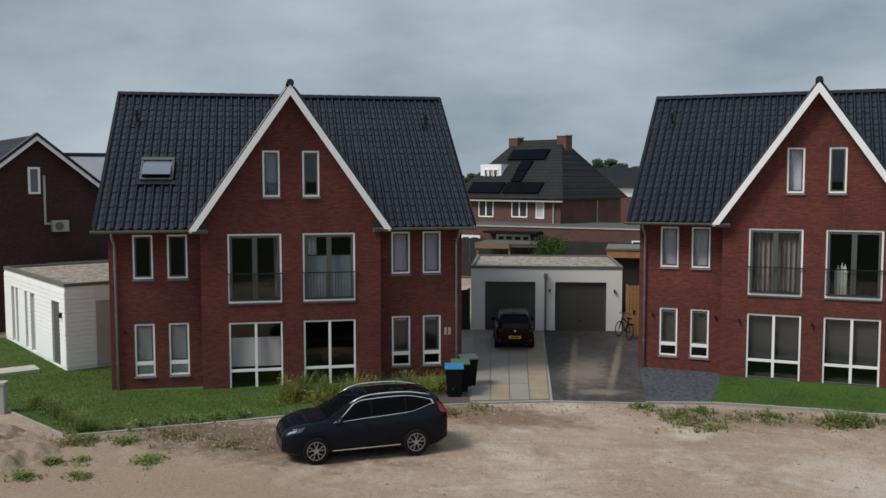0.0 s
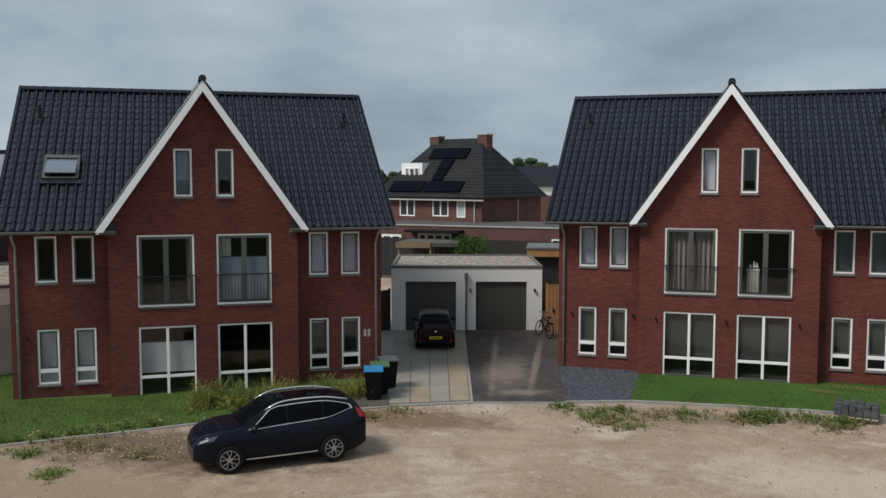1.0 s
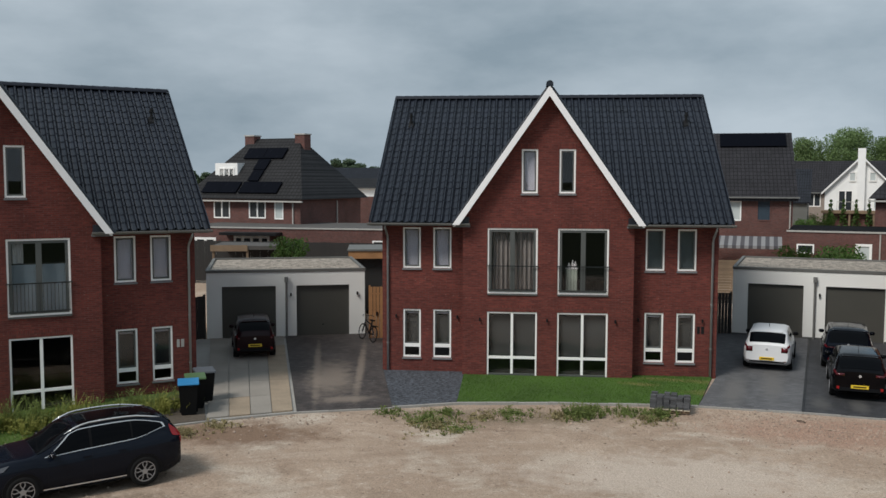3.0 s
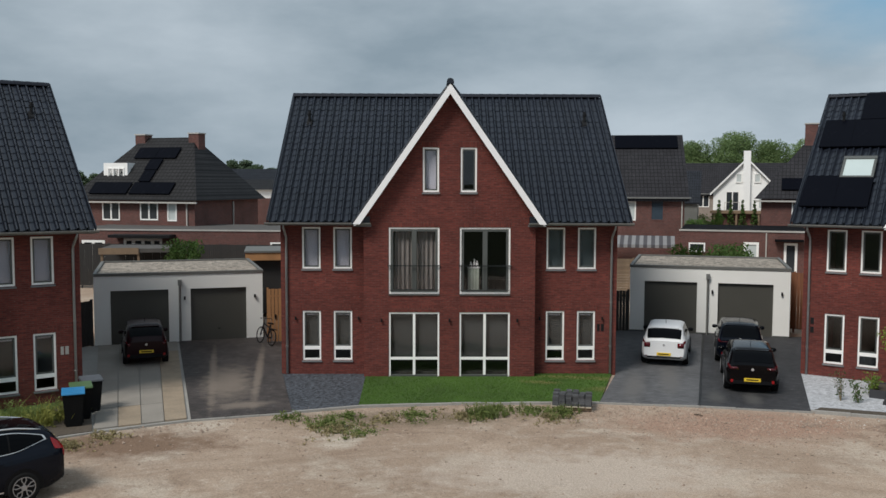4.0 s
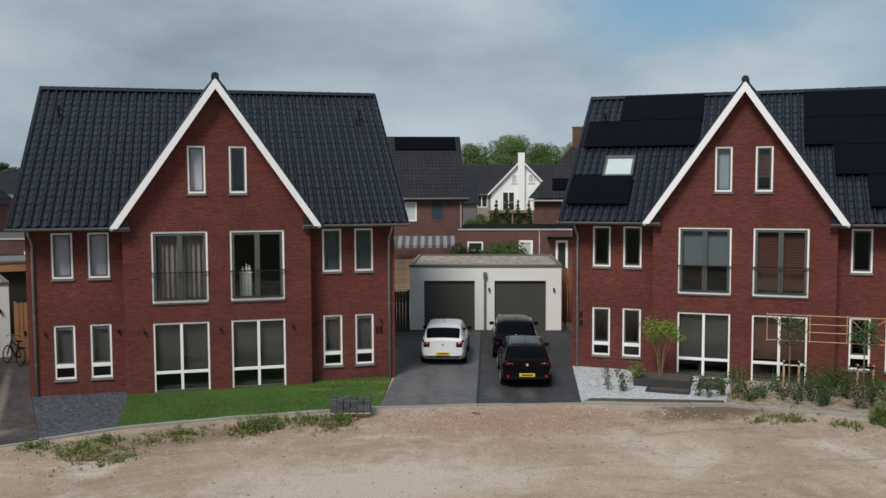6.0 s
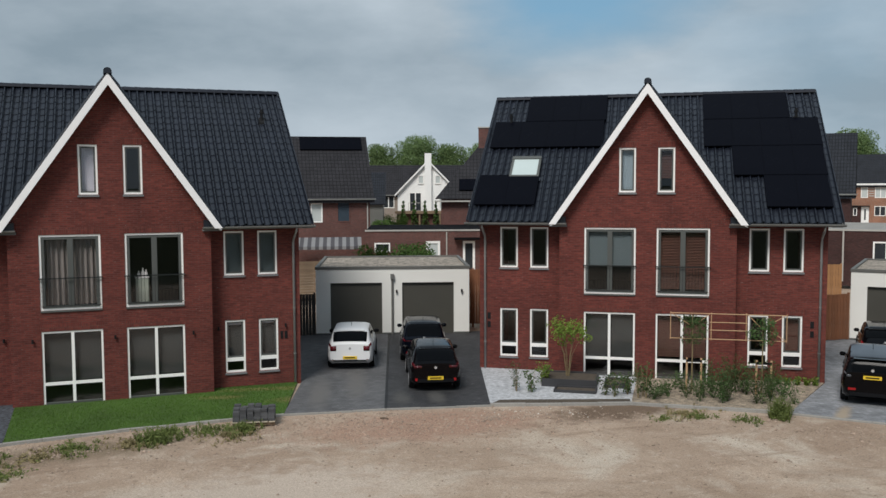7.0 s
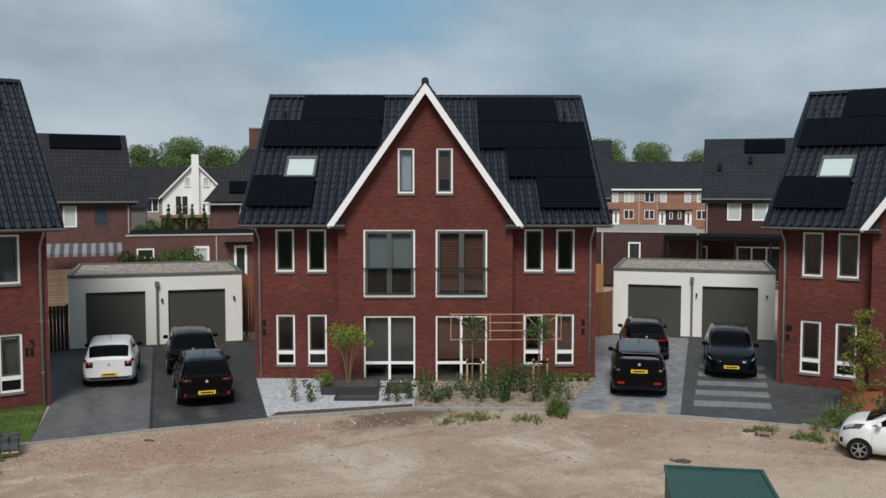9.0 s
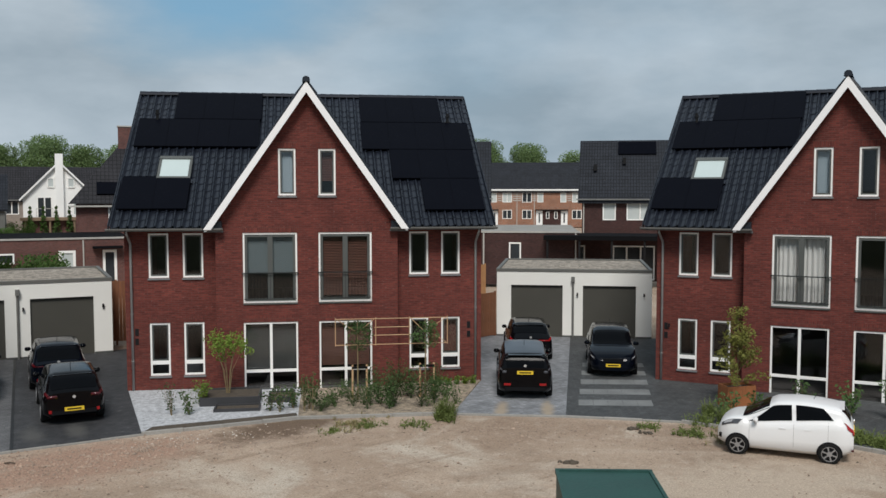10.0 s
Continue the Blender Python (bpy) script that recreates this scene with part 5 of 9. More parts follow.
for x, z in ((0.9, 8.0), (3.4, 8.6)):
    y = (z - 5.75) / math.tan(S4)
    part("roof_vent", boxed((x, x + 0.3, y - 0.3, y + 0.3, z, z + 0.55)), M_DARKPLASTIC, b4)
b4x = thing("extension", "dark brick extension with flat roof and white window", "building", pose(43.7, 19.0, 0.33, 0, 0, -47.6))
bm = bmesh.new()
wall_panel(bm, 0, 9.9, -0.3, 3.38, 0, 0.3, [(4.95, 5.8, 0.4, 2.7)])
part("wall", tidy(bm), M_DARKBRICK, b4x)
part("flat_roof", boxed((0.0, 9.9, 0.0, 13.0, 3.38, 3.45)), M_CONC, b4x, "pale gravelled flat roof")
part("roof_edge", boxed((-0.06, 9.96, -0.06, 0.1, 3.38, 3.49)), M_COPING, b4x, "pale metal roof edge")
far_window(b4x, 4.95, 5.8, 0.4, 2.7)
for x in (3.1, 9.6):
    part("downpipe", boxed((x, x + 0.1, -0.12, -0.02, 0.0, 3.36)), M_COPING, b4x)
b4c = thing("garden_room", "black garden room with a flat canopy and glass front", "garden room", pose(48.95, 13.4, 0.08, 0, 0, -52))
part("canopy", boxed((-0.2, 9.0, -1.5, 3.0, 3.2, 3.5)), M_BLACKFELT, b4c)
part("back_wall", boxed((0, 9.0, 2.8, 3.0, 0, 3.2)), M_DARKBRICK, b4c)
for x in (0.0, 2.2, 4.4, 6.6, 8.8):
    part("post", boxed((x, x + 0.14, -1.4, -1.26, 0, 3.2)), M_DARKPLASTIC, b4c)
far_window(b4c, 1.2, 2.6, 0.1, 2.6, 2.72, 2)
far_window(b4c, 4.6, 7.6, 0.1, 2.6, 2.72, 3)
MROW = pose(105.9, 104.62, 0.25, 0, 0, -48.5)
row_w, PORCH = [], [6.4 + 12.8 * k for k in range(4)]
for c in PORCH:
    for s in (-1, 1):
        for a, b, lo, hi, bars in ((3.7, 5.45, 4.25, 6.07, 2), (3.7, 5.45, 1.2, 2.86, 2), (1.56, 2.65, 4.25, 6.07, 1)):
            row_w.append((min(c + s * a, c + s * b), max(c + s * a, c + s * b), lo, hi, 0.0, bars, None, M_PALEBLIND if (bars == 1 or s > 0) and lo > 2 else None))
row = far_house("row of orange brick houses with white windows and striped brickwork", MROW, 51.2, 9.0, 6.6, 11.75, M_ROOFBLACK, M_BRICK_ROW, "gable", windows=row_w, name="row_of_houses")
part("gutter_board", boxed((-0.3, 51.5, -0.42, -0.02, 6.42, 6.68)), M_WHITEWALL, row, "white gutter board")
for c in PORCH:
    part("porch_wall", boxed((c - 1.66, c + 1.66, -0.25, -0.02, 0.0, 2.75)), M_DARKBRICK, row, "dark brick between the front doors")
    part("porch_roof", boxed((c - 3.0, c + 3.0, -0.7, -0.02, 2.78, 2.95)), M_DARKPLASTIC, row, "dark flat canopy")
    for s in (-1, 1):
        x0, x1 = sorted((c + s * 1.68, c + s * 2.88))
        d = part("front_door", boxed((x0, x1, -0.12, -0.02, 0.0, 2.72)), M_WHITEWALL, row, "white front door with a glass strip")
        part("pane", boxed(((x0 + x1) / 2 - 0.13, (x0 + x1) / 2 + 0.13, -0.14, -0.12, 0.5, 2.3)), M_DARKGLASS, d)
        x0, x1 = sorted((c + s * 0.45, c + s * 1.05))
        far_window(row, x0, x1, 1.23, 2.54, -0.33)
        for a, b in ((2.75, 3.6), (5.55, 6.38)):
            for k in range(4):
                x0, x1 = sorted((c + s * a, c + s * b))
                part("brick_band", boxed((x0, x1, -0.012, 0.0, 4.5 + k * 0.4, 4.68 + k * 0.4)), M_COPING, row, "cream brick band")
        part("downpipe", boxed((c + s * 6.4 - 0.07, c + s * 6.4 + 0.07, -0.12, -0.01, 0.0, 6.4)) if s > 0 else boxed((c + s * 3.2 - 0.06, c + s * 3.2 + 0.06, -0.12, -0.02, 0.0, 6.4)), M_COPING, row)
for x in (15.7, 16.5, 17.6, 18.4):
    y = 3.6
    part("roof_vent", boxed((x, x + 0.35, y - 0.2, y + 0.3, 9.6, 11.0)), M_DARKPLASTIC, row, "black roof vent")

# low houses far behind the hipped one
fw = far_house("distant white-walled house with a grey roof", pose(-34.0, 112.0, 0, 0, 0, 12), 14.0, 8.0, 6.0, 7.4, M_ROOFHIP, M_WHITEWALL, "gable")
part("lower_wall", boxed((-0.05, 14.05, -0.06, -0.005, -0.3, 4.4)), M_BRICK_BG, fw, "brown brick lower wall")
far_house("distant house with a long dark roof", pose(-42.0, 122.0, 0, 0, 0, 12), 24.0, 9.0, 6.9, 9.35, M_ROOFBLACK, M_DARKBRICK, "gable")

# brown gabled house with a white verge at the end of the street
MLB = pose(-37.48, -4.78, -0.3, 0, 0, 60)
lb = far_house("brown brick house with a white-edged gable", MLB, 10.0, 12.0, 5.5, 9.55, M_ROOFBLACK, M_DARKBRICK, "front", windows=[])
far_window(lb, 4.6, 5.15, 6.7, 8.0, -0.08, 1, None, M_SKYGLASS)
for s, x in ((-1, 5.0), (1, 5.0)):
    bm = bmesh.new()
    prism(bm, [(5.0, -0.42, 9.5), (5.0 + s * 5.4, -0.42, 9.5 - 5.4 * 0.81), (5.0 + s * 5.4, -0.42, 9.28 - 5.4 * 0.81), (5.0, -0.42, 9.28)], (0, 0.05, 0))
    part("bargeboard", tidy(bm), M_WHITE, lb, "white gable board")
for sg in (-1, 1):
    bm = bmesh.new()
    prism(bm, [(5.0, -0.46, 9.66), (5.0 + sg * 5.45, -0.46, 9.66 - 5.45 * 0.81), (5.0 + sg * 5.45, -0.46, 9.5 - 5.45 * 0.81), (5.0, -0.46, 9.5)], (0, 0.5, 0))
    part("verge_tiles", tidy(bm), M_TILE, lb, "dark tiled verge")
part("pipe", boxed((5.28, 5.38, -0.1, -0.01, 5.3, 7.6), (5.28, 5.7, -0.1, -0.01, 5.2, 5.3)), M_COPING, lb, "pale pipe cover")
ac = thing("air_conditioner", "white air-conditioning unit on the brick wall", "air conditioner", MLB @ pose(5.6, -0.36, 4.85))
part("casing", boxed((0, 0.75, 0, 0.34, 0, 0.55)), M_COPING, ac)
bm = bmesh.new()
tube(bm, [(0.3, -0.02, 0.28), (0.3, 0.0, 0.28)], 0.21, 16)
part("fan_grille", tidy(bm), M_TRIM, ac)
lbx = thing("extension", "low brick extension with a pale roof edge", "building", MLB @ pose(5.2, -2.6, 0))
part("wall", boxed((0, 5.0, 0, 2.5, -0.2, 3.3)), M_DARKBRICK, lbx)
part("flat_roof", boxed((0.05, 4.95, 0.05, 2.5, 3.3, 3.36)), M_BITUMEN, lbx)
part("roof_edge", boxed((-0.05, 5.05, -0.06, 0.06, 3.26, 3.38)), M_COPING, lbx, "pale metal roof edge")
rear = far_house("house behind the gable, roof panels toned like reflected sky", pose(-44.5, 4.0, 0, 0, 0, 44), 14.0, 9.0, 5.2, 8.72, M_SKYPANEL, M_DARKBRICK, "gable")
part("ridge", boxed((-0.4, 14.4, 4.3, 4.7, 8.6, 8.82)), M_TILE, rear, "dark ridge tiles")

# white clad annex beside the first house
annex = thing("annex", "white clad flat-roofed annex with tall narrow windows", "annex", pose(-25.7, -8.15, 0, 0, 0, 61))
AW, AD, AH = 6.2, 9.0, 3.2
bm = bmesh.new()
box(bm, 0.2, AW, 0, 0.2, -0.2, AH - 0.1)
ys = [(0.7, 1.7), (4.1, 4.75), (5.2, 5.6), (6.7, 7.15), (7.4, 7.8)]
edges = [0.0] + [v for a in ys for v in a] + [AD]
for a, b in zip(edges[::2], edges[1::2]):
    box(bm, 0, 0.2, a, b, -0.2, AH - 0.1)
for (a, b), low in zip(ys, (0.0, 0.05, 0.05, 0.05, 0.05)):
    box(bm, 0, 0.2, a, b, 2.45, AH - 0.1)
    box(bm, 0, 0.2, a, b, -0.2, low)
box(bm, 0.2, AW, AD - 0.2, AD, -0.2, AH - 0.1)
part("wall", tidy(bm), M_RENDER, annex, "white wall")
for k in range(17):
    bm = bmesh.new()
    z = 0.08 + k * 0.17
    prism(bm, [(0.0, -0.004, z), (0.0, -0.034, z), (0.0, -0.012, z + 0.168), (0.0, -0.004, z + 0.168)], (1.08, 0, 0))
    part("cladding_board", tidy(bm), M_WHITEWALL, annex, "white weatherboard")
runs = [(a, b) for a, b in zip(edges[::2], edges[1::2]) if b - a > 0.3]
for k in range(17):
    z = 0.08 + k * 0.17
    for a, b in runs if z < 2.4 else [(0.0, AD)]:
        bm = bmesh.new()
        prism(bm, [(-0.004, a, z), (-0.03, a, z), (-0.012, a, z + 0.168), (-0.004, a, z + 0.168)], (0, b - a, 0))
        part("side_board", tidy(bm), M_WHITEWALL, annex, "white weatherboard")
part("door", boxed((1.12, 1.98, -0.03, 0.0, 0.0, 2.5)), M_COPING, annex, "grey door")
for (a, b) in ys[1:]:
    part("window", boxed((0.08, 0.12, a, b, 0.05, 2.45)), M_COPING, annex, "grey framed tall window")
part("door", boxed((0.06, 0.12, ys[0][0], ys[0][1], 0.0, 2.45)), M_SASH, annex, "grey glazed side door")
part("roof_gravel", boxed((0.2, AW, 0.2, AD - 0.2, AH - 0.3, AH - 0.07)), M_GRAVEL, annex)
part("roof_edge", boxed((-0.04, 0.16, -0.04, AD, AH - 0.1, AH + 0.02), (0.16, AW, -0.04, 0.16, AH - 0.1, AH + 0.02), (0.16, AW, AD - 0.2, AD, AH - 0.1, AH + 0.02)), M_TRIM, annex)
part("wall_light", boxed((-0.12, 0.0, 0.35, 0.45, 1.9, 2.1)), M_DARKPLASTIC, annex)


# ---- trees ----
def leaf_mesh(name, centres, per, spread, size, material, flat=0.6):
    """A crown of many small leaf clumps round the centres (place, radius)."""
    verts, faces = [], []
    for c, r in centres:
        for _ in range(per):
            d = Vector((random.gauss(0, 1), random.gauss(0, 1), random.gauss(0, flat))).normalized() * r * random.uniform(0.55, 1.08) ** 0.6
            p = Vector(c) + d * spread
            a = Vector((random.uniform(-1, 1), random.uniform(-1, 1), random.uniform(-1, 1))).normalized()
            b = a.orthogonal().normalized()
            s = size * random.uniform(0.6, 1.4)
            i = len(verts)
            verts += [tuple(p + a * s), tuple(p + b * s * 0.6), tuple(p - a * s), tuple(p - b * s * 0.6)]
            faces.append((i, i + 1, i + 2, i + 3))
    me = bpy.data.meshes.new(name)
    me.from_pydata(verts, [], faces)
    me.materials.append(material)
    return me


def build_tree(label, height, width, clumps, per, size, trunk_to=0.35, m=None, material=None, group=""):
    t = thing("tree", label, "tree", m, group)
    bm = bmesh.new()
    tube(bm, [(0, 0, -0.2), (0.1, 0.05, height * 0.2), (-0.1, 0.1, height * 0.45), (0.1, 0, height * 0.75)], height * 0.022, 7, height * 0.006)
    centres = []
    for i in range(clumps):
        z = height * (trunk_to + (1 - trunk_to) * random.uniform(0.05, 0.93))
        f = (z / height - trunk_to) / (1 - trunk_to)
        r = width / 2 * math.sqrt(max(0.08, 1 - (2 * f - 0.85) ** 2 * 0.75)) * random.uniform(0.25, 0.8)
        a = random.uniform(0, 2 * math.pi)
        c = (r * math.cos(a), r * math.sin(a), z)
        centres.append((c, width * random.uniform(0.12, 0.2)))
        if i % 3 == 0:
            tube(bm, [(0, 0, z * 0.7), (c[0] * 0.5, c[1] * 0.5, z * 0.86), (c[0] * 0.95, c[1] * 0.95, z)], height * 0.007, 5, height * 0.002)
    part("trunk", bm, M_BARK, t, "grey-brown trunk and limbs", True)
    me = leaf_mesh("crown", centres, per, 1.0, size, material or M_LEAFFAR, 0.8)
    o = new("crown", me)
    o.parent = t
    o["label"] = "leafy green crown"
    return t


# dimmer far leaves with the bluish distance haze in their base colour
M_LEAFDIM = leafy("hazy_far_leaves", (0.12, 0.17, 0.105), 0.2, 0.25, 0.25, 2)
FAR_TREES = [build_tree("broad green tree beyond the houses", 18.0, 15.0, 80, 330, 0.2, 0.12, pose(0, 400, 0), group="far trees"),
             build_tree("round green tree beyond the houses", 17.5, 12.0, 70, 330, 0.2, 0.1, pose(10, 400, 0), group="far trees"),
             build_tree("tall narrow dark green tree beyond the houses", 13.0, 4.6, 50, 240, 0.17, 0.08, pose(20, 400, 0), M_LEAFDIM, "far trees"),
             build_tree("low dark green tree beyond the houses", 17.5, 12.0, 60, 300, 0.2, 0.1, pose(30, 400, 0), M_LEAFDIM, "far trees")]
random.seed(5)
spots = [(56, 196, 0, 1.0), (-44, 164, 2, 1.12), (65, 193, 1, 1.0), (74, 190, 0, 1.08), (82, 187, 1, 1.02), (90, 184, 0, 0.98), (98, 180, 1, 1.02), (106, 175, 0, 0.95), (114, 170, 1, 1.0), (47, 198, 1, 0.98), (122, 165, 0, 0.95), (37, 200, 0, 0.95),
         (-46.5, 163, 2, 0.94), (-41, 165, 2, 1.22), (-38.5, 165, 2, 1.12), (-35.5, 166, 2, 1.05), (-49, 162, 2, 0.85), (-52, 161, 3, 0.62), (-70, 155, 2, 0.9), (-66, 156, 2, 0.8), (-73, 153, 2, 0.95), (-58, 159, 3, 0.6), (-31, 167, 3, 0.65),
         (183, 155, 0, 1.08), (176, 161, 1, 1.05), (192, 146, 0, 1.02), (201, 137, 1, 0.97), (208, 128, 0, 0.95), (167, 168, 0, 1.05), (214, 118, 1, 0.95), (220, 108, 0, 0.9)]
placed = set()
for x, y, k, s in spots:
    tall = 0.82 if k > 1 else 1.06 if x > 150 else 0.98
    m = pose(x, y, 0, 0, 0, random.uniform(0, 360)) @ Matrix.Diagonal((s, s, tall * s, 1))
    if k not in placed:
        placed.add(k)
        FAR_TREES[k].matrix_basis = m
    else:
        o = copy_thing(FAR_TREES[k], m)

# ---- cars ----
M_TYRE = surface("tyre_rubber", (0.01, 0.01, 0.01), 0.85, vary=0.2, specular=0.2)
M_ALLOY = surface("alloy_rim", (0.27, 0.27, 0.28), 0.35, 0.4, vary=0.1)
M_CARGLASS = surface("car_glass", (0.003, 0.0035, 0.0045), 0.05, vary=0.05, specular=0.07)
M_TAIL = surface("red_tail_light", (0.3, 0.01, 0.012), 0.15, vary=0.1)
M_TAILDARK = surface("dark_red_tail_light", (0.07, 0.005, 0.008), 0.12, vary=0.1, coat=0.5)
# the grey-blue is sky reflected on a dark roof, put into its colour
M_SKYROOF = surface("sky_grey_roof_paint", (0.05, 0.058, 0.072), 0.3, 0.2, vary=0.08, coat=0.25)
M_LAMP = surface("clear_headlight", (0.55, 0.57, 0.6), 0.12, 0.3, vary=0.1)
M_LAMPDARK = surface("smoked_headlight", (0.1, 0.1, 0.11), 0.1, 0.3, vary=0.3, coat=0.6)
M_PLATE = surface("yellow_plate", (0.75, 0.5, 0.03), 0.5, vary=0.05)
M_CHROME = surface("chrome_strip", (0.7, 0.7, 0.7), 0.25, 0.6, vary=0.05)
M_BLACK = surface("black_trim", (0.007, 0.007, 0.008), 0.5, vary=0.1, specular=0.12)


def curve_at(pts, x):
    """A smooth curve through (x, value) points that never overshoots them."""
    if x <= pts[0][0]:
        return pts[0][1]
    if x >= pts[-1][0]:
        return pts[-1][1]
    i = max(j for j in range(len(pts) - 1) if pts[j][0] <= x)
    run = [(b[1] - a[1]) / (b[0] - a[0]) for a, b in zip(pts, pts[1:])]

    def slope(j):
        if j == 0 or j == len(pts) - 1:
            return run[min(j, len(run) - 1)]
        a, b = run[j - 1], run[j]
        return 2 * a * b / (a + b) if a * b > 0 else 0.0

    h = pts[i + 1][0] - pts[i][0]
    t = (x - pts[i][0]) / h
    return ((1 + 2 * t) * pts[i][1] + t * h * slope(i)) * (1 - t) ** 2 + ((3 - 2 * t) * pts[i + 1][1] + (t - 1) * h * slope(i + 1)) * t * t


def car_section(k, x):
    """Half a cross-section of the body k at x, from the floor's middle to the roof's middle."""
    w, zb, belt, top = curve_at(k["w"], x), curve_at(k["bot"], x), curve_at(k["belt"], x), curve_at(k["top"], x)
    h = max(top - belt, 0.0)
    c = min(1.0, h / 0.35)
    r = k.get("roof", 0.74)
    return [Vector((x, y, z)) for y, z in (
        (0, zb), (w * 0.82, zb), (w * 0.97, zb + 0.09), (w, zb + 0.4 * (belt - zb)), (w * 0.985, zb + 0.78 * (belt - zb)), (w * 0.94, belt - 0.01),
        (w * 0.9, belt + 0.015), (w * (0.85 * (1 - c) + c * (0.9 + r) / 2 * 1.01), belt + 0.02 + 0.55 * h), (w * (0.78 * (1 - c) + c * r), belt + 0.03 + 0.92 * h), (w * 0.55, belt + 0.04 + h * 0.995), (0, belt + 0.05 + h))]


def car_point(k, x, v):
    s = car_section(k, x)
    i = min(int(v), len(s) - 2)
    return s[i].lerp(s[i + 1], v - i)


def car_patch(bm, k, x0, x1, v0, v1, side, n=8, q=4, off=0.008, slant0=0.0, slant1=0.0, pinch=1.0):
    """A piece of skin laid over the body between two stations and two heights; slants lean its ends, pinch narrows the first one."""
    grid = []
    for i in range(n + 1):
        row = []
        for j in range(q + 1):
            p = pinch + (1 - pinch) * math.sin(math.pi / 2 * i / n)
            v = v0 + (v1 - v0) * ((1 - p) * 0.55 + p * j / q)
            xa, xb = x0 + slant0 * j / q, x1 + slant1 * j / q
            x = xa + (xb - xa) * i / n
            p = car_point(k, x, v)
            du = car_point(k, x + 0.02, v) - car_point(k, x - 0.02, v)
            dv = car_point(k, x, min(v + 0.05, 9.99)) - car_point(k, x, v - 0.05)
            nrm = dv.cross(du)
            if nrm.length < 1e-9:
                nrm = Vector((0, 0, 1))
            nrm.normalize()
            if nrm.z < -0.2 or nrm.y < -0.3:
                nrm = -nrm
            p = p + nrm * off
            row.append(bm.verts.new((p.x, p.y * side, p.z)))
        grid.append(row)
    for a, b in zip(grid, grid[1:]):
        for j in range(q):
            bm.faces.new((a[j], b[j], b[j + 1], a[j + 1]))


def lathe(bm, prof, sides, centre, side=1):
    """A turned shape about an axle along y; prof is (y, radius)."""
    rings = [[bm.verts.new((centre[0] + r * math.cos(2 * math.pi * i / sides), centre[1] + side * y, centre[2] + r * math.sin(2 * math.pi * i / sides))) for i in range(sides)] for y, r in prof]
    for a, b in zip(rings, rings[1:]):
        for i in range(sides):
            bm.faces.new((a[i], a[(i + 1) % sides], b[(i + 1) % sides], b[i]))
    return rings


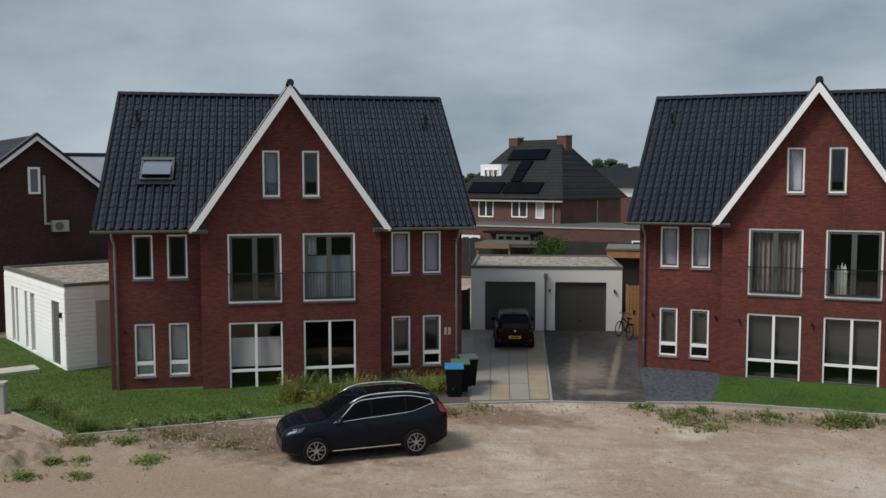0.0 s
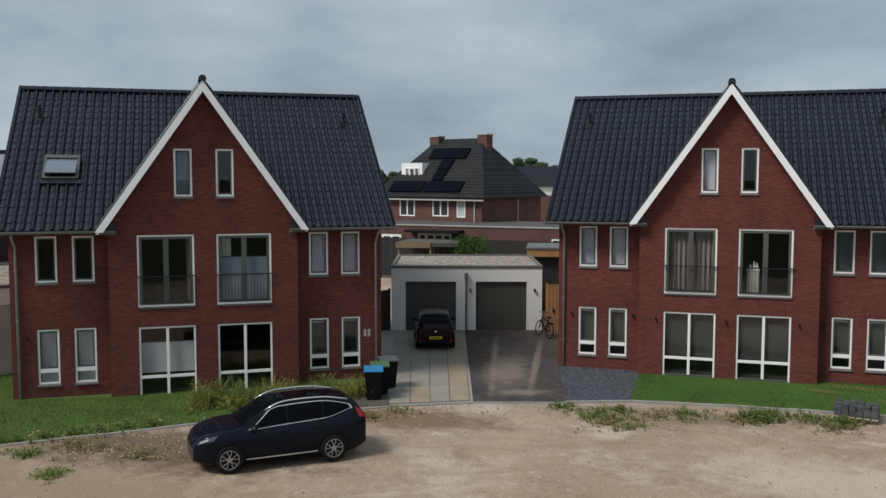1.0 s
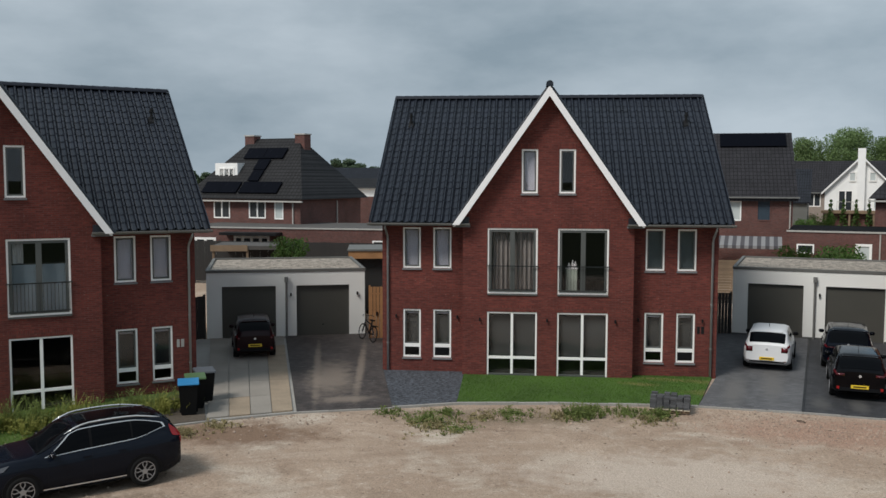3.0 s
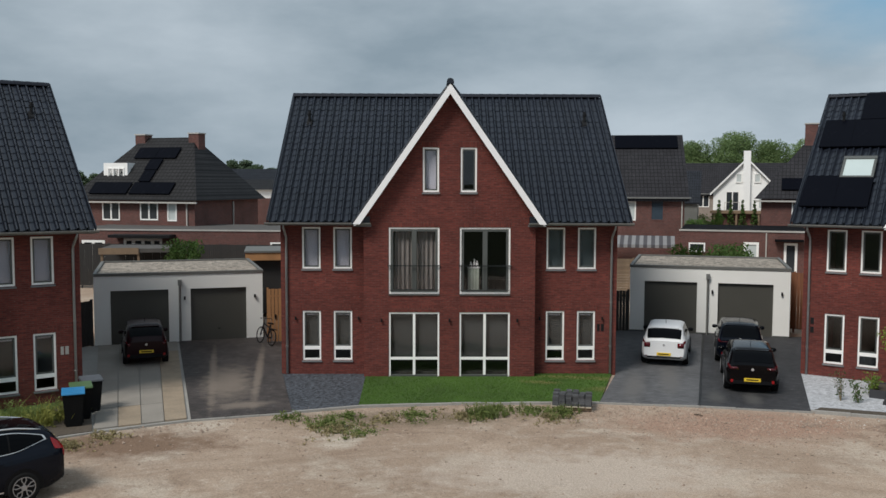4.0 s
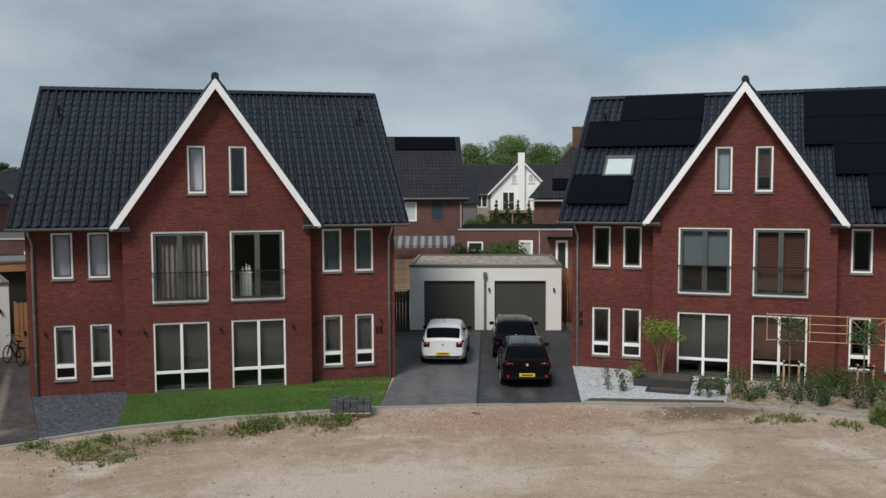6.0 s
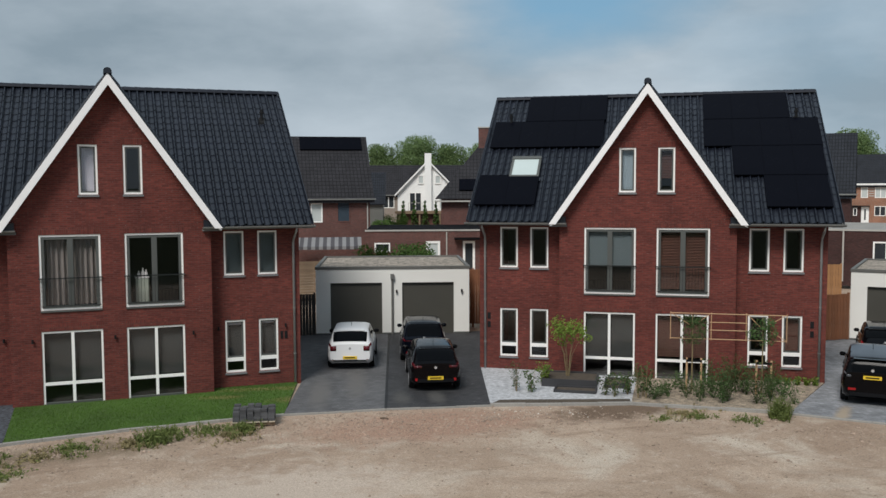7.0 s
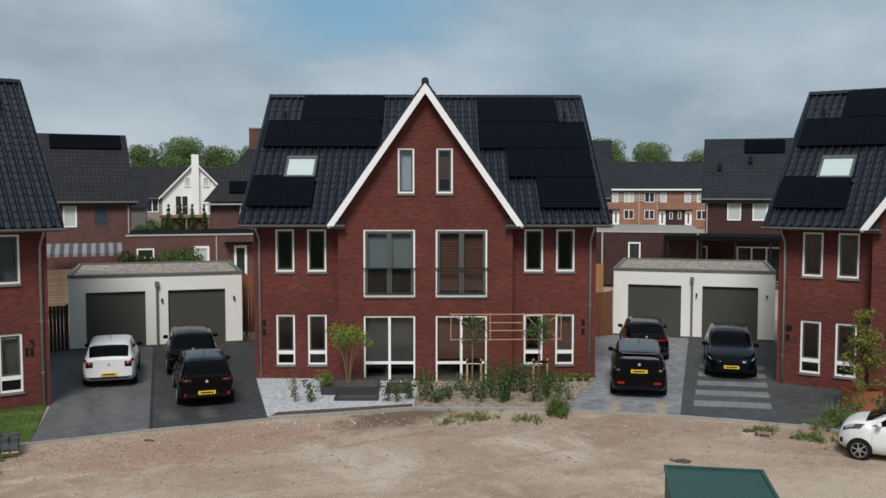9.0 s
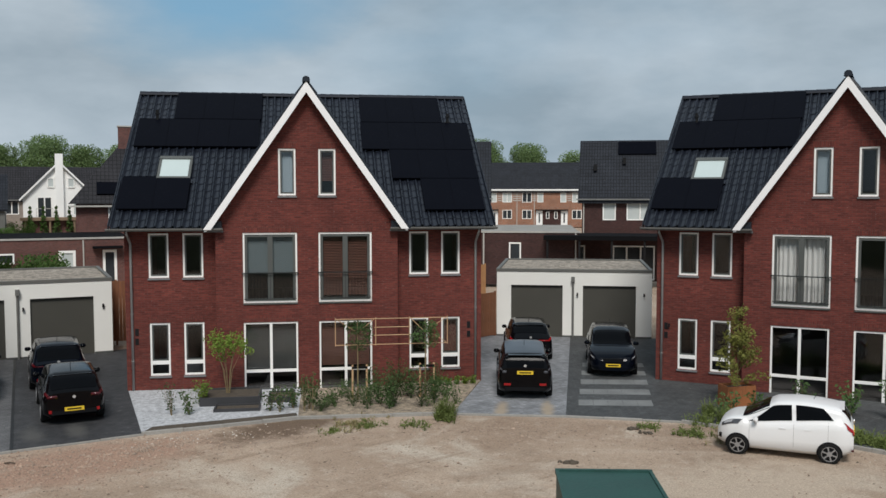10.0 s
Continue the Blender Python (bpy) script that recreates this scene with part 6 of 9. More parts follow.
def build_car(label, k, paint, m, spokes=5, rim=None):
    car = thing("car", label, "car", m)
    L, W = k["L"], k["W"]
    xs = [-L / 2 + L * i / 64 for i in range(65)]
    bm = bmesh.new()
    rows = []
    for x in xs:
        half = car_section(k, x)
        ring = [bm.verts.new(p) for p in half] + [bm.verts.new((p.x, -p.y, p.z)) for p in half[-2:0:-1]]
        rows.append(ring)
    for a, b in zip(rows, rows[1:]):
        for i in range(len(a)):
            bm.faces.new((a[i], a[(i + 1) % len(a)], b[(i + 1) % len(a)], b[i]))
    for ring in (rows[0], rows[-1][::-1]):
        bm.faces.new([bm.verts.new(v.co) for v in ring])
    part("body", tidy(bm), paint, car, "", True)
    # glass
    for side in (-1, 1):
        for num, (a, b, s0, s1) in enumerate(k["side"]):
            bm = bmesh.new()
            car_patch(bm, k, a, b, 6.15, 7.85, side, slant0=s0, slant1=s1, off=0.014, pinch=k.get("quarter", 1.0) if num == len(k["side"]) - 1 else 1.0)
            part("side_window", tidy(bm), M_CARGLASS, car, "dark side window", True)
        if k.get("chrome"):
            bm = bmesh.new()
            back, front = k["side"][-1], k["side"][0]
            car_patch(bm, k, back[0] - 0.05, back[1] + 0.04, 6.08, 7.95, side, 8, 5, 0.009, back[2], back[3], k.get("quarter", 1.0))
            car_patch(bm, k, back[1] + 0.03, front[1] + 0.045, 6.08, 7.95, side, 12, 5, 0.009, 0.02, front[3])
            for w0, w1 in zip(k["side"], k["side"][1:]):
                pb = bmesh.new()
                car_patch(pb, k, w1[1] - 0.02, w0[0] + 0.02, 6.15, 7.85, side, 3, 4, 0.0125, 0.02, 0.02)
                part("window_pillar", tidy(pb), M_BLACK, car, "black pillar", True)
            part("chrome_strip", tidy(bm), M_CHROME, car, "chrome strip round the windows", True)
            bm = bmesh.new()
            car_patch(bm, k, -L * 0.24, L * 0.25, 2.1, 2.22, side, 8, 1, 0.014)
            part("sill_strip", tidy(bm), M_CHROME, car, "chrome strip along the sill", True)
    for name, key in (("windscreen", "ws"), ("rear_window", "rw")):
        a, b = k[key]
        bm = bmesh.new()
        for side in (-1, 1):
            car_patch(bm, k, a, b, 7.75 if key == "ws" else 8.05, 10.0, side, 8, 5, 0.01)
        bmesh.ops.remove_doubles(bm, verts=bm.verts, dist=0.002)
        part(name, tidy(bm), M_CARGLASS, car, "", True)
    # lower trim, roof skin
    bm = bmesh.new()
    for side in (-1, 1):
        car_patch(bm, k, -L / 2 + 0.06, L / 2 - 0.06, 1.2, 2.15 if not k.get("pale") else 1.5, side, 20, 2, 0.006)
    part("sill_trim", tidy(bm), M_BLACK, car, "black lower trim", True)
    if k.get("roof_skin"):
        bm = bmesh.new()
        for side in (-1, 1):
            car_patch(bm, k, k["rw"][1] + 0.02, k["ws"][0] - 0.02, 8.1, 10.0, side, 10, 4, 0.008)
        bmesh.ops.remove_doubles(bm, verts=bm.verts, dist=0.002)
        part("roof_panel", tidy(bm), k["roof_skin"], car, "roof panel in a separate tone", True)
    # wheels
    for wx in (k["axle"], k["axle"] - k["base"]):
        for side in (-1, 1):
            r = k["wheel"]
            y = W / 2 - 0.2
            bm = bmesh.new()
            lathe(bm, [(0.0, r * 0.62), (0.0, r * 0.93), (0.03, r), (0.18, r), (0.215, r * 0.93), (0.215, r * 0.68), (0.19, r * 0.66)], 24, (wx, side * y, r), side)
            wheel = part("wheel", tidy(bm), M_TYRE, car, "black tyre", True)
            bm = bmesh.new()
            inner = 0.64 if k.get("split") or k.get("thin") else 0.61
            lathe(bm, [(0.19, r * 0.68), (0.222, r * 0.68), (0.222, r * inner), (0.19, r * (inner - 0.01))], 24, (wx, side * y, r), side)
            for s in range(spokes):
                a = 2 * math.pi * s / spokes + 0.3
                ca, sa = math.cos(a), math.sin(a)
                sw = 5.0 / max(5, spokes) * k.get("thin", 1.0)
                p = [(0.04, 0.022 * sw), (r * 0.64, 0.036 * sw), (r * 0.64, -0.036 * sw), (0.04, -0.022 * sw)]
                if k.get("split"):
                    for lean in (-1, 1):
                        e = lean * r
                        q = [(r * 0.26, e * 0.01), (r * 0.26, e * 0.06), (r * 0.46, e * 0.17), (r * 0.65, e * 0.13), (r * 0.65, e * 0.085), (r * 0.48, e * 0.115)]
                        prism(bm, [(wx + u * ca - t * sa, side * (y + 0.19), r + u * sa + t * ca) for u, t in q], (0, side * 0.03, 0))
                    p = [(0.03, r * 0.035), (r * 0.3, r * 0.05), (r * 0.3, -r * 0.05), (0.03, -r * 0.035)]
                prism(bm, [(wx + u * ca - t * sa, side * (y + 0.188), r + u * sa + t * ca) for u, t in p], (0, side * 0.034, 0))
            lathe(bm, [(0.19, 0.001), (0.226, 0.001), (0.226, 0.06), (0.19, 0.07)], 10, (wx, side * y, r), side)
            part("rim", tidy(bm), rim or M_ALLOY, wheel, "alloy rim", False)
            bm = bmesh.new()
            lathe(bm, [(0.187, r * 0.66), (0.187, 0.01)], 20, (wx, side * y, r), side)
            part("brake_disc", tidy(bm), M_BLACK, wheel)
            # no well is cut: a black disc gives arch trim and the opening's shade
            bm = bmesh.new()
            pts = []
            yb = side * (W / 2 + 0.004)
            arch = 1.1 if k.get("pale") else 1.18
            for i in range(15):
                a = math.pi * (-0.06 + 1.12 * i / 14)
                pts.append((wx + r * arch * math.cos(a), r + r * arch * math.sin(a)))
            prism(bm, [(x, yb - side * 0.05, z) for x, z in pts], (0, side * 0.05, 0))
            part("wheel_arch", tidy(bm), M_BLACK, car, "black disc for arch trim and dark opening")
    # lights, plates and mirrors
    for side in (-1, 1):
        bm = bmesh.new()
        a, b, v0, v1 = k["head"]
        car_patch(bm, k, a, b, v0, v1, side, 6, 3, 0.012, -0.12, 0.0)
        part("headlight", tidy(bm), k.get("head_mat", M_LAMPDARK if k.get("pale") or k.get("smoked") else M_LAMP), car, "clear headlight", True)
        bm = bmesh.new()
        car_patch(bm, k, a + (b - a) * 0.4, b - (b - a) * 0.15, v0 + (v1 - v0) * 0.3, v1 - (v1 - v0) * 0.25, side, 4, 2, 0.017, -0.05, 0.0)
        part("headlight_lens", tidy(bm), M_LAMP, car, "bright lamp behind the cover", True)
        if k.get("fog"):
            bm = bmesh.new()
            car_patch(bm, k, *k["fog"], side, 3, 3, 0.012)
            part("fog_light", tidy(bm), M_BLACK, car, "black fog light recess", True)
        y0, y1, z0, z1 = k["tail"]
        y1, z1 = min(y1, W * 0.425), min(z1, curve_at(k["belt"], -L / 2) - 0.01)
        bm = boxed((-L / 2 - 0.012, -L / 2 + 0.03, min(side * y0, side * y1), max(side * y0, side * y1), z0, z1))
        bmesh.ops.bevel(bm, geom=list(bm.edges), offset=0.01, segments=2, affect="EDGES")
        ln, v0, v1 = k.get("tail_side", (0.17, 4.7, 5.8))
        car_patch(bm, k, -L / 2 + 0.005, -L / 2 + ln, v0, v1, side, 4, 3, 0.012, 0.0, 0.08)
        part("tail_light", bm, k.get("tail_mat", M_TAIL), car, k.get("tail_label", "red tail light"), True)
        ra, rb, rc, rd = k.get("reflector", (0.6, 0.68, 0.38, 0.47 if not k.get("pale") else 0.41))
        bm = boxed((-L / 2 - 0.012, -L / 2 + 0.05, min(side * ra, side * rb), max(side * ra, side * rb), rc, rd))
        part("reflector", bm, M_TAIL if not k.get("pale") else M_TAILDARK, car, "small red reflector")
        mx = k["mirror"]
        zb = curve_at(k["belt"], mx)
        wb = curve_at(k["w"], mx) * 0.92
        bm = boxed((mx - 0.05, mx + 0.06, min(side * wb, side * (wb + 0.2)), max(side * wb, side * (wb + 0.2)), zb + 0.03, zb + 0.17))
        bmesh.ops.bevel(bm, geom=list(bm.edges), offset=0.03, segments=2, affect="EDGES")
        part("wing_mirror", bm, k.get("mirror_mat", M_BLACK if k.get("pale") else paint), car, "wing mirror", True)
        zd = zb - 0.09
        for hx, hy, hz in ((-L * 0.02, 0.485, zd), (-L * 0.2, 0.482, zd + 0.01)):
            bm = boxed((hx, hx + 0.17, min(side * W * hy, side * W * (hy + 0.015)), max(side * W * hy, side * W * (hy + 0.015)), hz, hz + 0.03))
            part("door_handle", bm, paint, car)
        if k.get("rails"):
            bm = bmesh.new()
            ra, rb = k["rails"]
            tube(bm, [(x, side * curve_at(k["w"], x) * 0.7, curve_at(k["top"], x) + 0.005 + 0.05 * min(1.0, 4 * u, 4 * (1 - u))) for u, x in ((i / 12, ra + (rb - ra) * i / 12) for i in range(13))], 0.02, 6)
            part("roof_rail", bm, M_CHROME, car, "silver roof rail", True)
    for side in (-1, 1):
        seams = [k["side"][0][1] - 0.02, k["side"][0][0] - 0.04, k["side"][-1][0] + (0.12 if len(k["side"]) < 3 else k["side"][1][0] - k["side"][-1][0] - 0.03)]
        for sx in seams:
            bm = bmesh.new()
            car_patch(bm, k, sx - 0.003, sx + 0.003, 2.3, 5.95, side, 1, 6, 0.003)
            part("door_seam", tidy(bm), M_ZINC if k.get("pale") else M_BLACK, car)
    pz = k.get("plate", 0.72)
    rear = part("number_plate", boxed((-L / 2 - 0.022, -L / 2 + 0.01, -0.26, 0.26, pz, pz + 0.11)), M_PLATE, car, "yellow plate")
    part("plate_bar", boxed((-L / 2 - 0.026, -L / 2 - 0.022, -0.19, 0.19, pz + 0.035, pz + 0.075)), M_BLACK, rear)
    if k.get("front_plate", True):
        fp = part("number_plate", boxed((L / 2 - 0.01, L / 2 + 0.022, -0.26, 0.26, 0.42, 0.53)), M_PLATE, car, "yellow plate")
        part("plate_bar", boxed((L / 2 + 0.022, L / 2 + 0.026, -0.19, 0.19, 0.455, 0.495)), M_BLACK, fp)
    gz = 0.4 if k.get("pale") else 0.6
    part("grille", boxed((L / 2 - 0.02, L / 2 + 0.012, -0.36, 0.36, gz, gz + 0.12)), M_BLACK, car, "black front grille")
    part("bumper", boxed((-L / 2 - 0.012, -L / 2 + 0.05, -W * 0.36, W * 0.36, 0.33, 0.39 if k.get("pale") else 0.44)), M_BLACK, car, "black lower bumper")
    bm = bmesh.new()
    tube(bm, [(-L / 2 - 0.02, 0, max(pz + 0.28, 0.82)), (-L / 2 + 0.0, 0, max(pz + 0.28, 0.82))], 0.045, 12)
    part("badge", bm, M_CHROME, car, "round chrome badge")
    if k.get("spoiler"):
        sx, sz = k["spoiler"]
        bm = boxed((sx - 0.13, sx + 0.1, -W * 0.31, W * 0.31, sz - 0.01, sz + 0.015))
        part("spoiler", bm, paint, car, "roof spoiler")
    if k.get("aerial"):
        bm = bmesh.new()
        ax = k["aerial"]
        tube(bm, [(ax, 0, curve_at(k["top"], ax)), (ax - 0.12, 0, curve_at(k["top"], ax) + 0.22)], 0.008, 5)
        part("aerial", bm, M_BLACK, car)
    return car


def hatch(L, W, H, belt=0.92, hood=0.86, wheel=0.3, base=None, tail=None, box_back=0.1, **more):
    """Proportions of a hatchback; box_back: how far the tailgate leans in."""
    base = base or L * 0.62
    axle = L / 2 - L * 0.19
    h = L / 2
    k = dict(L=L, W=W, wheel=wheel, base=base, axle=axle, w=[(-h, W * 0.43), (-h + 0.12, W * 0.475), (-h + 0.5, W * 0.497), (0, W / 2), (h - 0.75, W * 0.49), (h - 0.3, W * 0.45), (h - 0.08, W * 0.37), (h, W * 0.3)],
             bot=[(-h, 0.33), (-h + 0.4, 0.2), (h - 0.5, 0.19), (h, 0.28)],
             belt=[(-h, belt - 0.02), (-h + 0.2, belt + 0.06), (0, belt), (h * 0.42, belt - 0.02), (h * 0.5, hood + 0.05), (h * 0.8, hood - 0.06), (h - 0.12, hood - 0.18), (h, hood - 0.34)],
             top=[(-h, belt - 0.02), (-h + box_back, belt + 0.14), (-h + box_back + 0.42, H - 0.12), (-h + box_back + 0.62, H - 0.04), (-0.1, H), (h * 0.2, H - 0.08), (h * 0.52, hood + 0.05), (h * 0.8, hood - 0.06), (h - 0.12, hood - 0.18), (h, hood - 0.34)],
             side=[(-0.02, h * 0.36, 0.02, -h * 0.2), (-h * 0.62, -0.1, 0.16, 0.02)], ws=(h * 0.19, h * 0.5), rw=(-h + box_back + 0.03, -h + box_back + 0.4),
             head=(h - 0.42, h - 0.1, 4.15, 4.8), tail=tail or (W * 0.26, W * 0.45, 0.78, 0.98), mirror=h * 0.33, spoiler=(-h + box_back + 0.5, H - 0.06), aerial=-h * 0.4)
    if more.get("low_glass"):
        k["top"][:3] = [(-h, belt - 0.04), (-h + box_back * 0.5, belt + 0.02), (-h + box_back + 0.36, H - 0.12)]
        k["rw"] = (-h + box_back * 0.5 + 0.03, -h + box_back + 0.36)
        k["belt"][:2] = [(-h, belt - 0.05), (-h + 0.2, belt + 0.02)]
    k.update(more)
    return k


P_NAVY = surface("dark_blue_grey_paint", (0.0045, 0.0065, 0.012), 0.16, 0.0, vary=0.1, coat=0.22, specular=0.08)
P_BLACK = surface("black_paint", (0.0022, 0.0022, 0.003), 0.12, 0.0, vary=0.1, coat=0.2, specular=0.1)
P_DEEPBLUE = surface("blue_black_paint", (0.0022, 0.0034, 0.007), 0.12, 0.0, vary=0.1, coat=0.2, specular=0.1)
P_WHITE = surface("white_paint_gloss", (0.75, 0.75, 0.75), 0.35, vary=0.03, coat=0.3)
P_MAROON = surface("dark_maroon_paint", (0.014, 0.003, 0.005), 0.3, 0.0, vary=0.1, coat=0.22, specular=0.08)

M_BRIGHTRIM = surface("polished_rim", (0.4, 0.4, 0.41), 0.3, 0.6, vary=0.1)
K_SUV = hatch(4.3, 1.82, 1.58, belt=1.05, hood=0.98, wheel=0.35, base=2.6, box_back=0.08, tail=(0.68, 0.84, 0.86, 1.02), chrome=True, rails=(-1.7, 0.42), plate=0.76, tail_side=(0.2, 4.9, 7.2), roof=0.76)
K_SUV["axle"] = 1.34
K_SUV["top"] = [(-2.15, 1.05), (-2.08, 1.18), (-1.86, 1.42), (-1.68, 1.5), (-0.7, 1.575), (0.1, 1.54), (0.32, 1.46), (1.05, 1.05), (1.5, 1.0), (1.88, 0.91), (2.08, 0.78), (2.15, 0.65)]
K_SUV["belt"] = [(-2.15, 1.05), (-1.8, 1.13), (-1.1, 1.08), (-0.1, 1.02), (0.9, 0.98), (1.08, 1.02), (1.5, 0.98), (1.88, 0.89), (2.08, 0.76), (2.15, 0.63)]
K_SUV["w"] = [(-2.15, 0.78), (-2.0, 0.86), (-1.6, 0.905), (0, 0.91), (1.3, 0.905), (1.8, 0.84), (2.05, 0.68), (2.15, 0.56)]
K_SUV["side"] = [(-0.08, 0.84, 0.02, -0.52), (-1.0, -0.14, 0.02, 0.02), (-1.74, -1.04, 0.06, 0.02)]
K_SUV["ws"], K_SUV["rw"], K_SUV["mirror"] = (0.3, 1.02), (-2.07, -1.8), 0.72
K_SUV["head"], K_SUV["smoked"], K_SUV["front_plate"] = (1.7, 2.04, 4.4, 5.0), True, False
K_SUV["quarter"], K_SUV["roof_skin"], K_SUV["split"] = 0.3, M_CARGLASS, True
build_car("dark blue-grey family SUV parked on the sand", K_SUV, P_NAVY, pose(-11.0, -12.78, -0.07, 0, 0, -140.0), 5, M_BRIGHTRIM)
build_car("small dark maroon hatchback on the slab drive", hatch(3.55, 1.62, 1.5, belt=0.9, wheel=0.29, tail=(0.58, 0.72, 0.78, 1.05), tail_mat=M_TAILDARK, plate=0.5), P_MAROON, pose(-12.0, 3.5, -0.02, 0, 0, 110.4), 7)
K_POLO = hatch(4.05, 1.72, 1.46, belt=0.97, wheel=0.31, tail=(0.5, 0.8, 0.72, 0.93), box_back=0.1, low_glass=True, pale=True, plate=0.42, tail_mat=surface("ruby_tail_light", (0.1, 0.005, 0.009), 0.12, vary=0.1, coat=0.5))
build_car("white hatchback parked before the garage", K_POLO, P_WHITE, pose(8.76, 3.6, 0, 0, 0, 72), 5)
build_car("black estate car parked close to the garage", hatch(4.35, 1.8, 1.5, belt=0.95, box_back=0.2, low_glass=True, wheel=0.33, tail=(0.3, 0.8, 0.86, 0.95), tail_mat=M_TAILDARK), P_DEEPBLUE, pose(11.76, 4.0, 0, 0, 0, 73), 5)
build_car("black hatchback parked behind another car", hatch(4.05, 1.7, 1.43, belt=0.95, low_glass=True, wheel=0.31, tail=(0.45, 0.8, 0.8, 0.92), tail_mat=M_TAILDARK, plate=0.42), P_BLACK, pose(10.45, -0.85, 0, 0, 0, 74.5), 5)
K_RR = hatch(4.3, 1.78, 1.58, belt=1.04, hood=1.0, wheel=0.37, tail=(0.6, 0.73, 0.9, 0.98), plate=0.86, tail_mat=M_LAMPDARK, tail_label="small pale round tail light", reflector=(0.46, 0.68, 0.5, 0.57), roof_skin=M_SKYROOF, tail_side=(0.1, 4.7, 5.1))
K_RR["top"][:4] = [(-2.15, 1.02), (-2.12, 1.12), (-2.0, 1.36), (-1.9, 1.44)]
K_RR["belt"][:2] = [(-2.15, 1.02), (-2.0, 1.08)]
K_RR["rw"], K_RR["spoiler"] = (-2.145, -2.0), (-1.96, 1.46)
build_car("black compact SUV on the drive, roof greyed like reflected sky", K_RR, P_BLACK, pose(23.32, -7.9, -0.05, 0, 0, 44.5), 5)
build_car("dark saloon with red tail lights before the garage", hatch(4.3, 1.78, 1.46, belt=0.93, wheel=0.32, tail=(0.3, 0.82, 0.84, 1.0), box_back=0.2), P_BLACK, pose(28.2, -3.62, -0.05, 0, 0, 46.4), 5)
build_car("black crossover parked facing the road", hatch(4.4, 1.76, 1.52, belt=0.97, hood=0.95, wheel=0.34, smoked=True), P_DEEPBLUE, pose(28.35, -7.8, -0.05, 0, 0, -140), 5)
K_KIA = hatch(3.24, 1.5, 1.43, belt=0.96, hood=0.9, wheel=0.275, tail=(0.52, 0.66, 0.76, 1.02), base=2.18, pale=True, tail_side=(0.15, 4.6, 6.2), roof=0.77)
K_KIA["axle"] = 1.1
K_KIA["top"] = [(-1.6, 0.86), (-1.55, 1.02), (-1.36, 1.3), (-1.2, 1.36), (-0.4, 1.43), (0.15, 1.39), (0.36, 1.3), (1.0, 0.97), (1.25, 0.92), (1.48, 0.8), (1.58, 0.68), (1.62, 0.56)]
K_KIA["belt"] = [(-1.6, 0.86), (-1.35, 1.04), (-1.0, 1.03), (-0.1, 0.95), (0.85, 0.87), (1.0, 0.93), (1.25, 0.9), (1.48, 0.78), (1.58, 0.66), (1.62, 0.54)]
K_KIA["w"] = [(-1.6, 0.6), (-1.52, 0.68), (-1.2, 0.745), (0, 0.75), (0.95, 0.74), (1.3, 0.68), (1.52, 0.55), (1.62, 0.42)]
K_KIA["ws"], K_KIA["rw"], K_KIA["side"] = (0.34, 0.98), (-1.54, -1.34), [(-0.2, 0.84, 0.02, -0.56), (-1.16, -0.3, 0.24, 0.02)]
K_KIA["head"], K_KIA["mirror"], K_KIA["quarter"], K_KIA["spoiler"] = (1.16, 1.5, 4.35, 5.0), 0.66, 0.88, (-1.27, 1.36)
K_KIA["mirror_mat"], K_KIA["thin"], K_KIA["fog"] = P_WHITE, 0.62, (1.5, 1.575, 2.3, 3.3)
K_KIA["head"] = (1.1, 1.5, 4.3, 5.25)
build_car("small white hatchback parked on the sand", K_KIA, P_WHITE, pose(22.64, -17.74, -0.085, 0, 0, 113.9), 6, M_BRIGHTRIM)


# ---- covered trailer ----
M_TARP = surface("dark_green_tarpaulin", (0.016, 0.062, 0.052), 0.55, vary=0.25, coarse=2, fine=15, bump=0.01)
tr = thing("trailer", "trailer under a dark green tarpaulin on the sand", "trailer", pose(14.03, -18.75, -0.2, 0, 0, -44.6))
bm = boxed((-0.95, 0.95, -1.5, 1.35, 0.5, 1.26))
bmesh.ops.bevel(bm, geom=list(bm.edges), offset=0.04, segments=2, affect="EDGES")
part("tarpaulin", bm, M_TARP, tr, "stretched dark green cover")
bm = boxed((-0.97, 0.97, 1.3, 1.38, 1.2, 1.3), (-0.97, -0.9, -1.5, 1.3, 1.225, 1.29), (0.9, 0.97, -1.5, 1.3, 1.225, 1.29))
part("cover_hem", bm, M_TARP, tr, "folded edge of the cover")
part("bed", boxed((-0.93, 0.93, -1.48, 1.33, 0.36, 0.5)), M_ZINC, tr, "galvanised bed")
for side in (-1, 1):
    bm = bmesh.new()
    lathe(bm, [(0.0, 0.05), (0.0, 0.28), (0.16, 0.28), (0.16, 0.05)], 18, (0, 0, 0.28))
    part("wheel", tidy(bm), M_TYRE, tr, "trailer wheel", m=pose(side * 1.0 + 0.08, -0.08, 0, 0, 0, 90))
bm = bmesh.new()
tube(bm, [(0, -1.5, 0.5), (0, -2.6, 0.5)], 0.05, 8)
tube(bm, [(0, -2.4, 0.5), (0, -2.4, 0.0)], 0.04, 8)
part("drawbar", bm, M_ZINC, tr)

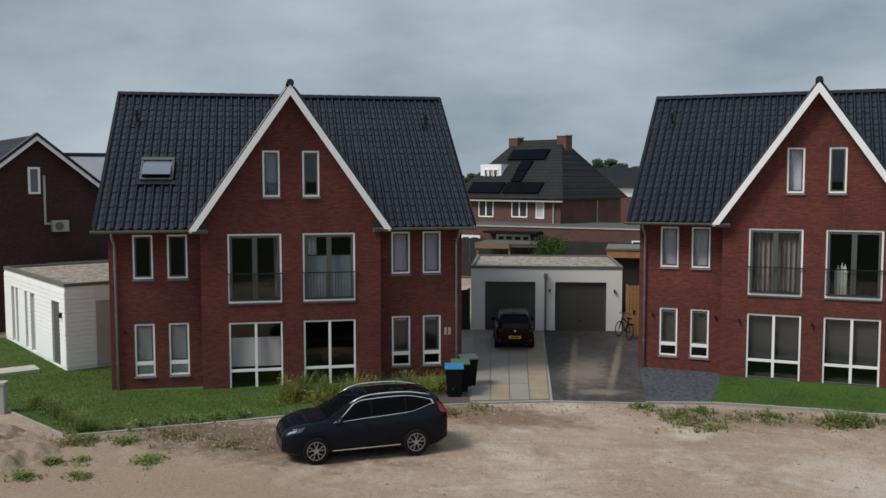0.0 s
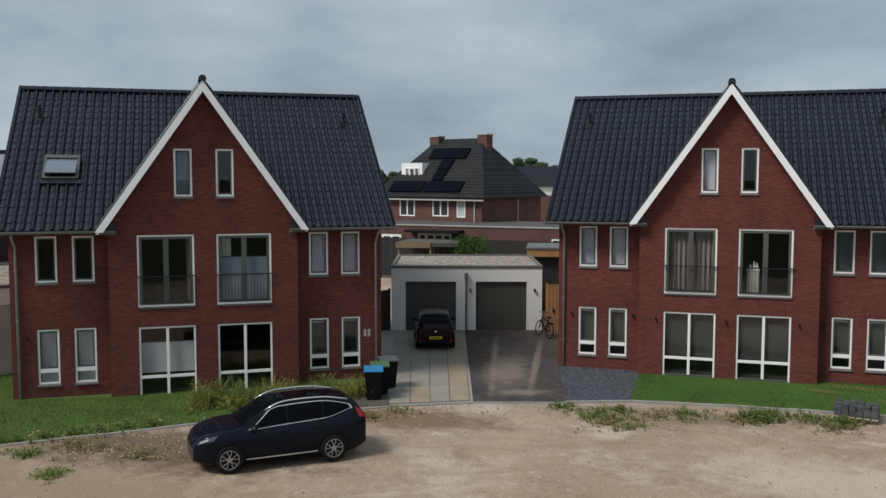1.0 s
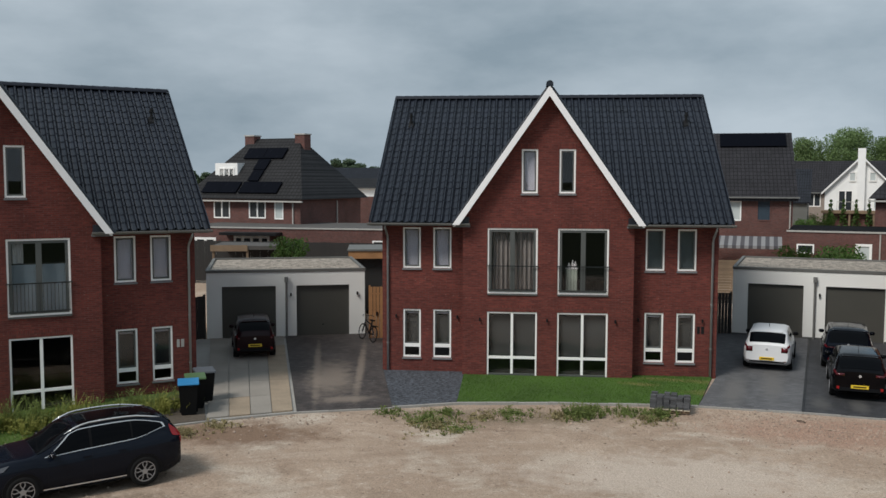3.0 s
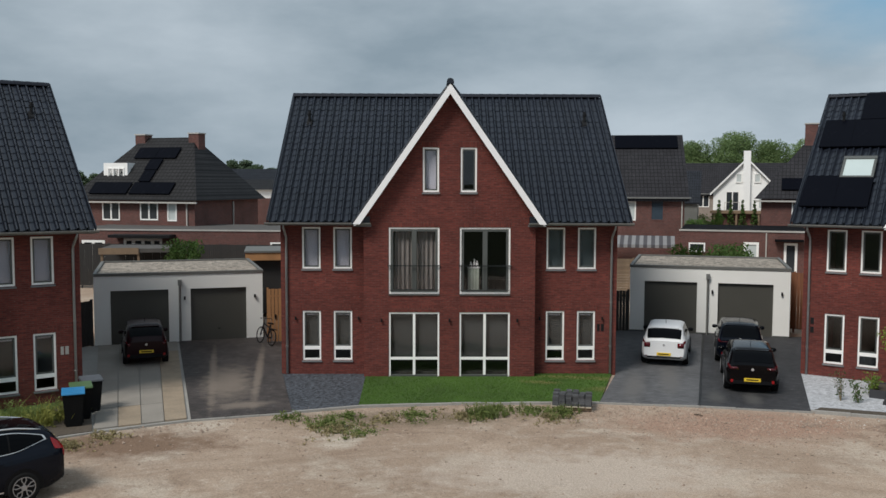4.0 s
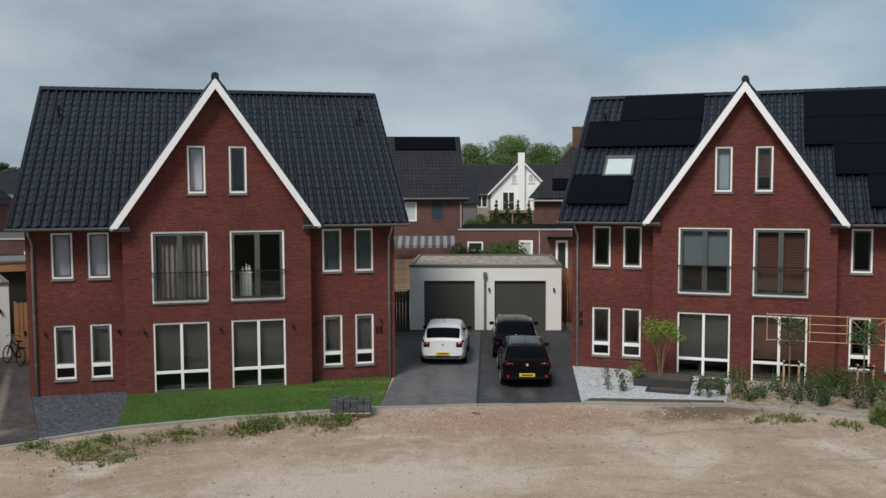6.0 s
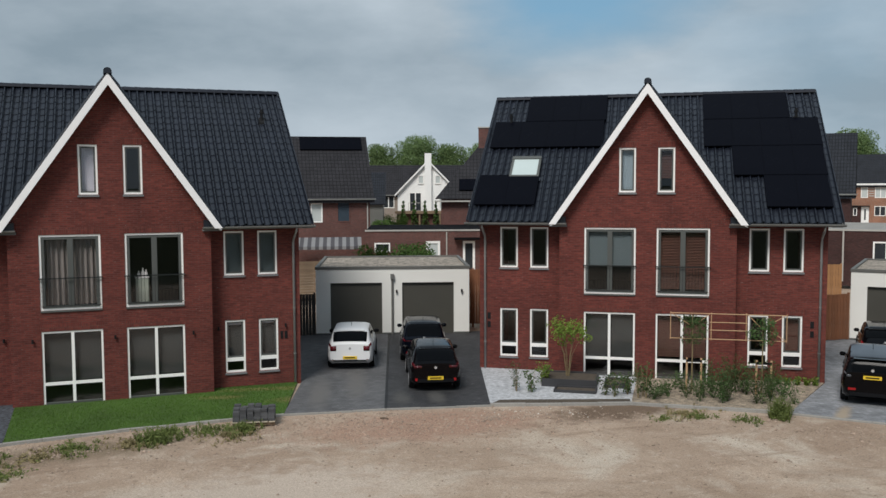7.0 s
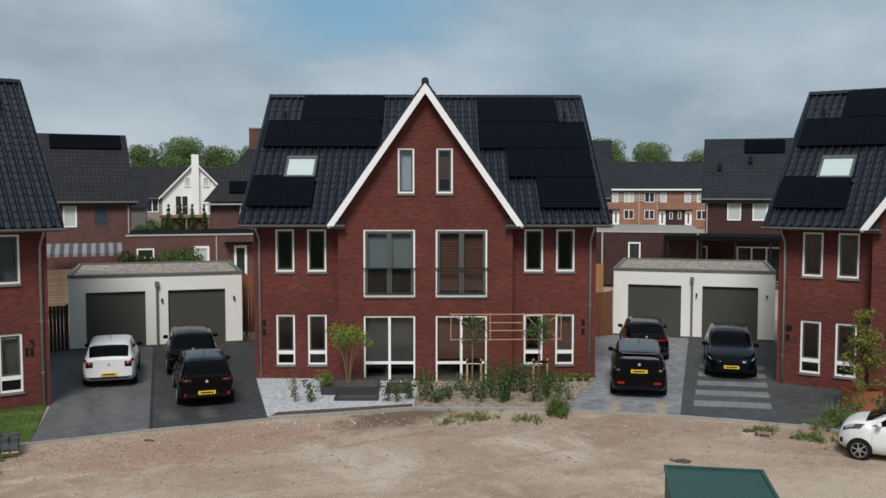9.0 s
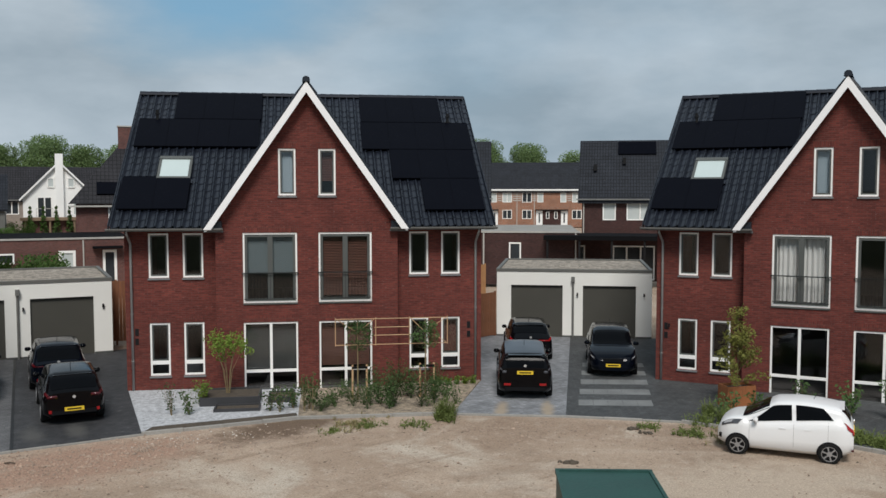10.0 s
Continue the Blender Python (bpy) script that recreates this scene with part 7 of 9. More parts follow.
# ---- window dressing ----
M_BLINDWHITE = surface("white_blind_fabric", (0.72, 0.72, 0.72), 0.9, vary=0.06)
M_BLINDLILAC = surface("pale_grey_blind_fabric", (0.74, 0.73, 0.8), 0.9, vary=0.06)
M_BLINDGREY = surface("grey_screen_fabric", (0.048, 0.053, 0.051), 0.9, vary=0.3)
M_SLATESHEET = surface("slate_blind_and_reflection", (0.13, 0.165, 0.175), 0.9, vary=0.08)
M_BLINDBLUE = surface("blue_grey_blind_fabric", (0.3, 0.38, 0.42), 0.9, vary=0.08)
M_SLAT = surface("brown_wooden_slat", (0.12, 0.046, 0.03), 0.6, vary=0.3, spread=0.2)
M_CURTAIN = surface("grey_curtain_cloth", (0.27, 0.245, 0.23), 0.95, vary=0.15)
M_NET = surface("white_curtain_cloth", (0.66, 0.68, 0.66), 0.95, vary=0.1)


def blind(h, o, y, low, high, material, label):
    """A blind behind the window o, hanging from one height fraction to another."""
    xa, xb, za, zb = o
    z0, z1 = za + (zb - za) * low, za + (zb - za) * high
    t = thing("roller_blind", label, "blind", PLOTS[h] @ pose((xa + xb) / 2, y + 0.2, z0))
    w = (xb - xa) / 2 - 0.07
    part("fabric", boxed((-w, w, 0, 0.006, 0.02, z1 - z0 - 0.03)), material, t)
    bm = bmesh.new()
    tube(bm, [(-w, 0.02, z1 - z0 - 0.03), (w, 0.02, z1 - z0 - 0.03)], 0.025, 8)
    part("roller", bm, M_BLINDGREY, t)
    part("bottom_bar", boxed((-w, w, -0.005, 0.012, 0, 0.02)), M_BLINDGREY, t)
    if material is M_BLINDGREY and w < 0.5:
        part("cassette", boxed((-w + 0.05, w - 0.05, -0.03, -0.004, z1 - z0 - 0.18, z1 - z0 - 0.12)), M_BLINDLILAC, t, "pale blind cassette")


def venetian(h, o, y, low, label):
    xa, xb, za, zb = o
    z0 = za + (zb - za) * low
    t = thing("venetian_blind", label, "blind", PLOTS[h] @ pose((xa + xb) / 2, y + 0.2, z0))
    w = (xb - xa) / 2 - 0.08
    n = int((zb - z0 - 0.1) / 0.055)
    for i in range(n):
        bm = bmesh.new()
        z = 0.03 + i * 0.055
        prism(bm, [(-w, 0.0, z), (-w, 0.035, z + 0.032), (-w, 0.037, z + 0.03), (-w, 0.003, z - 0.002)], (2 * w, 0, 0))
        part("slat", tidy(bm), M_SLAT, t)
    part("head_rail", boxed((-w, w, -0.01, 0.05, n * 0.055 + 0.03, n * 0.055 + 0.08)), M_SLAT, t)


def curtain(h, x0, x1, z0, z1, y, material, label):
    m = PLOTS[h] @ pose((x0 + x1) / 2, y + 0.3, z0)
    bm = bmesh.new()
    n = max(8, int((x1 - x0) / 0.02))
    lo = [bm.verts.new((x0 - (x0 + x1) / 2 + (x1 - x0) * i / n, 0.06 * math.sin(i * 0.85 + 0.9 * math.sin(i * 0.13)) + 0.02 * math.sin(i * 2.1), 0)) for i in range(n + 1)]
    hi = [bm.verts.new((v.co.x * 0.98, v.co.y * 0.6, z1 - z0)) for v in lo]
    for i in range(n):
        bm.faces.new((lo[i], lo[i + 1], hi[i + 1], hi[i]))
    solid("curtain", bm, material, label, "curtain", m, smooth=True)


for i in (0, 1):
    blind(0, OPEN_LOW[i], 0.5, 0.0, 1.0, M_BLINDWHITE, "white blind drawn down in a narrow window")
blind(0, OPEN_GROUND[0], 0.0, 0.32, 0.78, M_BLINDWHITE, "white privacy blind across the middle of a window")
blind(0, OPEN_FRENCH[1], 0.0, 0.04, 0.68, M_BLINDBLUE, "pale blind half up a french window")
curtain(0, 0.45, 0.85, 3.1, 5.2, 0.0, M_NET, "white curtain drawn to one side")
curtain(0, -0.62, -0.45, 3.1, 5.2, 0.0, M_CURTAIN, "grey curtain drawn to one side")
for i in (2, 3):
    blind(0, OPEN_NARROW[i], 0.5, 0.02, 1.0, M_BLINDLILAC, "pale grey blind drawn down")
    blind(0, OPEN_LOW[i], 0.5, 0.3, 1.0, M_BLINDGREY, "grey screen drawn down")
blind(0, OPEN_TOP[0], 0.0, 0.02, 1.0, M_BLINDBLUE, "blue-grey blind in the attic window")
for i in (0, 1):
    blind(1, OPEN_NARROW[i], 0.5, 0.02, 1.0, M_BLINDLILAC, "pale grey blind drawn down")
    # right-hand pair: a grey sheet stands for what the glass reflects
    blind(1, OPEN_NARROW[i + 2], 0.5, 0.02, 1.0, M_SLATESHEET, "slate-grey sheet for the reflection in the pane")
    blind(1, OPEN_GROUND[i], 0.0, 0.3, 1.0, M_BLINDGREY, "dark grey screen drawn down")
curtain(1, -2.05, -1.32, 3.1, 5.2, 0.0, M_CURTAIN, "grey pleated curtain behind the glass")
curtain(1, -1.2, -0.45, 3.1, 5.2, 0.0, M_CURTAIN, "grey pleated curtain behind the glass")
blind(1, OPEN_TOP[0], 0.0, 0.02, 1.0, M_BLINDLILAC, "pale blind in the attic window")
for i in range(4):
    blind(1, OPEN_LOW[i], 0.5, 0.3, 1.0, M_BLINDGREY, "dark grey screen drawn down")
blind(2, OPEN_FRENCH[0], 0.0, 0.42, 1.0, M_SLATESHEET, "slate-blue blind over half down")
venetian(2, OPEN_FRENCH[1], 0.0, 0.08, "brown wooden venetian blind, lowered")
venetian(2, OPEN_GROUND[1], 0.0, 0.32, "brown wooden venetian blind, lowered")
venetian(2, OPEN_TOP[1], 0.0, 0.3, "brown wooden venetian blind in the attic window")
blind(2, OPEN_TOP[0], 0.0, 0.02, 1.0, M_BLINDBLUE, "blue-grey blind in the attic window")
blind(2, OPEN_GROUND[0], 0.0, 0.3, 1.0, M_BLINDGREY, "dark grey screen drawn down")
venetian(2, OPEN_LOW[3], 0.5, 0.3, "brown wooden venetian blind, lowered")
curtain(3, -2.05, -1.35, 3.1, 5.2, 0.0, M_NET, "white pleated net curtain behind the glass")
curtain(3, -1.3, -0.45, 3.1, 5.2, 0.0, M_NET, "white pleated net curtain behind the glass")
curtain(3, 1.75, 2.05, 3.1, 5.2, 0.0, M_NET, "white net curtain drawn to one side")
blind(3, OPEN_TOP[0], 0.0, 0.02, 1.0, M_BLINDBLUE, "blue-grey blind in the attic window")
cabinet = thing("cabinet", "low pale green cabinet behind the railing", "cabinet", pose(0.88, 0.42, 2.9))
part("body", boxed((-0.2, 0.2, 0.0, 0.3, 0.0, 0.94)), surface("pale_green_lacquer", (0.5, 0.56, 0.47), 0.5, vary=0.08), cabinet)
part("top", boxed((-0.22, 0.22, -0.02, 0.32, 0.941, 0.965)), M_WHITE, cabinet, "white top board")
for x, tall in ((-0.1, 0.2), (0.03, 0.3), (0.13, 0.24)):
    bm = bmesh.new()
    lathe(bm, [(0.0, 0.001), (0.0, 0.045), (tall * 0.55, 0.05), (tall * 0.75, 0.02), (tall, 0.022)], 10, (0, 0, 0))
    solid("vase", tidy(bm), M_WHITE, "small white vase on the cabinet", "vase", pose(0.88 + x, 0.56, 3.865, 90), "vases on the cabinet", smooth=True)

# ---- solar panels and skylights on the roofs ----
ROOF_LEN = math.hypot(RIDGE_Y - EAVE_Y, RIDGE_Z - EAVE_Z)
rows_of = [(0, -4.95, 3, 1.08), (0, 2.1, 3, 1.05), (1, -6.2, 4, 1.11), (1, 2.06, 4, 1.05), (2, 3.06, 3, 1.05), (3, -6.28, 2, 1.13), (3, 4.06, 2, 1.06)]
for h in (2, 3):
    for j, x0, n, w in rows_of:
        s = ROOF_LEN - (0.22 if x0 > 0 else 0.12) - 1.8 * (j + 1)
        panel_row(PLOTS[h], "black solar panel on the anthracite roof", x0, EAVE_Z + s * math.sin(SLOPE) + 0.03, (EAVE_Y, EAVE_Z), SLOPE, n, 1, w, 1.77, "roof solar panels")
# pale sash colour stands for bright sky mirrored in the roof windows
M_SKYTONE = surface("sky_toned_skylight", (0.5, 0.58, 0.57), 0.35, vary=0.05, coat=0.5)
for h, opened in ((0, 11), (2, 0), (3, 0)):
    s = 2.46
    base = pose(-5.18, EAVE_Y + s * math.cos(SLOPE), EAVE_Z + s * math.sin(SLOPE), math.degrees(SLOPE))
    w, l = 1.14, 1.26
    sky = part("skylight", boxed((0, w, 0, 0.09, 0.03, 0.15), (0, w, l - 0.16, l, 0.03, 0.17), (0, 0.09, 0.09, l - 0.16, 0.03, 0.15), (w - 0.09, w, 0.09, l - 0.16, 0.03, 0.15)), M_SASH, HOUSES[h], "grey framed roof window", m=base)
    part("sash", boxed((0.09, w - 0.09, 0.09, l - 0.16, 0.1, 0.13)), M_SKYTONE if h else M_SKYGLASS, sky, "glazed sash in a pale sky-reflection tone" if h else "tilted glazed sash", m=pose(0, l / 2, 0.12 + 0.006 * opened, -opened) @ pose(0, -l / 2, -0.12))
    part("flashing", boxed((-0.08, w + 0.08, -0.2, 0.0, 0.03, 0.085)), M_TILE, sky, "dark lead apron")

# ---- fittings on the brick walls ----
for h, xs in ((1, (-5.55, -3.28, -2.42, -0.0, 2.42, 3.28, 5.55)), (0, (-5.6,)), (3, (-5.6, -3.3))):
    for x in xs:
        y = 0.5 if abs(x) > BAY else 0.0
        t = thing("wall_lamp", "small dark up-and-down wall lamp on brick", "wall lamp", PLOTS[h] @ pose(x, y, 2.02), "wall lamps")
        bm = bmesh.new()
        tube(bm, [(0, -0.07, -0.06), (0, -0.07, 0.06)], 0.032, 10)
        part("body", bm, M_DARKPLASTIC, t)
        part("bracket", boxed((-0.02, 0.02, -0.05, 0.0, -0.03, 0.03)), M_DARKPLASTIC, t)
for h, x, light in ((0, 5.55, True), (1, 5.5, False), (2, -5.72, False), (3, -5.72, False), (2, 5.62, False)):
    bars = [(-0.12, -0.03, -0.012, -0.001, 0, 0.26), (0.02, 0.12, -0.012, -0.001, 0, 0.26)] if abs(x) < 5.6 else [(-0.06, 0.06, -0.012, -0.001, 0, 0.22), (-0.06, 0.06, -0.014, -0.001, 0.32, 0.55)]
    t = thing("wall_plate", "small plain plates on the brick wall", "plate", PLOTS[h] @ pose(x, 0.5, 1.55))
    for b in bars:
        part("plate", boxed(b), M_COPING if light else M_DARKPLASTIC, t)


# ---- bins, bicycles, fences ----
M_BIN = surface("dark_grey_bin_plastic", (0.006, 0.0065, 0.007), 0.55, vary=0.15, specular=0.15)
M_LIDBLUE = surface("blue_lid_plastic", (0.025, 0.2, 0.42), 0.45, vary=0.1)
M_LIDGREEN = surface("green_lid_plastic", (0.07, 0.13, 0.05), 0.5, vary=0.1)
M_LIDGREY = surface("grey_lid_plastic", (0.07, 0.075, 0.085), 0.5, vary=0.1)


def wheelie_bin(label, lid, m):
    t = thing("wheelie_bin", label, "bin", m, "wheelie bins")
    bm = bmesh.new()
    a = [(-0.22, -0.24, 0.06), (0.22, -0.24, 0.06), (0.22, 0.2, 0.06), (-0.22, 0.2, 0.06)]
    b = [(-0.29, -0.34, 0.98), (0.29, -0.34, 0.98), (0.29, 0.3, 0.98), (-0.29, 0.3, 0.98)]
    va, vb = [bm.verts.new(p) for p in a], [bm.verts.new(p) for p in b]
    bm.faces.new(va[::-1])
    bm.faces.new(vb)
    for i in range(4):
        j = (i + 1) % 4
        bm.faces.new((va[i], va[j], vb[j], vb[i]))
    bmesh.ops.bevel(bm, geom=list(bm.edges), offset=0.02, segments=2, affect="EDGES")
    part("body", bm, M_BIN, t)
    bm = bmesh.new()
    prism(bm, [(-0.31, -0.38, 0.99), (-0.31, -0.36, 1.05), (-0.31, 0.2, 1.1), (-0.31, 0.33, 1.05), (-0.31, 0.33, 0.99)], (0.62, 0, 0))
    bmesh.ops.recalc_face_normals(bm, faces=bm.faces)
    bmesh.ops.bevel(bm, geom=list(bm.edges), offset=0.012, segments=1, affect="EDGES")
    part("lid", bm, lid, t, "hinged lid")
    bm = bmesh.new()
    tube(bm, [(-0.27, 0.38, 1.0), (0.27, 0.38, 1.0)], 0.018, 8)
    part("handle", bm, M_BIN, t)
    for s in (-1, 1):
        bm = bmesh.new()
        lathe(bm, [(0, 0.02), (0, 0.1), (0.05, 0.1), (0.05, 0.02)], 14, (0, 0, 0.1))
        part("wheel", tidy(bm), M_TYRE, t, m=pose(s * 0.24 + 0.025, 0.22, 0, 0, 0, 90))


wheelie_bin("black wheelie bin with a blue lid beside the drive", M_LIDBLUE, pose(-10.82, -6.5, -0.06, 0, 0, 22))
wheelie_bin("black wheelie bin with a green lid beside the drive", M_LIDGREEN, pose(-10.9, -5.75, -0.06, 0, 0, 25))
wheelie_bin("black wheelie bin with a grey lid beside the drive", M_LIDGREY, pose(-10.95, -4.85, -0.06, 0, 0, 30))


def bicycle(label, m, colour):
    t = thing("bicycle", label, "bicycle", m)
    for x in (-0.52, 0.52):
        bm = bmesh.new()
        lathe(bm, [(-0.025, 0.33), (0, 0.355), (0.025, 0.33), (0, 0.3), (-0.025, 0.33)], 28, (x, 0, 0.35))
        wheel = part("wheel", tidy(bm), M_TYRE, t)
        bm = bmesh.new()
        for i in range(12):
            a = 2 * math.pi * i / 12
            tube(bm, [(x, 0, 0.35), (x + 0.32 * math.cos(a), 0, 0.35 + 0.32 * math.sin(a))], 0.004, 4)
        part("spokes", bm, M_ALLOY, wheel)
    bm = bmesh.new()
    for p, q in (((-0.52, 0.35), (-0.12, 0.33)), ((-0.52, 0.35), (-0.22, 0.78)), ((-0.12, 0.33), (-0.24, 0.88)), ((-0.12, 0.33), (0.36, 0.72)), ((-0.2, 0.74), (0.33, 0.86)), ((0.52, 0.35), (0.33, 0.9))):
        tube(bm, [(p[0], 0, p[1]), (q[0], 0, q[1])], 0.03, 6)
    part("frame", bm, colour, t)
    bm = bmesh.new()
    tube(bm, [(0.33, 0, 0.88), (0.3, 0, 1.08)], 0.015, 6)
    tube(bm, [(0.14, -0.27, 1.06), (0.27, -0.22, 1.1), (0.3, 0, 1.08), (0.27, 0.22, 1.1), (0.14, 0.27, 1.06)], 0.014, 6)
    part("handlebar", bm, M_BLACK, t)
    part("saddle", boxed((-0.38, -0.12, -0.07, 0.07, 0.9, 0.96)), M_BLACK, t)
    part("carrier", boxed((-0.75, -0.3, -0.07, 0.07, 0.7, 0.73)), M_BLACK, t)


bicycle("black city bicycle leaning by the garage", pose(-7.75, 6.3, 0, 9, 0, 128), M_BLACK)
bicycle("dark bicycle parked beside the garage", pose(6.95, 8.3, 0, 6, 0, 95), M_BLACK)
bicycle("dark bicycle parked beside the garage", pose(7.4, 8.4, 0, -6, 0, 88), M_DARKPLASTIC)


def board_fence(name, label, p0, p1, height, material, width=0.14, level=False, z0=0.0):
    """Boards, upright or level, between posts from p0 to p1."""
    a, b = Vector((*p0, 0)), Vector((*p1, 0))
    d = b - a
    t = thing(name, label, "fence", pose(a.x, a.y, z0, 0, 0, math.degrees(math.atan2(d.y, d.x))))
    L = d.length
    if level:
        n = int(height / width)
        me = bpy.data.meshes.new("board")
        bm = boxed((0, L, 0, 0.02, 0, width - 0.012))
    else:
        n = int(L / width)
        me = bpy.data.meshes.new("board")
        bm = boxed((0, width - 0.01, 0, 0.02, 0, height))
    bm.to_mesh(me)
    bm.free()
    me.materials.append(material)
    for i in range(n):
        o = new("board", me)
        o.parent = t
        o.matrix_basis = pose(0, random.uniform(-0.003, 0.003), i * width) if level else pose(i * L / n, random.uniform(-0.003, 0.003), random.uniform(-0.01, 0.01))
    k = max(1, round(L / 1.8))
    for i in range(k + 1):
        part("post", boxed((i * L / k - 0.04, i * L / k + 0.04, 0.021, 0.1, -0.3, height + 0.05)), material, t)
    part("rail", boxed((0, L, 0.021, 0.05, height * 0.85, height * 0.85 + 0.07)), material, t)
    return t


gate = board_fence("gate", "orange-brown timber gate between garage and house", (-7.75, 7.0), (-6.1, 7.3), 2.3, M_FENCE)
part("latch", boxed((0.3, 0.36, -0.04, 0.0, 1.0, 1.18)), M_BLACK, gate)
p, q = at(0, 6.15, 8.8), at(0, 8.6, 10.0)
board_fence("gate", "black stained boards across the gap between house and garage", (p.x, p.y), (q.x, q.y), 1.9, M_BLACKFENCE)
p, q = at(2, 6.15, 8.6), at(2, 8.6, 9.95)
board_fence("gate", "red-brown timber gate between house and garage", (p.x, p.y), (q.x, q.y), 2.0, M_GATE)
# added boards with no gate behind them: they stand for the shaded gap
p, q = at(1, 6.15, 9.9), at(1, 8.62, 10.05)
board_fence("gate", "black stained boards across the gap between house and garage", (p.x, p.y), (q.x, q.y), 1.9, M_BLACKFENCE)
board_fence("fence", "pale level-boarded garden fence", (5.5, 22.5), (11.5, 22.0), 2.4, M_OLDFENCE, 0.16, True)
p, q = at(1, 15.3, 10.0), at(2, -6.1, 8.5)
board_fence("fence", "red-brown timber garden fence", (p.x - 0.3, p.y + 2), (q.x + 1.0, q.y + 2), 2.7, M_GATE)
p, q = at(2, 5.5, 19.0), at(2, 10.0, 19.5)
board_fence("fence", "orange-brown timber garden fence", (p.x, p.y), (q.x, q.y), 2.5, M_FENCE)
board_fence("fence", "black garden fence with pale posts", (-26.0, 28.6), (-9.0, 27.4), 2.8, M_BLACKFENCE)
shed = thing("shed", "black garden shed with a pale timber roof edge", "shed", pose(-10.2, 15.3, 0.3, 0, 0, 10))
part("wall", boxed((0, 4.0, 0, 3.0, -0.3, 2.55)), M_BLACKFENCE, shed)
part("roof", boxed((-0.2, 4.2, -0.4, 3.2, 2.55, 2.95)), M_FENCE, shed, "pale timber roof")
part("roof_felt", boxed((-0.25, 4.25, -0.45, 3.25, 2.955, 3.05)), M_TRIM, shed, "grey felt roof covering")
shelter = thing("shelter", "low timber shelter with a grey felt roof", "shelter", pose(-21.4, 24.3, 0, 0, 0, 8))
part("roof", boxed((0, 4.7, 0, 4.0, 2.5, 2.75)), M_BITUMEN, shelter)
part("fascia", boxed((0, 2.4, -0.06, 0.0, 2.4, 2.8)), M_OLDFENCE, shelter)
for x in (0.1, 2.3, 4.5):
    part("post", boxed((x, x + 0.14, 0.02, 0.16, 0, 2.5)), M_OLDFENCE, shelter)

# ---- pallet of dark pavers on the kerb, utility cabinet ----
M_PALLETWOOD = surface("pale_pallet_wood", (0.42, 0.36, 0.27), 0.9, vary=0.3)
pal = thing("pallet", "wooden pallet with a stack of dark grey paving blocks", "pallet", pose(3.75, -4.35, -0.03, 0, 0, -12))
for y in (-0.35, 0.0, 0.35):
    part("bearer", boxed((-0.6, 0.6, y - 0.05, y + 0.05, 0, 0.09)), M_OLDFENCE, pal)
for i in range(6):
    part("deck_board", boxed((-0.62 + i * 0.21, -0.62 + i * 0.21 + 0.17, -0.46, 0.46, 0.09, 0.115)), M_PALLETWOOD, pal)
M_PAVER = surface("dark_grey_paver", (0.075, 0.076, 0.08), 0.9, vary=0.35, spread=0.5)
for z in range(5):
    for i in range(6):
        for j in range(4):
            if z < 4 and random.random() < 0.97 or random.random() < 0.55:
                x, y, h = -0.59 + i * 0.2 + random.uniform(-0.012, 0.012), -0.41 + j * 0.206 + random.uniform(-0.012, 0.012), 0.116 + z * 0.07
                bm = boxed((x, x + random.uniform(0.17, 0.19), y, y + 0.19, h, h + 0.066))
                part("paver", bm, M_PAVER, pal)
cab = thing("utility_cabinet", "small grey utility cabinet at the edge of the lawn", "cabinet", pose(-23.1, -13.62, -0.15, 0, 0, 30))
bm = boxed((-0.3, 0.3, -0.16, 0.16, 0.0, 0.98))
bmesh.ops.bevel(bm, geom=list(bm.edges), offset=0.02, segments=2, affect="EDGES")
part("body", bm, M_COPING, cab)
part("lid", boxed((-0.33, 0.33, -0.19, 0.19, 0.98, 1.05)), M_COPING, cab)

# ---- plants ----
M_WEED = leafy("weed_leaves", (0.17, 0.215, 0.065), 0.3, 0.35, 1.0, 6)
M_DRYWEED = leafy("dry_weeds", (0.34, 0.29, 0.15), 0.35, 0.4, 1.0, 6)
M_SHRUB = leafy("shrub_leaves", (0.085, 0.15, 0.05), 0.3, 0.45)
M_WISPY = leafy("perennial_leaves", (0.085, 0.135, 0.05), 0.3, 0.5)
M_LIME = leafy("lime_leaves", (0.17, 0.25, 0.045), 0.3, 0.4)
M_AUTUMN = leafy("yellow_green_leaves", (0.22, 0.225, 0.055), 0.3, 0.45)
M_STEM = surface("pale_stem", (0.22, 0.17, 0.09), 0.85, vary=0.3)
M_BAMBOO = surface("bamboo_cane", (0.5, 0.32, 0.18), 0.7, vary=0.25)
M_CORTEN = surface("rusty_steel", (0.28, 0.1, 0.035), 0.8, vary=0.35, coarse=2, fine=20)
M_BED = surface("black_bed_edging", (0.035, 0.035, 0.038), 0.7, vary=0.3)


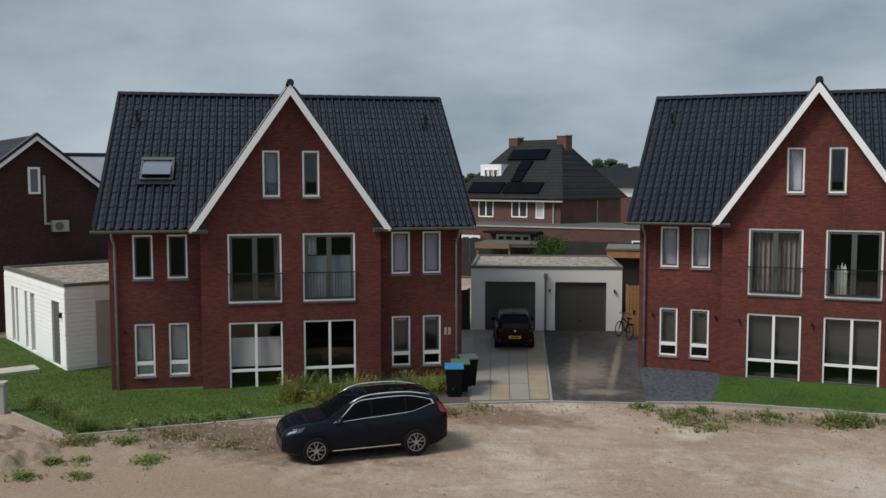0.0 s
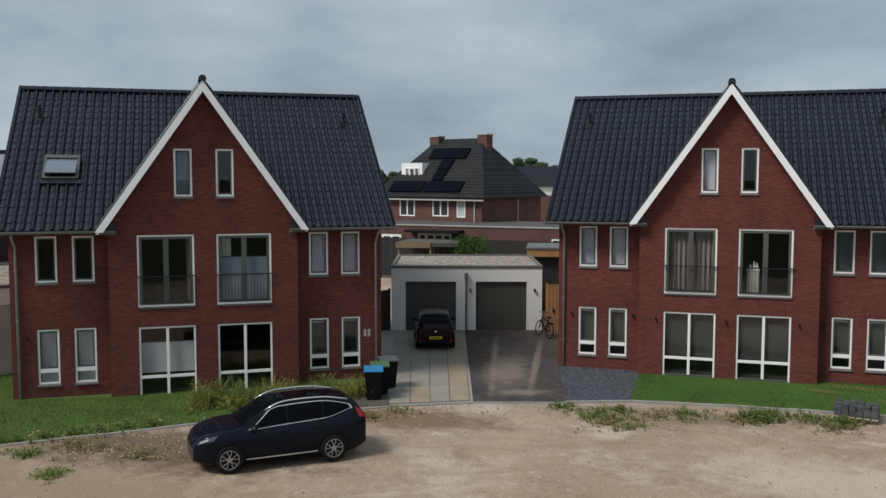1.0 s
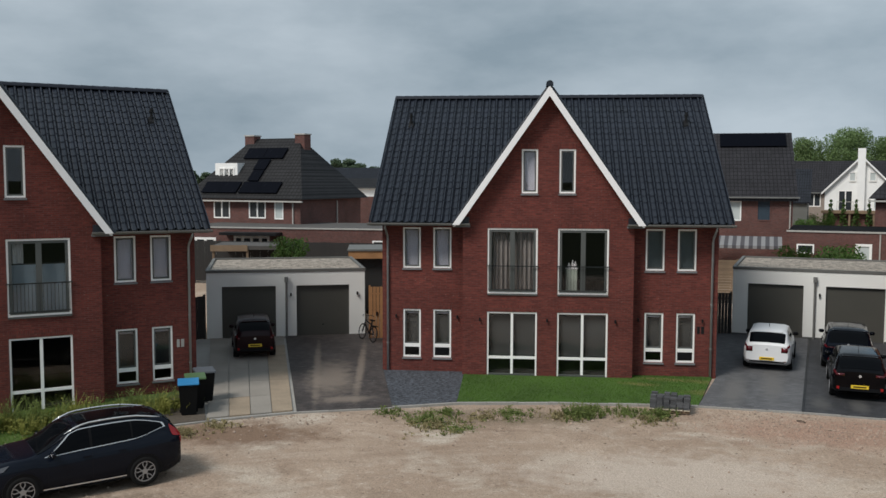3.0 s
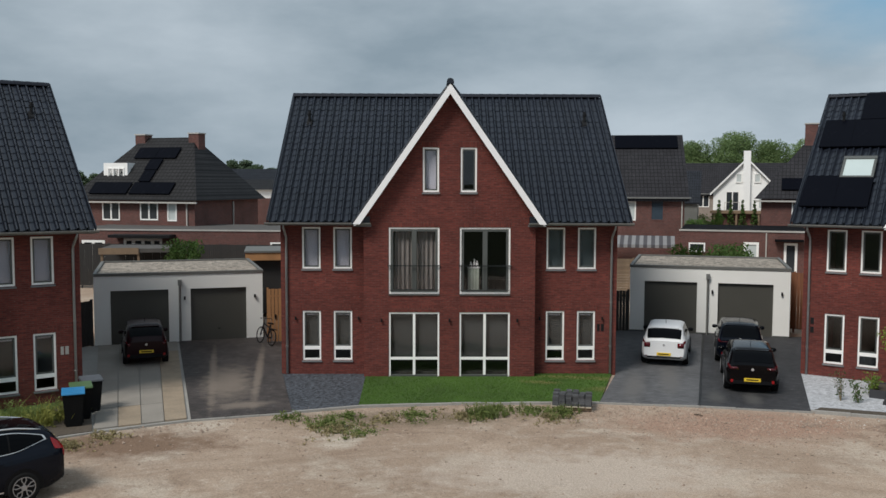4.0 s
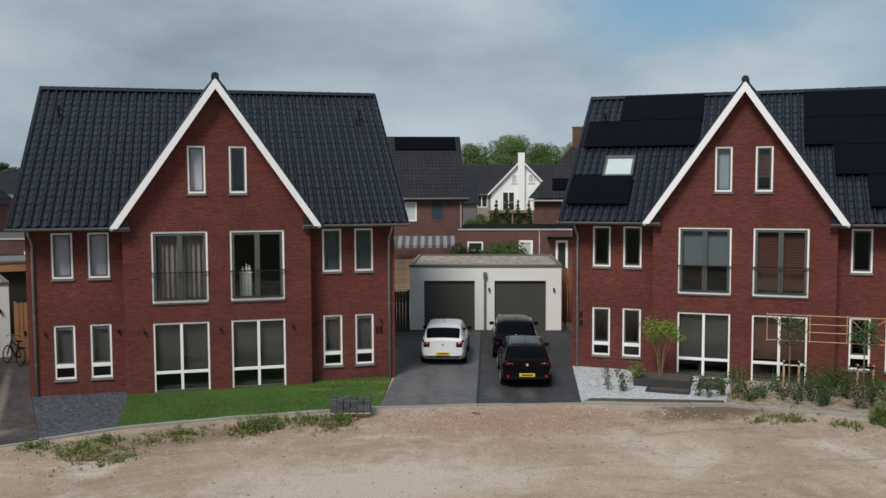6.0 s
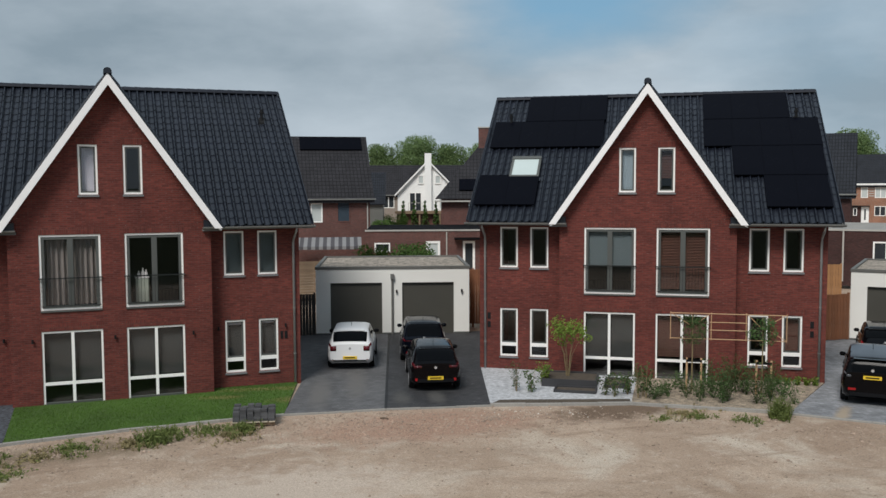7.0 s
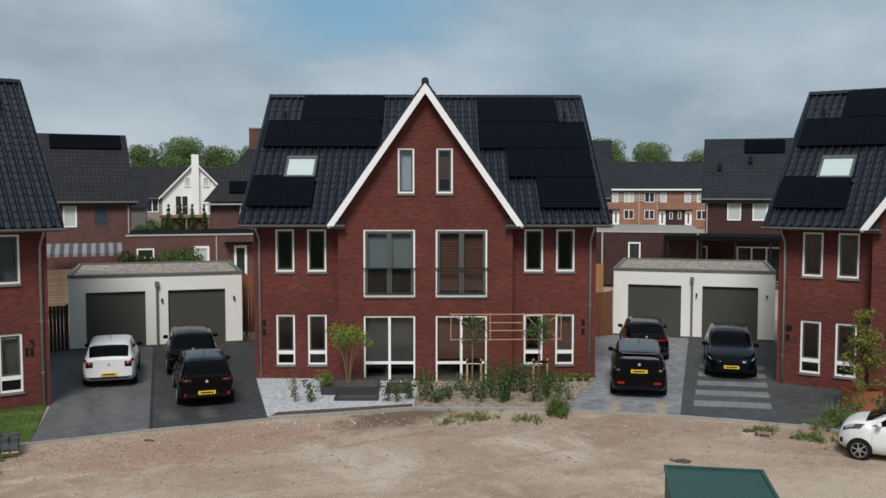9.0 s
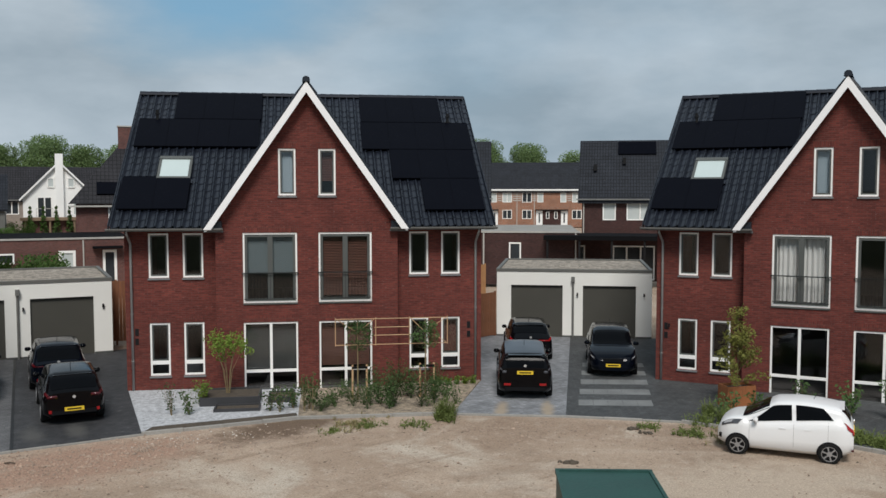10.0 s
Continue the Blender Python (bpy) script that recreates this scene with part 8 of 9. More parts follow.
def weeds(label, patches, material, name="weeds", blade=0.007, leaf=0.034):
    """Tufts of thin blades and small leaves; patches are (x, y, radius, count, height)."""
    verts, faces = [], []
    for x, y, r, n, hgt in patches:
        for _ in range(int(n * 1.6)):
            a, d = random.uniform(0, 2 * math.pi), r * abs(random.gauss(0, 0.55))
            px, py = x + d * math.cos(a), y + d * math.sin(a)
            pz = max(ground_height(px, py), -0.12) - 0.02
            tall = hgt * random.uniform(0.25, 1.15)
            for _ in range(random.randint(6, 11)):
                b = random.uniform(0, 2 * math.pi)
                hh = tall * random.uniform(0.4, 1.0)
                lean = hh * random.uniform(0.1, 0.9)
                w = blade * random.uniform(0.6, 1.5)
                s, c = math.sin(b), math.cos(b)
                i = len(verts)
                verts += [(px - s * w, py + c * w, pz), (px + s * w, py - c * w, pz), (px + c * lean * 0.4 + s * w, py + s * lean * 0.4 - c * w, pz + hh * 0.65), (px + c * lean * 0.4 - s * w, py + s * lean * 0.4 + c * w, pz + hh * 0.65), (px + c * lean, py + s * lean, pz + hh)]
                faces += [(i, i + 1, i + 2, i + 3), (i + 3, i + 2, i + 4)]
            for _ in range(random.randint(6, 14)):
                q = Vector((px + random.gauss(0, 0.07), py + random.gauss(0, 0.07), pz + tall * random.uniform(0.1, 0.8)))
                u = Vector((random.uniform(-1, 1), random.uniform(-1, 1), random.uniform(-0.5, 0.5))).normalized()
                v = u.orthogonal().normalized()
                sz = leaf * random.uniform(0.5, 1.4)
                i = len(verts)
                verts += [tuple(q + u * sz), tuple(q + v * sz * 0.5), tuple(q - u * sz), tuple(q - v * sz * 0.5)]
                faces.append((i, i + 1, i + 2, i + 3))
    me = bpy.data.meshes.new(name)
    me.from_pydata(verts, [], faces)
    me.materials.append(material)
    return tagged(new(name, me), label, "weeds", kind="stuff")


random.seed(11)
weeds("tall green weeds before the brick wall", [(*tuple(at(0, -0.2 + i * 0.55, -1.9 + 0.25 * math.sin(i * 1.7)))[:2], 0.55, 20, 0.75 if i not in (1, 2, 7) else 1.0) for i in range(10)], M_WEED)
weeds("yellow-green flowering weeds before the brick wall", [(*tuple(at(0, -0.4 + i * 0.6, -2.3 + 0.3 * math.sin(i * 2.3)))[:2], 0.6, 16, 0.6 if i % 4 else 0.95) for i in range(10)], M_AUTUMN, leaf=0.04)
weeds("mixed weeds along the kerb", [(-3.7, -6.3, 0.9, 60, 0.22), (-2.7, -7.1, 0.6, 30, 0.16), (-3.1, -5.5, 0.5, 25, 0.3), (-1.1, -5.3, 0.8, 40, 0.2), (0.9, -5.3, 0.65, 70, 0.4), (1.3, -4.7, 0.5, 30, 0.3), (3.3, -5.2, 0.6, 45, 0.35),
      (2.4, -4.8, 0.7, 40, 0.25), (-4.9, -5.6, 0.4, 20, 0.2), (18.3, -9.4, 0.35, 50, 0.75), (16.2, -8.4, 0.6, 20, 0.2), (15.2, -8.2, 0.5, 10, 0.2), (17.2, -9.2, 0.5, 14, 0.25), (22.3, -15.2, 0.6, 30, 0.25), (22.0, -14.0, 0.4, 16, 0.2)], M_WEED)
weeds("dry yellowish weeds on the sand", [(-3.4, -6.8, 1.0, 70, 0.2), (-1.9, -5.8, 0.8, 40, 0.18), (0.3, -5.4, 0.9, 40, 0.2), (2.9, -5.5, 0.8, 35, 0.2), (-14.4, -13.7, 0.9, 40, 0.2), (-16.6, -13.4, 1.2, 60, 0.25), (-18.6, -15.2, 0.8, 40, 0.25), (-13.2, -11.2, 0.9, 40, 0.2),
      (-10.2, -8.4, 0.7, 35, 0.2), (-9.6, -7.6, 0.5, 25, 0.2), (16.0, -8.0, 0.9, 40, 0.18), (22.6, -16.2, 0.8, 40, 0.2)], M_DRYWEED)
weeds("clumps of green grass on the sand heap", [(-17.4, -17.9, 0.35, 40, 0.2), (-17.7, -16.7, 0.25, 30, 0.2), (-15.6, -15.6, 0.7, 45, 0.14), (-17.2, -16.3, 0.35, 25, 0.14), (-18.3, -15.0, 0.5, 35, 0.3), (-17.3, -14.6, 0.4, 25, 0.25), (-16.3, -17.2, 0.4, 25, 0.14)], M_WEED)
weeds("tall thin grasses along the lawn corner", [(-19.0 - i * 0.45, -14.2 + i * 0.22, 0.4, 16, 0.65) for i in range(9)] + [(-18.4 + i * 0.5, -13.7 + i * 0.5, 0.35, 8, 0.4) for i in range(6)], M_WEED)
weeds("unmown grass in the front garden of the last house", [(24.9, -18.6 - i * 0.7, 0.6, 60, 0.45) for i in range(7)] + [(24.0, -16.4, 0.6, 30, 0.6), (23.8, -15.4, 0.5, 24, 0.7), (24.4, -14.5, 0.4, 20, 0.6), (23.4, -14.9, 0.4, 20, 0.5)], M_WEED, "grass")


def lawn_blades(label, polygon, count, height, material, level=0.0):
    """Short blades over a plan polygon."""
    xs, ys = [p[0] for p in polygon], [p[1] for p in polygon]
    verts, faces = [], []
    made = 0
    while made < count:
        x, y = random.uniform(min(xs), max(xs)), random.uniform(min(ys), max(ys))
        inside = False
        for (xa, ya), (xb, yb) in zip(polygon, polygon[1:] + polygon[:1]):
            if (ya > y) != (yb > y) and x < (xb - xa) * (y - ya) / (yb - ya) + xa:
                inside = not inside
        if not inside:
            continue
        made += 1
        a, h = random.uniform(0, 2 * math.pi), height * random.uniform(0.5, 1.3)
        c, s, w, i = math.cos(a), math.sin(a), 0.01, len(verts)
        verts += [(x - s * w, y + c * w, level - 0.005), (x + s * w, y - c * w, level - 0.005), (x + c * h * 0.5, y + s * h * 0.5, level + h)]
        faces.append((i, i + 1, i + 2))
    me = bpy.data.meshes.new("grass")
    me.from_pydata(verts, [], faces)
    me.materials.append(material)
    return tagged(new("grass", me), label, "grass", kind="stuff")


M_BLADE = leafy("grass_blades", (0.098, 0.165, 0.025), 0.35, 0.3, 0.7, 5)
lawn_blades("blades of the mown front lawn", [KERB[0], KERB[1], KERB[2], KERB[3], KERB[4], KERB[5], *xy(0, (5.0, -0.5), (3.0, 0.0), (-3.0, 0.0), (-6.0, 0.4), (-6.3, 5.9), (-8.6, 6.9), (-12.6, 12.3), (-16, 9.8))], 80000, 0.04, M_BLADE, -0.06)

lawn_blades("short blades of the even lawn", [KERB[9], KERB[10], KERB[11], (5.9, 0.5), (3.0, 0.5), (3.0, 0.0), (-3.0, 0.0)], 26000, 0.035, leafy("turf_blades", (0.085, 0.165, 0.025), 0.35, 0.3, 0.5, 5), -0.02)


def shrub(label, m, height, width, stems, leaves, size, material, name="shrub", bare=0.2):
    """Stems fanning out from the root with leaves round them."""
    t = thing(name, label, name, m)
    bm = bmesh.new()
    centres = []
    for _ in range(stems):
        a, r = random.uniform(0, 2 * math.pi), width / 2 * math.sqrt(random.random())
        tip = Vector((r * math.cos(a), r * math.sin(a), height * random.uniform(0.7, 1.05)))
        mid = Vector((tip.x * 0.35, tip.y * 0.35, tip.z * 0.5))
        tube(bm, [(0, 0, -0.03), tuple(mid), tuple(tip)], 0.005 if name == "perennial" else 0.011, 4, 0.003)
        for f in (0.3, 0.55, 0.75, 0.95):
            if f > bare:
                centres.append((tuple(mid.lerp(tip, (f - 0.5) * 2) if f > 0.5 else mid * (2 * f)), width * 0.16))
    part("stem", bm, M_WISPY if name == "perennial" else M_STEM, t)["kind"] = "stuff"
    o = new("leaves", leaf_mesh("leaves", centres, max(1, leaves // max(1, len(centres))), 1.0, size, material, 1.0))
    o.parent = t
    return t


def at_pose(h, x, y, z=-0.04):
    return PLOTS[h] @ pose(x, y, z, 0, 0, random.uniform(0, 360))


# third house: raised beds, a small tree, trained trees on canes, low planting
for label, b in (("black raised bed with soil in the white gravel", (-3.4, -1.55, -2.2, -0.75, 0.0, 0.3)), ("low black bed in the white gravel", (-1.3, -0.45, -2.0, -1.1, 0.0, 0.22)), ("narrow black bed along the gravel", (-2.9, -1.5, -3.0, -2.3, 0.0, 0.12))):
    t = thing("raised_bed", label, "raised bed", PLOTS[2] @ pose(0, 0, -0.03))
    x0, x1, y0, y1, z0, z1 = b
    part("edging", boxed((x0, x1, y0, y0 + 0.06, z0 - 0.1, z1), (x0, x1, y1 - 0.06, y1, z0 - 0.1, z1), (x0, x0 + 0.06, y0 + 0.06, y1 - 0.06, z0 - 0.1, z1), (x1 - 0.06, x1, y0 + 0.06, y1 - 0.06, z0 - 0.1, z1)), M_BED, t)
    part("soil", boxed((x0 + 0.06, x1 - 0.06, y0 + 0.06, y1 - 0.06, z0 - 0.1, z1 - 0.05)), M_YARD, t)
small = thing("tree", "young multi-stemmed tree with lime-green leaves", "tree", PLOTS[2] @ pose(-2.6, -1.3, 0.25))
bm = bmesh.new()
tips = []
for i in range(7):
    a = 2 * math.pi * i / 7 + random.uniform(-0.3, 0.3)
    r = random.uniform(0.3, 0.66)
    tip = (r * math.cos(a), 0.6 * r * math.sin(a), random.uniform(1.2, 1.75))
    tube(bm, [(0.05 * math.cos(a), 0.05 * math.sin(a), -0.05), (tip[0] * 0.3, tip[1] * 0.3, 0.7), tip], 0.014, 6, 0.006)
    tips += [(tip, 0.3), ((tip[0] * 0.7, tip[1] * 0.7, tip[2] + 0.12), 0.24), ((tip[0] * 1.1 + 0.1, tip[1], tip[2] - 0.1), 0.22)]
part("stem", bm, M_STEM, small, "pale forked stems")
o = new("crown", leaf_mesh("crown", tips, 48, 1.0, 0.042, M_LIME, 0.5))
o.parent = small
for x in (1.55, 3.75):
    t = thing("tree", "young tree trained on bamboo canes", "tree", PLOTS[2] @ pose(x, -1.9, -0.04))
    bm = bmesh.new()
    tube(bm, [(0, 0, -0.1), (0.01, 0, 1.3), (0, 0, 2.6)], 0.03, 6, 0.012)
    part("trunk", bm, M_STEM, t)
    c = [((random.uniform(-0.38, 0.38), random.uniform(-0.15, 0.15), random.uniform(1.75, 2.5)), 0.18) for _ in range(16)]
    o = new("crown", leaf_mesh("crown", c, 42, 1.0, 0.036, M_SHRUB, 1.0))
    o.parent = t
    for dx in (-0.16, 0.3):
        part("stake", boxed((dx - 0.03, dx + 0.03, 0.05, 0.11, 0.0, 1.15)), M_BAMBOO, t, "wooden stake")
    part("tie", boxed((-0.18, 0.32, 0.03, 0.05, 1.02, 1.1)), M_BLACK, t, "black rubber tie")
trellis = thing("trellis", "bamboo cane trellis between the trained trees", "trellis", PLOTS[2] @ pose(0, -1.82, -0.36))
for z in (2.12, 2.42, 2.68, 2.96):
    bm = bmesh.new()
    tube(bm, [(0.85 if z > 2.9 or z < 2.2 else 2.1, 0, z), (4.5 if z > 2.9 or z < 2.2 else 3.3, 0, z)], 0.014, 6)
    part("cane", bm, M_BAMBOO, trellis)
for x in (0.85, 2.15, 3.25, 4.5):
    bm = bmesh.new()
    tube(bm, [(x, 0.02, 2.08), (x, 0.02, 3.0)], 0.014, 6)
    part("cane", bm, M_BAMBOO, trellis)
for xa, za, xb, zb in ((0.9, 2.95, 1.5, 2.55), (2.1, 2.95, 1.6, 2.55), (3.3, 2.95, 3.7, 2.55), (4.45, 2.95, 3.8, 2.55), (4.45, 2.15, 3.9, 2.5)):
    bm = bmesh.new()
    tube(bm, [(xa, 0.01, za), (xb, 0.01, zb)], 0.012, 6)
    part("cane", bm, M_BAMBOO, trellis)
random.seed(21)
shrub("bushy light green shrub in the raised bed", at_pose(2, -3.35, -1.9), 0.75, 0.7, 14, 420, 0.045, M_LIME)
for x in (-4.1, -3.6, -1.2, -0.9, -0.5, 0.0):
    shrub("thin leafy shrub in the white gravel", at_pose(2, x, -3.1 + random.uniform(-0.4, 0.5)), random.uniform(0.75, 1.1), 0.7, 6, 190, 0.042, M_WISPY)
for i in range(30):
    x = 0.1 + i * 0.155 + random.uniform(-0.1, 0.1)
    tall = 2.0 < x < 4.3
    shrub("wispy green perennial in the tan gravel", at_pose(2, x, -1.7 + random.uniform(-1.6, 0.6)), random.uniform(0.8, 1.3) if tall else random.uniform(0.45, 0.9), 0.85, 12, 260 if tall else 130, 0.037, M_WISPY if i % 3 else M_SHRUB, "perennial")
for x in (-0.15, 0.1):
    shrub("tall thin leafy shrub beside the gravel edge", at_pose(2, x, -3.2), 1.2, 0.4, 7, 130, 0.04, M_SHRUB)
for i in range(5):
    shrub("low pale shrub along the wall", at_pose(2, 4.5 + i * 0.3, -0.1), 0.28, 0.4, 7, 90, 0.05, M_LIME)
# last house: rusty planter with a columnar tree, shrubs
planter = thing("planter", "rusty steel planter with soil beside the yard", "planter", pose(26.1, -14.4, -0.03, 0, 0, -30))
part("box", boxed((-0.48, 0.48, -0.3, -0.27, 0, 0.68), (-0.48, 0.48, 0.27, 0.3, 0, 0.68), (-0.48, -0.45, -0.27, 0.27, 0, 0.68), (0.45, 0.48, -0.27, 0.27, 0, 0.68)), M_CORTEN, planter)
part("soil", boxed((-0.45, 0.45, -0.27, 0.27, 0.0, 0.6)), M_YARD, planter)
t = thing("tree", "slim young tree with yellow-green leaves in the planter", "tree", pose(26.15, -14.38, 0.5))
bm = bmesh.new()
tube(bm, [(0, 0, -0.05), (0.03, 0, 1.2), (0, 0.02, 2.5)], 0.028, 6, 0.008)
c = []
for i in range(44):
    z = random.uniform(0.3, 2.5)
    r = random.uniform(0.55, 0.95) * (1.08 - z / 2.75)
    a = random.uniform(0, 2 * math.pi)
    e = (r * math.cos(a), r * math.sin(a), z + 0.1)
    tube(bm, [(0, 0, z - 0.15), e], 0.008, 4, 0.004)
    c += [(e, 0.17), ((e[0] * 0.5, e[1] * 0.5, z), 0.13)]
part("trunk", bm, M_STEM, t)
o = new("crown", leaf_mesh("crown", c, 36, 1.0, 0.042, M_AUTUMN, 0.8))
o.parent = t
for x, y, hh in ((24.6, -15.9, 0.9), (24.3, -15.1, 0.8), (26.6, -16.3, 1.0), (27.4, -17.4, 0.9), (27.9, -18.4, 1.1), (26.4, -19.4, 1.2), (25.9, -20.4, 1.0)):
    shrub("loose green shrub before the last house", pose(x, y, -0.03, 0, 0, random.uniform(0, 360)), hh, 0.8, 10, 260, 0.05, M_SHRUB)
# back gardens
for x, y, s, hh in ((-16.2, 24.5, 2.4, 3.1), (16.6, 27.9, 2.6, 2.5), (18.9, 27.3, 2.8, 2.6), (29.5, 65.0, 2.5, 3.4), (27.5, 64, 2.0, 3.0), (13.2, 16.0, 0.9, 2.5), (39.5, -1.0, 1.2, 2.6)):
    shrub("green bush in a back garden", pose(x, y, 0, 0, 0, random.uniform(0, 360)), hh, s, 34, 5600, 0.085, M_LEAF, "bush")
for i in range(6):
    t = thing("conifer", "small pointed conifer on the terrace", "conifer", pose(32.2 + i * 1.2, 70.8 - i * 0.44, 1.9) @ Matrix.Diagonal((1.15, 1.15, 1.55, 1)))
    o = new("foliage", leaf_mesh("foliage", [((0, 0, z), 0.42 * (1.05 - z / 2.1)) for z in (0.25, 0.6, 0.95, 1.3, 1.65, 1.95)], 40, 1.0, 0.12, M_LEAF, 1.0))
    o.parent = t
    bm = bmesh.new()
    tube(bm, [(0, 0, -0.1), (0, 0, 1.8)], 0.04, 5, 0.01)
    part("trunk", bm, M_BARK, t)

# ---- loose stones and clods on the road ----
random.seed(31)
M_STONE = surface("loose_stone", (0.27, 0.205, 0.16), 0.95, vary=0.4, spread=0.4)
verts, faces = [], []
for _ in range(5200):
    k = random.random()
    a = random.uniform(math.radians(12), math.radians(158))
    r = 27.2 - abs(random.gauss(0, 1)) * (1.3 if k < 0.75 else 6.0)
    if r < 6:
        continue
    x, y = 1.5 + r * math.cos(a), -31.0 + r * math.sin(a)
    z = ground_height(x, y)
    s = 0.016 + abs(random.gauss(0, 0.018))
    i = len(verts)
    for p in ((1, 0, 0), (-1, 0.1, 0), (0, 1, 0), (0.1, -1, 0), (0, 0, 0.9), (0, 0, -0.5)):
        verts.append((x + s * p[0] * random.uniform(0.6, 1.3), y + s * p[1] * random.uniform(0.6, 1.3), z + 0.2 * s + s * p[2] * random.uniform(0.5, 1.1)))
    for f in ((0, 2, 4), (2, 1, 4), (1, 3, 4), (3, 0, 4), (2, 0, 5), (1, 2, 5), (3, 1, 5), (0, 3, 5)):
        faces.append(tuple(i + j for j in f))
for cx, cy, cr, n in ((-1.7, -5.5, 0.7, 260), (10.6, -6.3, 0.45, 120), (-13.5, -12.2, 1.6, 420), (-16.0, -13.6, 1.2, 260), (9.0, -6.2, 2.0, 320)):
    for _ in range(n):
        x, y = cx + random.gauss(0, cr), cy + random.gauss(0, cr * 0.4)
        z, s, i = ground_height(x, y), 0.014 + abs(random.gauss(0, 0.02)), len(verts)
        for p in ((1, 0, 0), (-1, 0.1, 0), (0, 1, 0), (0.1, -1, 0), (0, 0, 0.9), (0, 0, -0.5)):
            verts.append((x + s * p[0] * random.uniform(0.6, 1.3), y + s * p[1] * random.uniform(0.6, 1.3), z + 0.2 * s + s * p[2] * random.uniform(0.5, 1.1)))
        for f in ((0, 2, 4), (2, 1, 4), (1, 3, 4), (3, 0, 4), (2, 0, 5), (1, 2, 5), (3, 1, 5), (0, 3, 5)):
            faces.append(tuple(i + j for j in f))
me = bpy.data.meshes.new("stones")
me.from_pydata(verts, [], faces)
me.materials.append(M_STONE)
tagged(new("stones", me), "loose pebbles and clods scattered on the sand", "stones", kind="stuff")

# broken brick in front of the drives, stray white pebbles beside the gravel bed
for name, label, base, n, cx, cy, rx, ry, turn in (
        ("brick_rubble", "small broken brick pieces trodden into the sand", (0.29, 0.205, 0.155), 3200, 7.4, -6.3, 3.6, 1.5, -14),
        ("white_pebbles", "stray white pebbles beside the gravel bed", (0.4, 0.37, 0.33), 60, 11.9, -6.2, 1.6, 0.6, -20)):
    verts, faces = [], []
    ct, st = math.cos(math.radians(turn)), math.sin(math.radians(turn))
    for _ in range(n):
        u, v = random.gauss(0, rx * 0.6), random.gauss(0, ry * 0.6)
        x, y = cx + u * ct - v * st, cy + u * st + v * ct
        z, s, i = ground_height(x, y), 0.01 + abs(random.gauss(0, 0.014)), len(verts)
        for p in ((1, 0, 0), (-1, 0.1, 0), (0, 1, 0), (0.1, -1, 0), (0, 0, 0.9), (0, 0, -0.5)):
            verts.append((x + s * p[0] * random.uniform(0.6, 1.3), y + s * p[1] * random.uniform(0.6, 1.3), z + 0.2 * s + s * p[2] * random.uniform(0.5, 1.1)))
        for f in ((0, 2, 4), (2, 1, 4), (1, 3, 4), (3, 0, 4), (2, 0, 5), (1, 2, 5), (3, 1, 5), (0, 3, 5)):
            faces.append(tuple(i + j for j in f))
    me = bpy.data.meshes.new(name)
    me.from_pydata(verts, [], faces)
    me.materials.append(surface(name + "_stone", base, 0.95, vary=0.3, spread=0.7))
    tagged(new(name, me), label, name.replace("_", " "), kind="stuff")

# dark clods, a dropped stick, the heap of loose sand beside the lawn
M_CLOD = surface("dark_clod", (0.17, 0.125, 0.09), 0.95, vary=0.4, spread=0.4)
verts, faces = [], []
for _ in range(1700):
    a = random.uniform(math.radians(12), math.radians(158))
    r = 26.4 - abs(random.gauss(0, 1)) * random.choice((2.0, 7.0))
    if r < 6:
        continue
    x, y = 1.5 + r * math.cos(a), -31.0 + r * math.sin(a)
    z, s, i = ground_height(x, y), 0.009 + abs(random.gauss(0, 0.013)), len(verts)
    for p in ((1.4, 0, 0), (-1.3, 0.1, 0), (0, 1, 0), (0.1, -1, 0), (0, 0, 0.6), (0, 0, -0.4)):
        verts.append((x + s * p[0] * random.uniform(0.6, 1.3), y + s * p[1] * random.uniform(0.6, 1.3), z + 0.1 * s + s * p[2] * random.uniform(0.5, 1.1)))
    for f in ((0, 2, 4), (2, 1, 4), (1, 3, 4), (3, 0, 4), (2, 0, 5), (1, 2, 5), (3, 1, 5), (0, 3, 5)):
        faces.append(tuple(i + j for j in f))
me = bpy.data.meshes.new("clods")
me.from_pydata(verts, [], faces)
me.materials.append(M_CLOD)
tagged(new("clods", me), "small dark clods of soil scattered on the sand", "clods", kind="stuff")
bm = bmesh.new()
tube(bm, [(-0.13, 0.02, 0.03), (0.0, 0.0, 0.05), (0.13, -0.05, 0.03)], 0.025, 6, 0.016)
solid("stick", bm, M_BARK, "short dark stick lying on the sand", "stick", pose(7.4, -5.3, -0.07, 0, 0, -25))
for x, y, turn in ((17.74, -14.6, -40), (21.4, -14.25, -50), (21.55, -13.75, -30)):
    bm = bmesh.new()
    for i in range(9):
        q = bmesh.ops.create_icosphere(bm, subdivisions=1, radius=random.uniform(0.035, 0.08), matrix=pose(random.uniform(-0.22, 0.22), random.uniform(-0.07, 0.07), 0.02, random.uniform(0, 90), 0, random.uniform(0, 180)) @ Matrix.Diagonal((1.3, 1.0, 0.6, 1)))
    solid("soil_clump", bm, M_YARD, "dark crumbly clump of soil lying on the sand", "soil", pose(x, y, ground_height(x, y), 0, 0, turn), "soil clumps")
HX, HY, RX, RY = -21.0, -17.3, 3.4, 2.6
verts, faces, index = [], [], {}
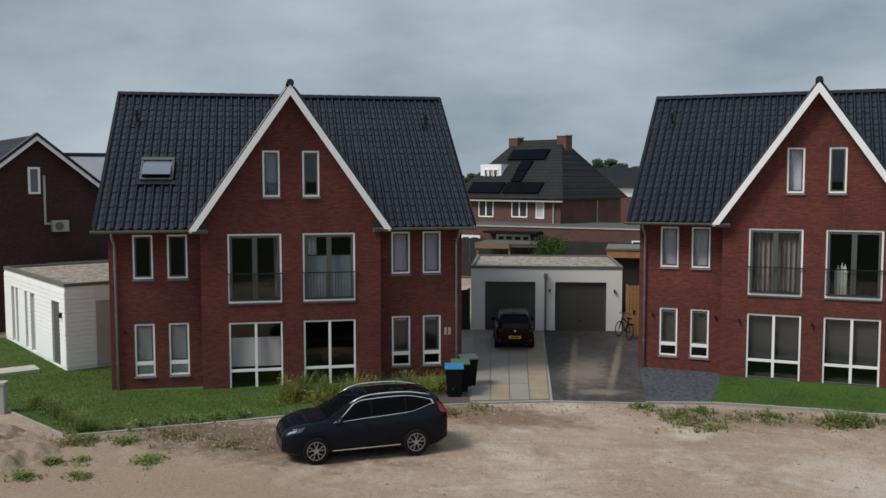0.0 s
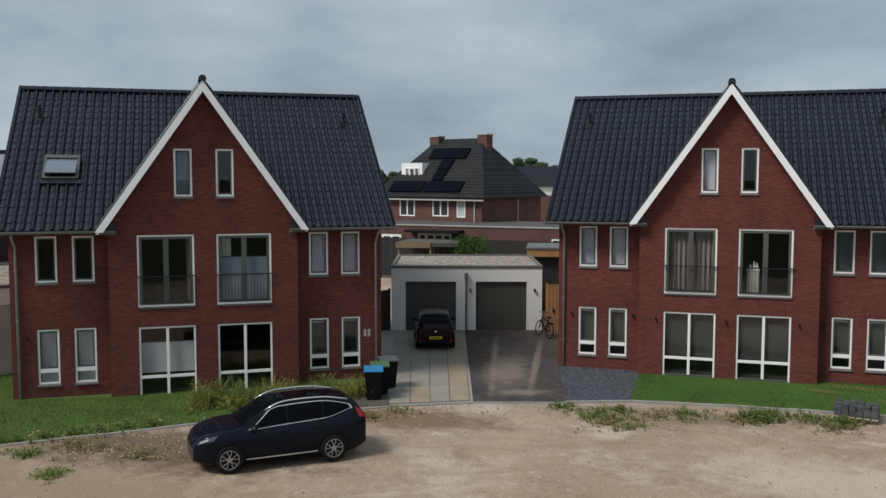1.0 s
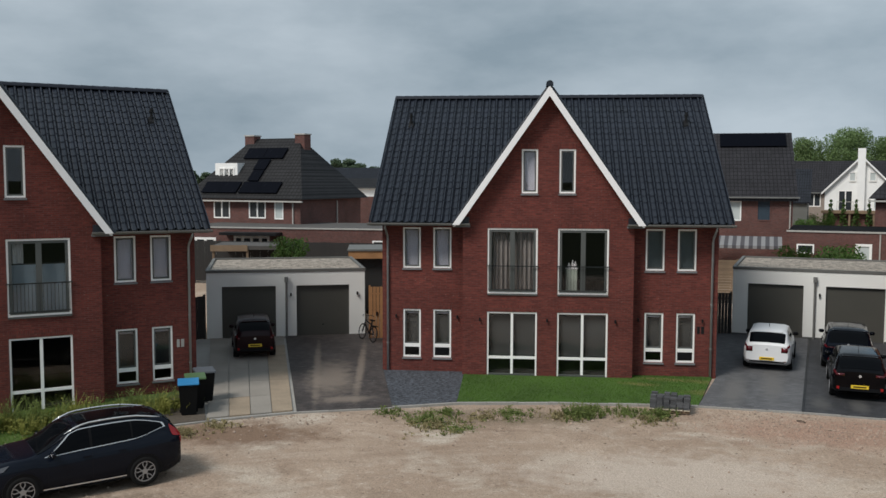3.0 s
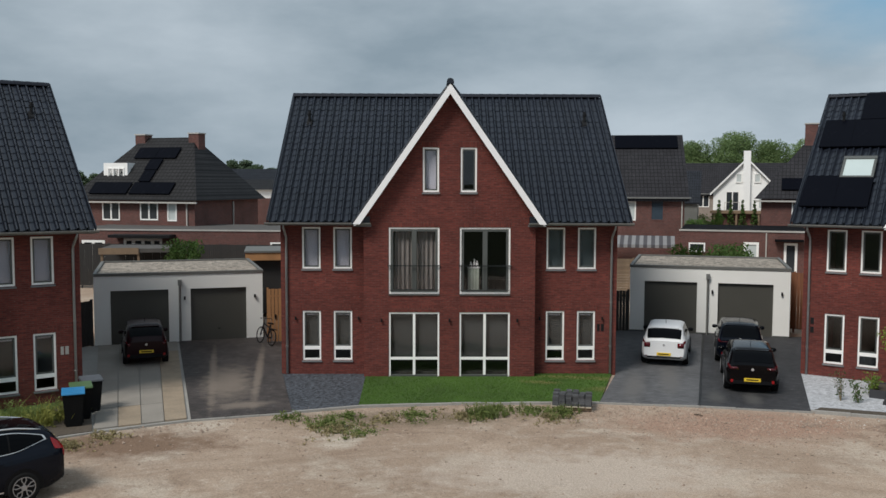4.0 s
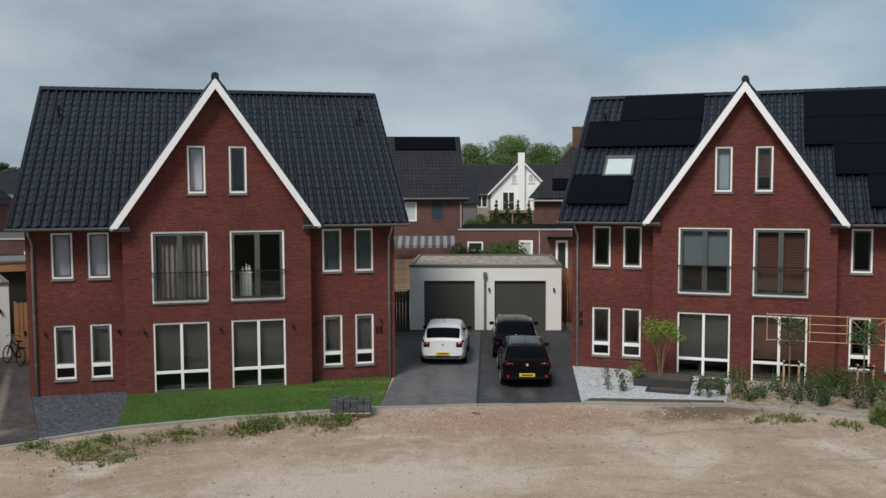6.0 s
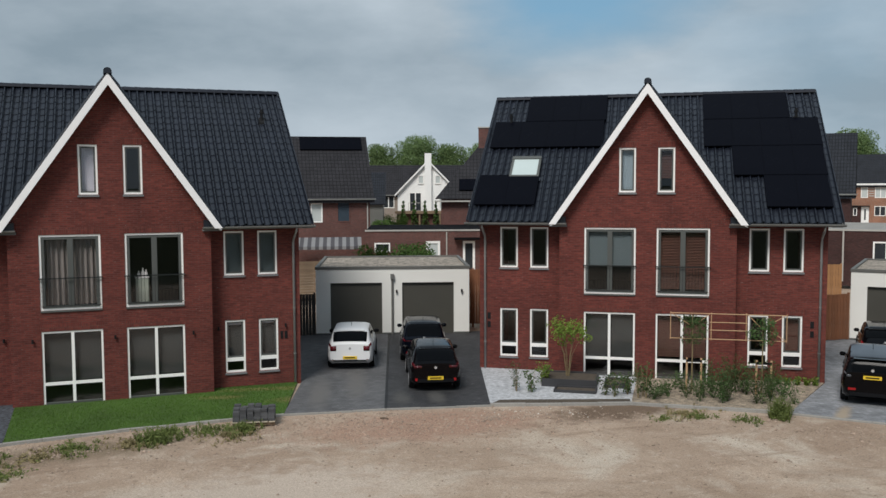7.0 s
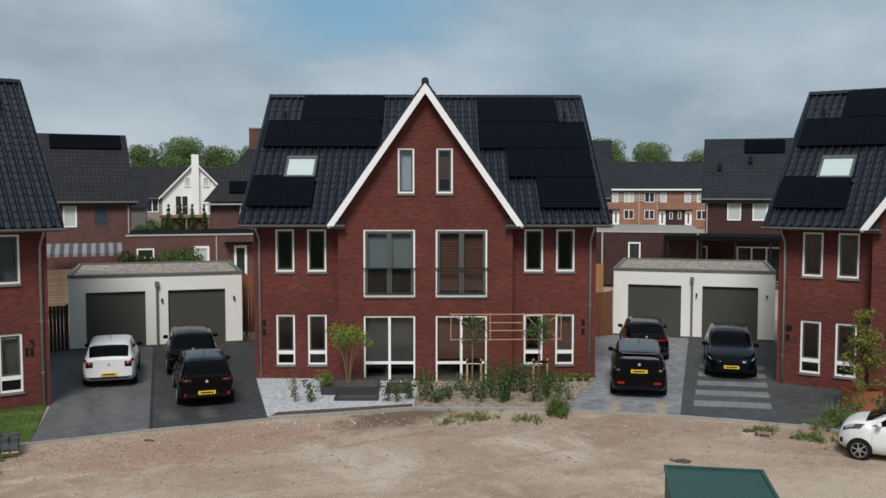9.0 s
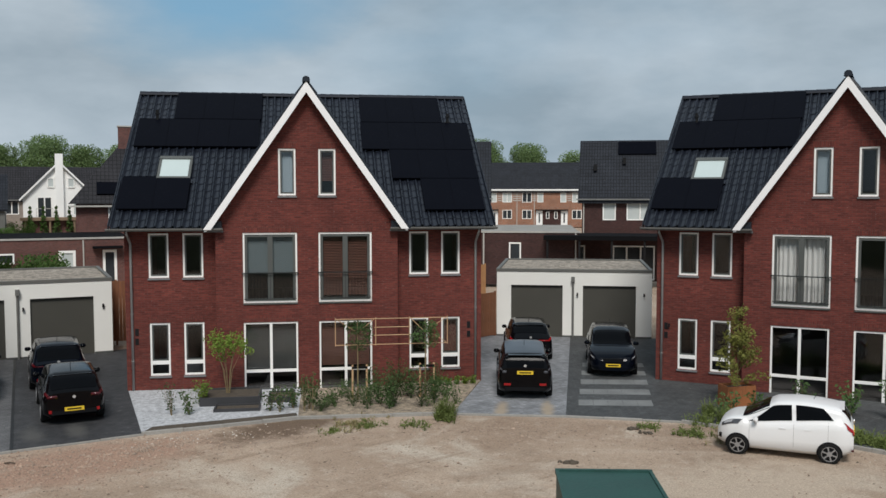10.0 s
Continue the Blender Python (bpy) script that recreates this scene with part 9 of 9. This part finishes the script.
for j in range(64):
    for i in range(84):
        x, y = HX - RX + i * 2 * RX / 83, HY - RY + j * 2 * RY / 63
        d = ((x - HX) / RX) ** 2 + ((y - HY) / RY) ** 2
        if d < 1.0:
            lump = 0.16 * noise.noise((x * 1.1, y * 1.1, 7.0)) + 0.09 * noise.noise((x * 3.1, y * 3.1, 2.0)) + 0.05 * noise.noise((x * 8.0, y * 8.0, 3.0))
            index[i, j] = len(verts)
            verts.append((x, y, ground_height(x, y) - 0.04 + (1 - d) * 0.6 + 1.7 * lump * min(1.0, 3 * (1 - d))))
for i, j in list(index):
    q = [(i, j), (i + 1, j), (i + 1, j + 1), (i, j + 1)]
    if all(p in index for p in q):
        faces.append(tuple(index[p] for p in q))
me = bpy.data.meshes.new("sand_mound")
me.from_pydata(verts, [], faces)
me.materials.append(M_SAND)
for f in me.polygons:
    f.use_smooth = True
tagged(new("sand_mound", me), "low lumpy heap of loose sand beside the lawn", "sand heap")

# ---- slabs of the first drive, pale slabs of the last ----
random.seed(41)


def quad_mesh(name, pts, z0, z1, material):
    bm = bmesh.new()
    prism(bm, [(x, y, z1) for x, y in pts], (0, 0, z0 - z1))
    tidy(bm)
    me = bpy.data.meshes.new(name)
    bm.to_mesh(me)
    bm.free()
    me.materials.append(material)
    return me


drive = thing("slab_drive", "long grey concrete slabs of the drive with sandy joints", "drive", kind="structure")
M_SANDY = surface("sandy_slab", (0.29, 0.23, 0.165), 0.9, vary=0.3, coarse=1.5, fine=20, spread=0.1)
A, B = Vector(at(0, 5.45, -3.55)), Vector(at(0, 8.0, -3.85))
C, D = Vector(at(0, 11.85, 8.95)), Vector(at(0, 8.75, 9.85))
cols, rows = 4, 6
for j in range(rows):
    for i in range(cols):
        g = 0.012
        pts = []
        for u, v in ((i / cols + g / 3, j / rows + g / 40), ((i + 1) / cols - g / 3, j / rows + g / 40), ((i + 1) / cols - g / 3, (j + 1) / rows - g / 40), (i / cols + g / 3, (j + 1) / rows - g / 40)):
            p = A.lerp(B, u).lerp(D.lerp(C, u), v)
            pts.append((p.x, p.y))
        o = new("slab", quad_mesh("slab", pts, -0.044, random.uniform(-0.004, 0.004), M_SANDY if i == 3 and j < 5 or i == 1 and j < 1 else M_SLAB))
        o.parent = drive
stripes = thing("pale_slabs", "rows of pale grey slabs in the black drive", "paving", kind="structure")
for r in range(5):
    for i in range(5):
        x0, y0 = 8.37 + i * 0.46 + r * 0.5, -3.79 + r * 1.5
        pts = [tuple(at(2, x, y))[:2] for x, y in ((x0, y0 - 0.09 * i), (x0 + 0.45, y0 - 0.09 * (i + 1)), (x0 + 0.67, y0 + 0.74 - 0.09 * (i + 1)), (x0 + 0.22, y0 + 0.74 - 0.09 * i))]
        o = new("slab", quad_mesh("slab", pts, -0.05, -0.027, M_STRIPE))
        o.parent = stripes
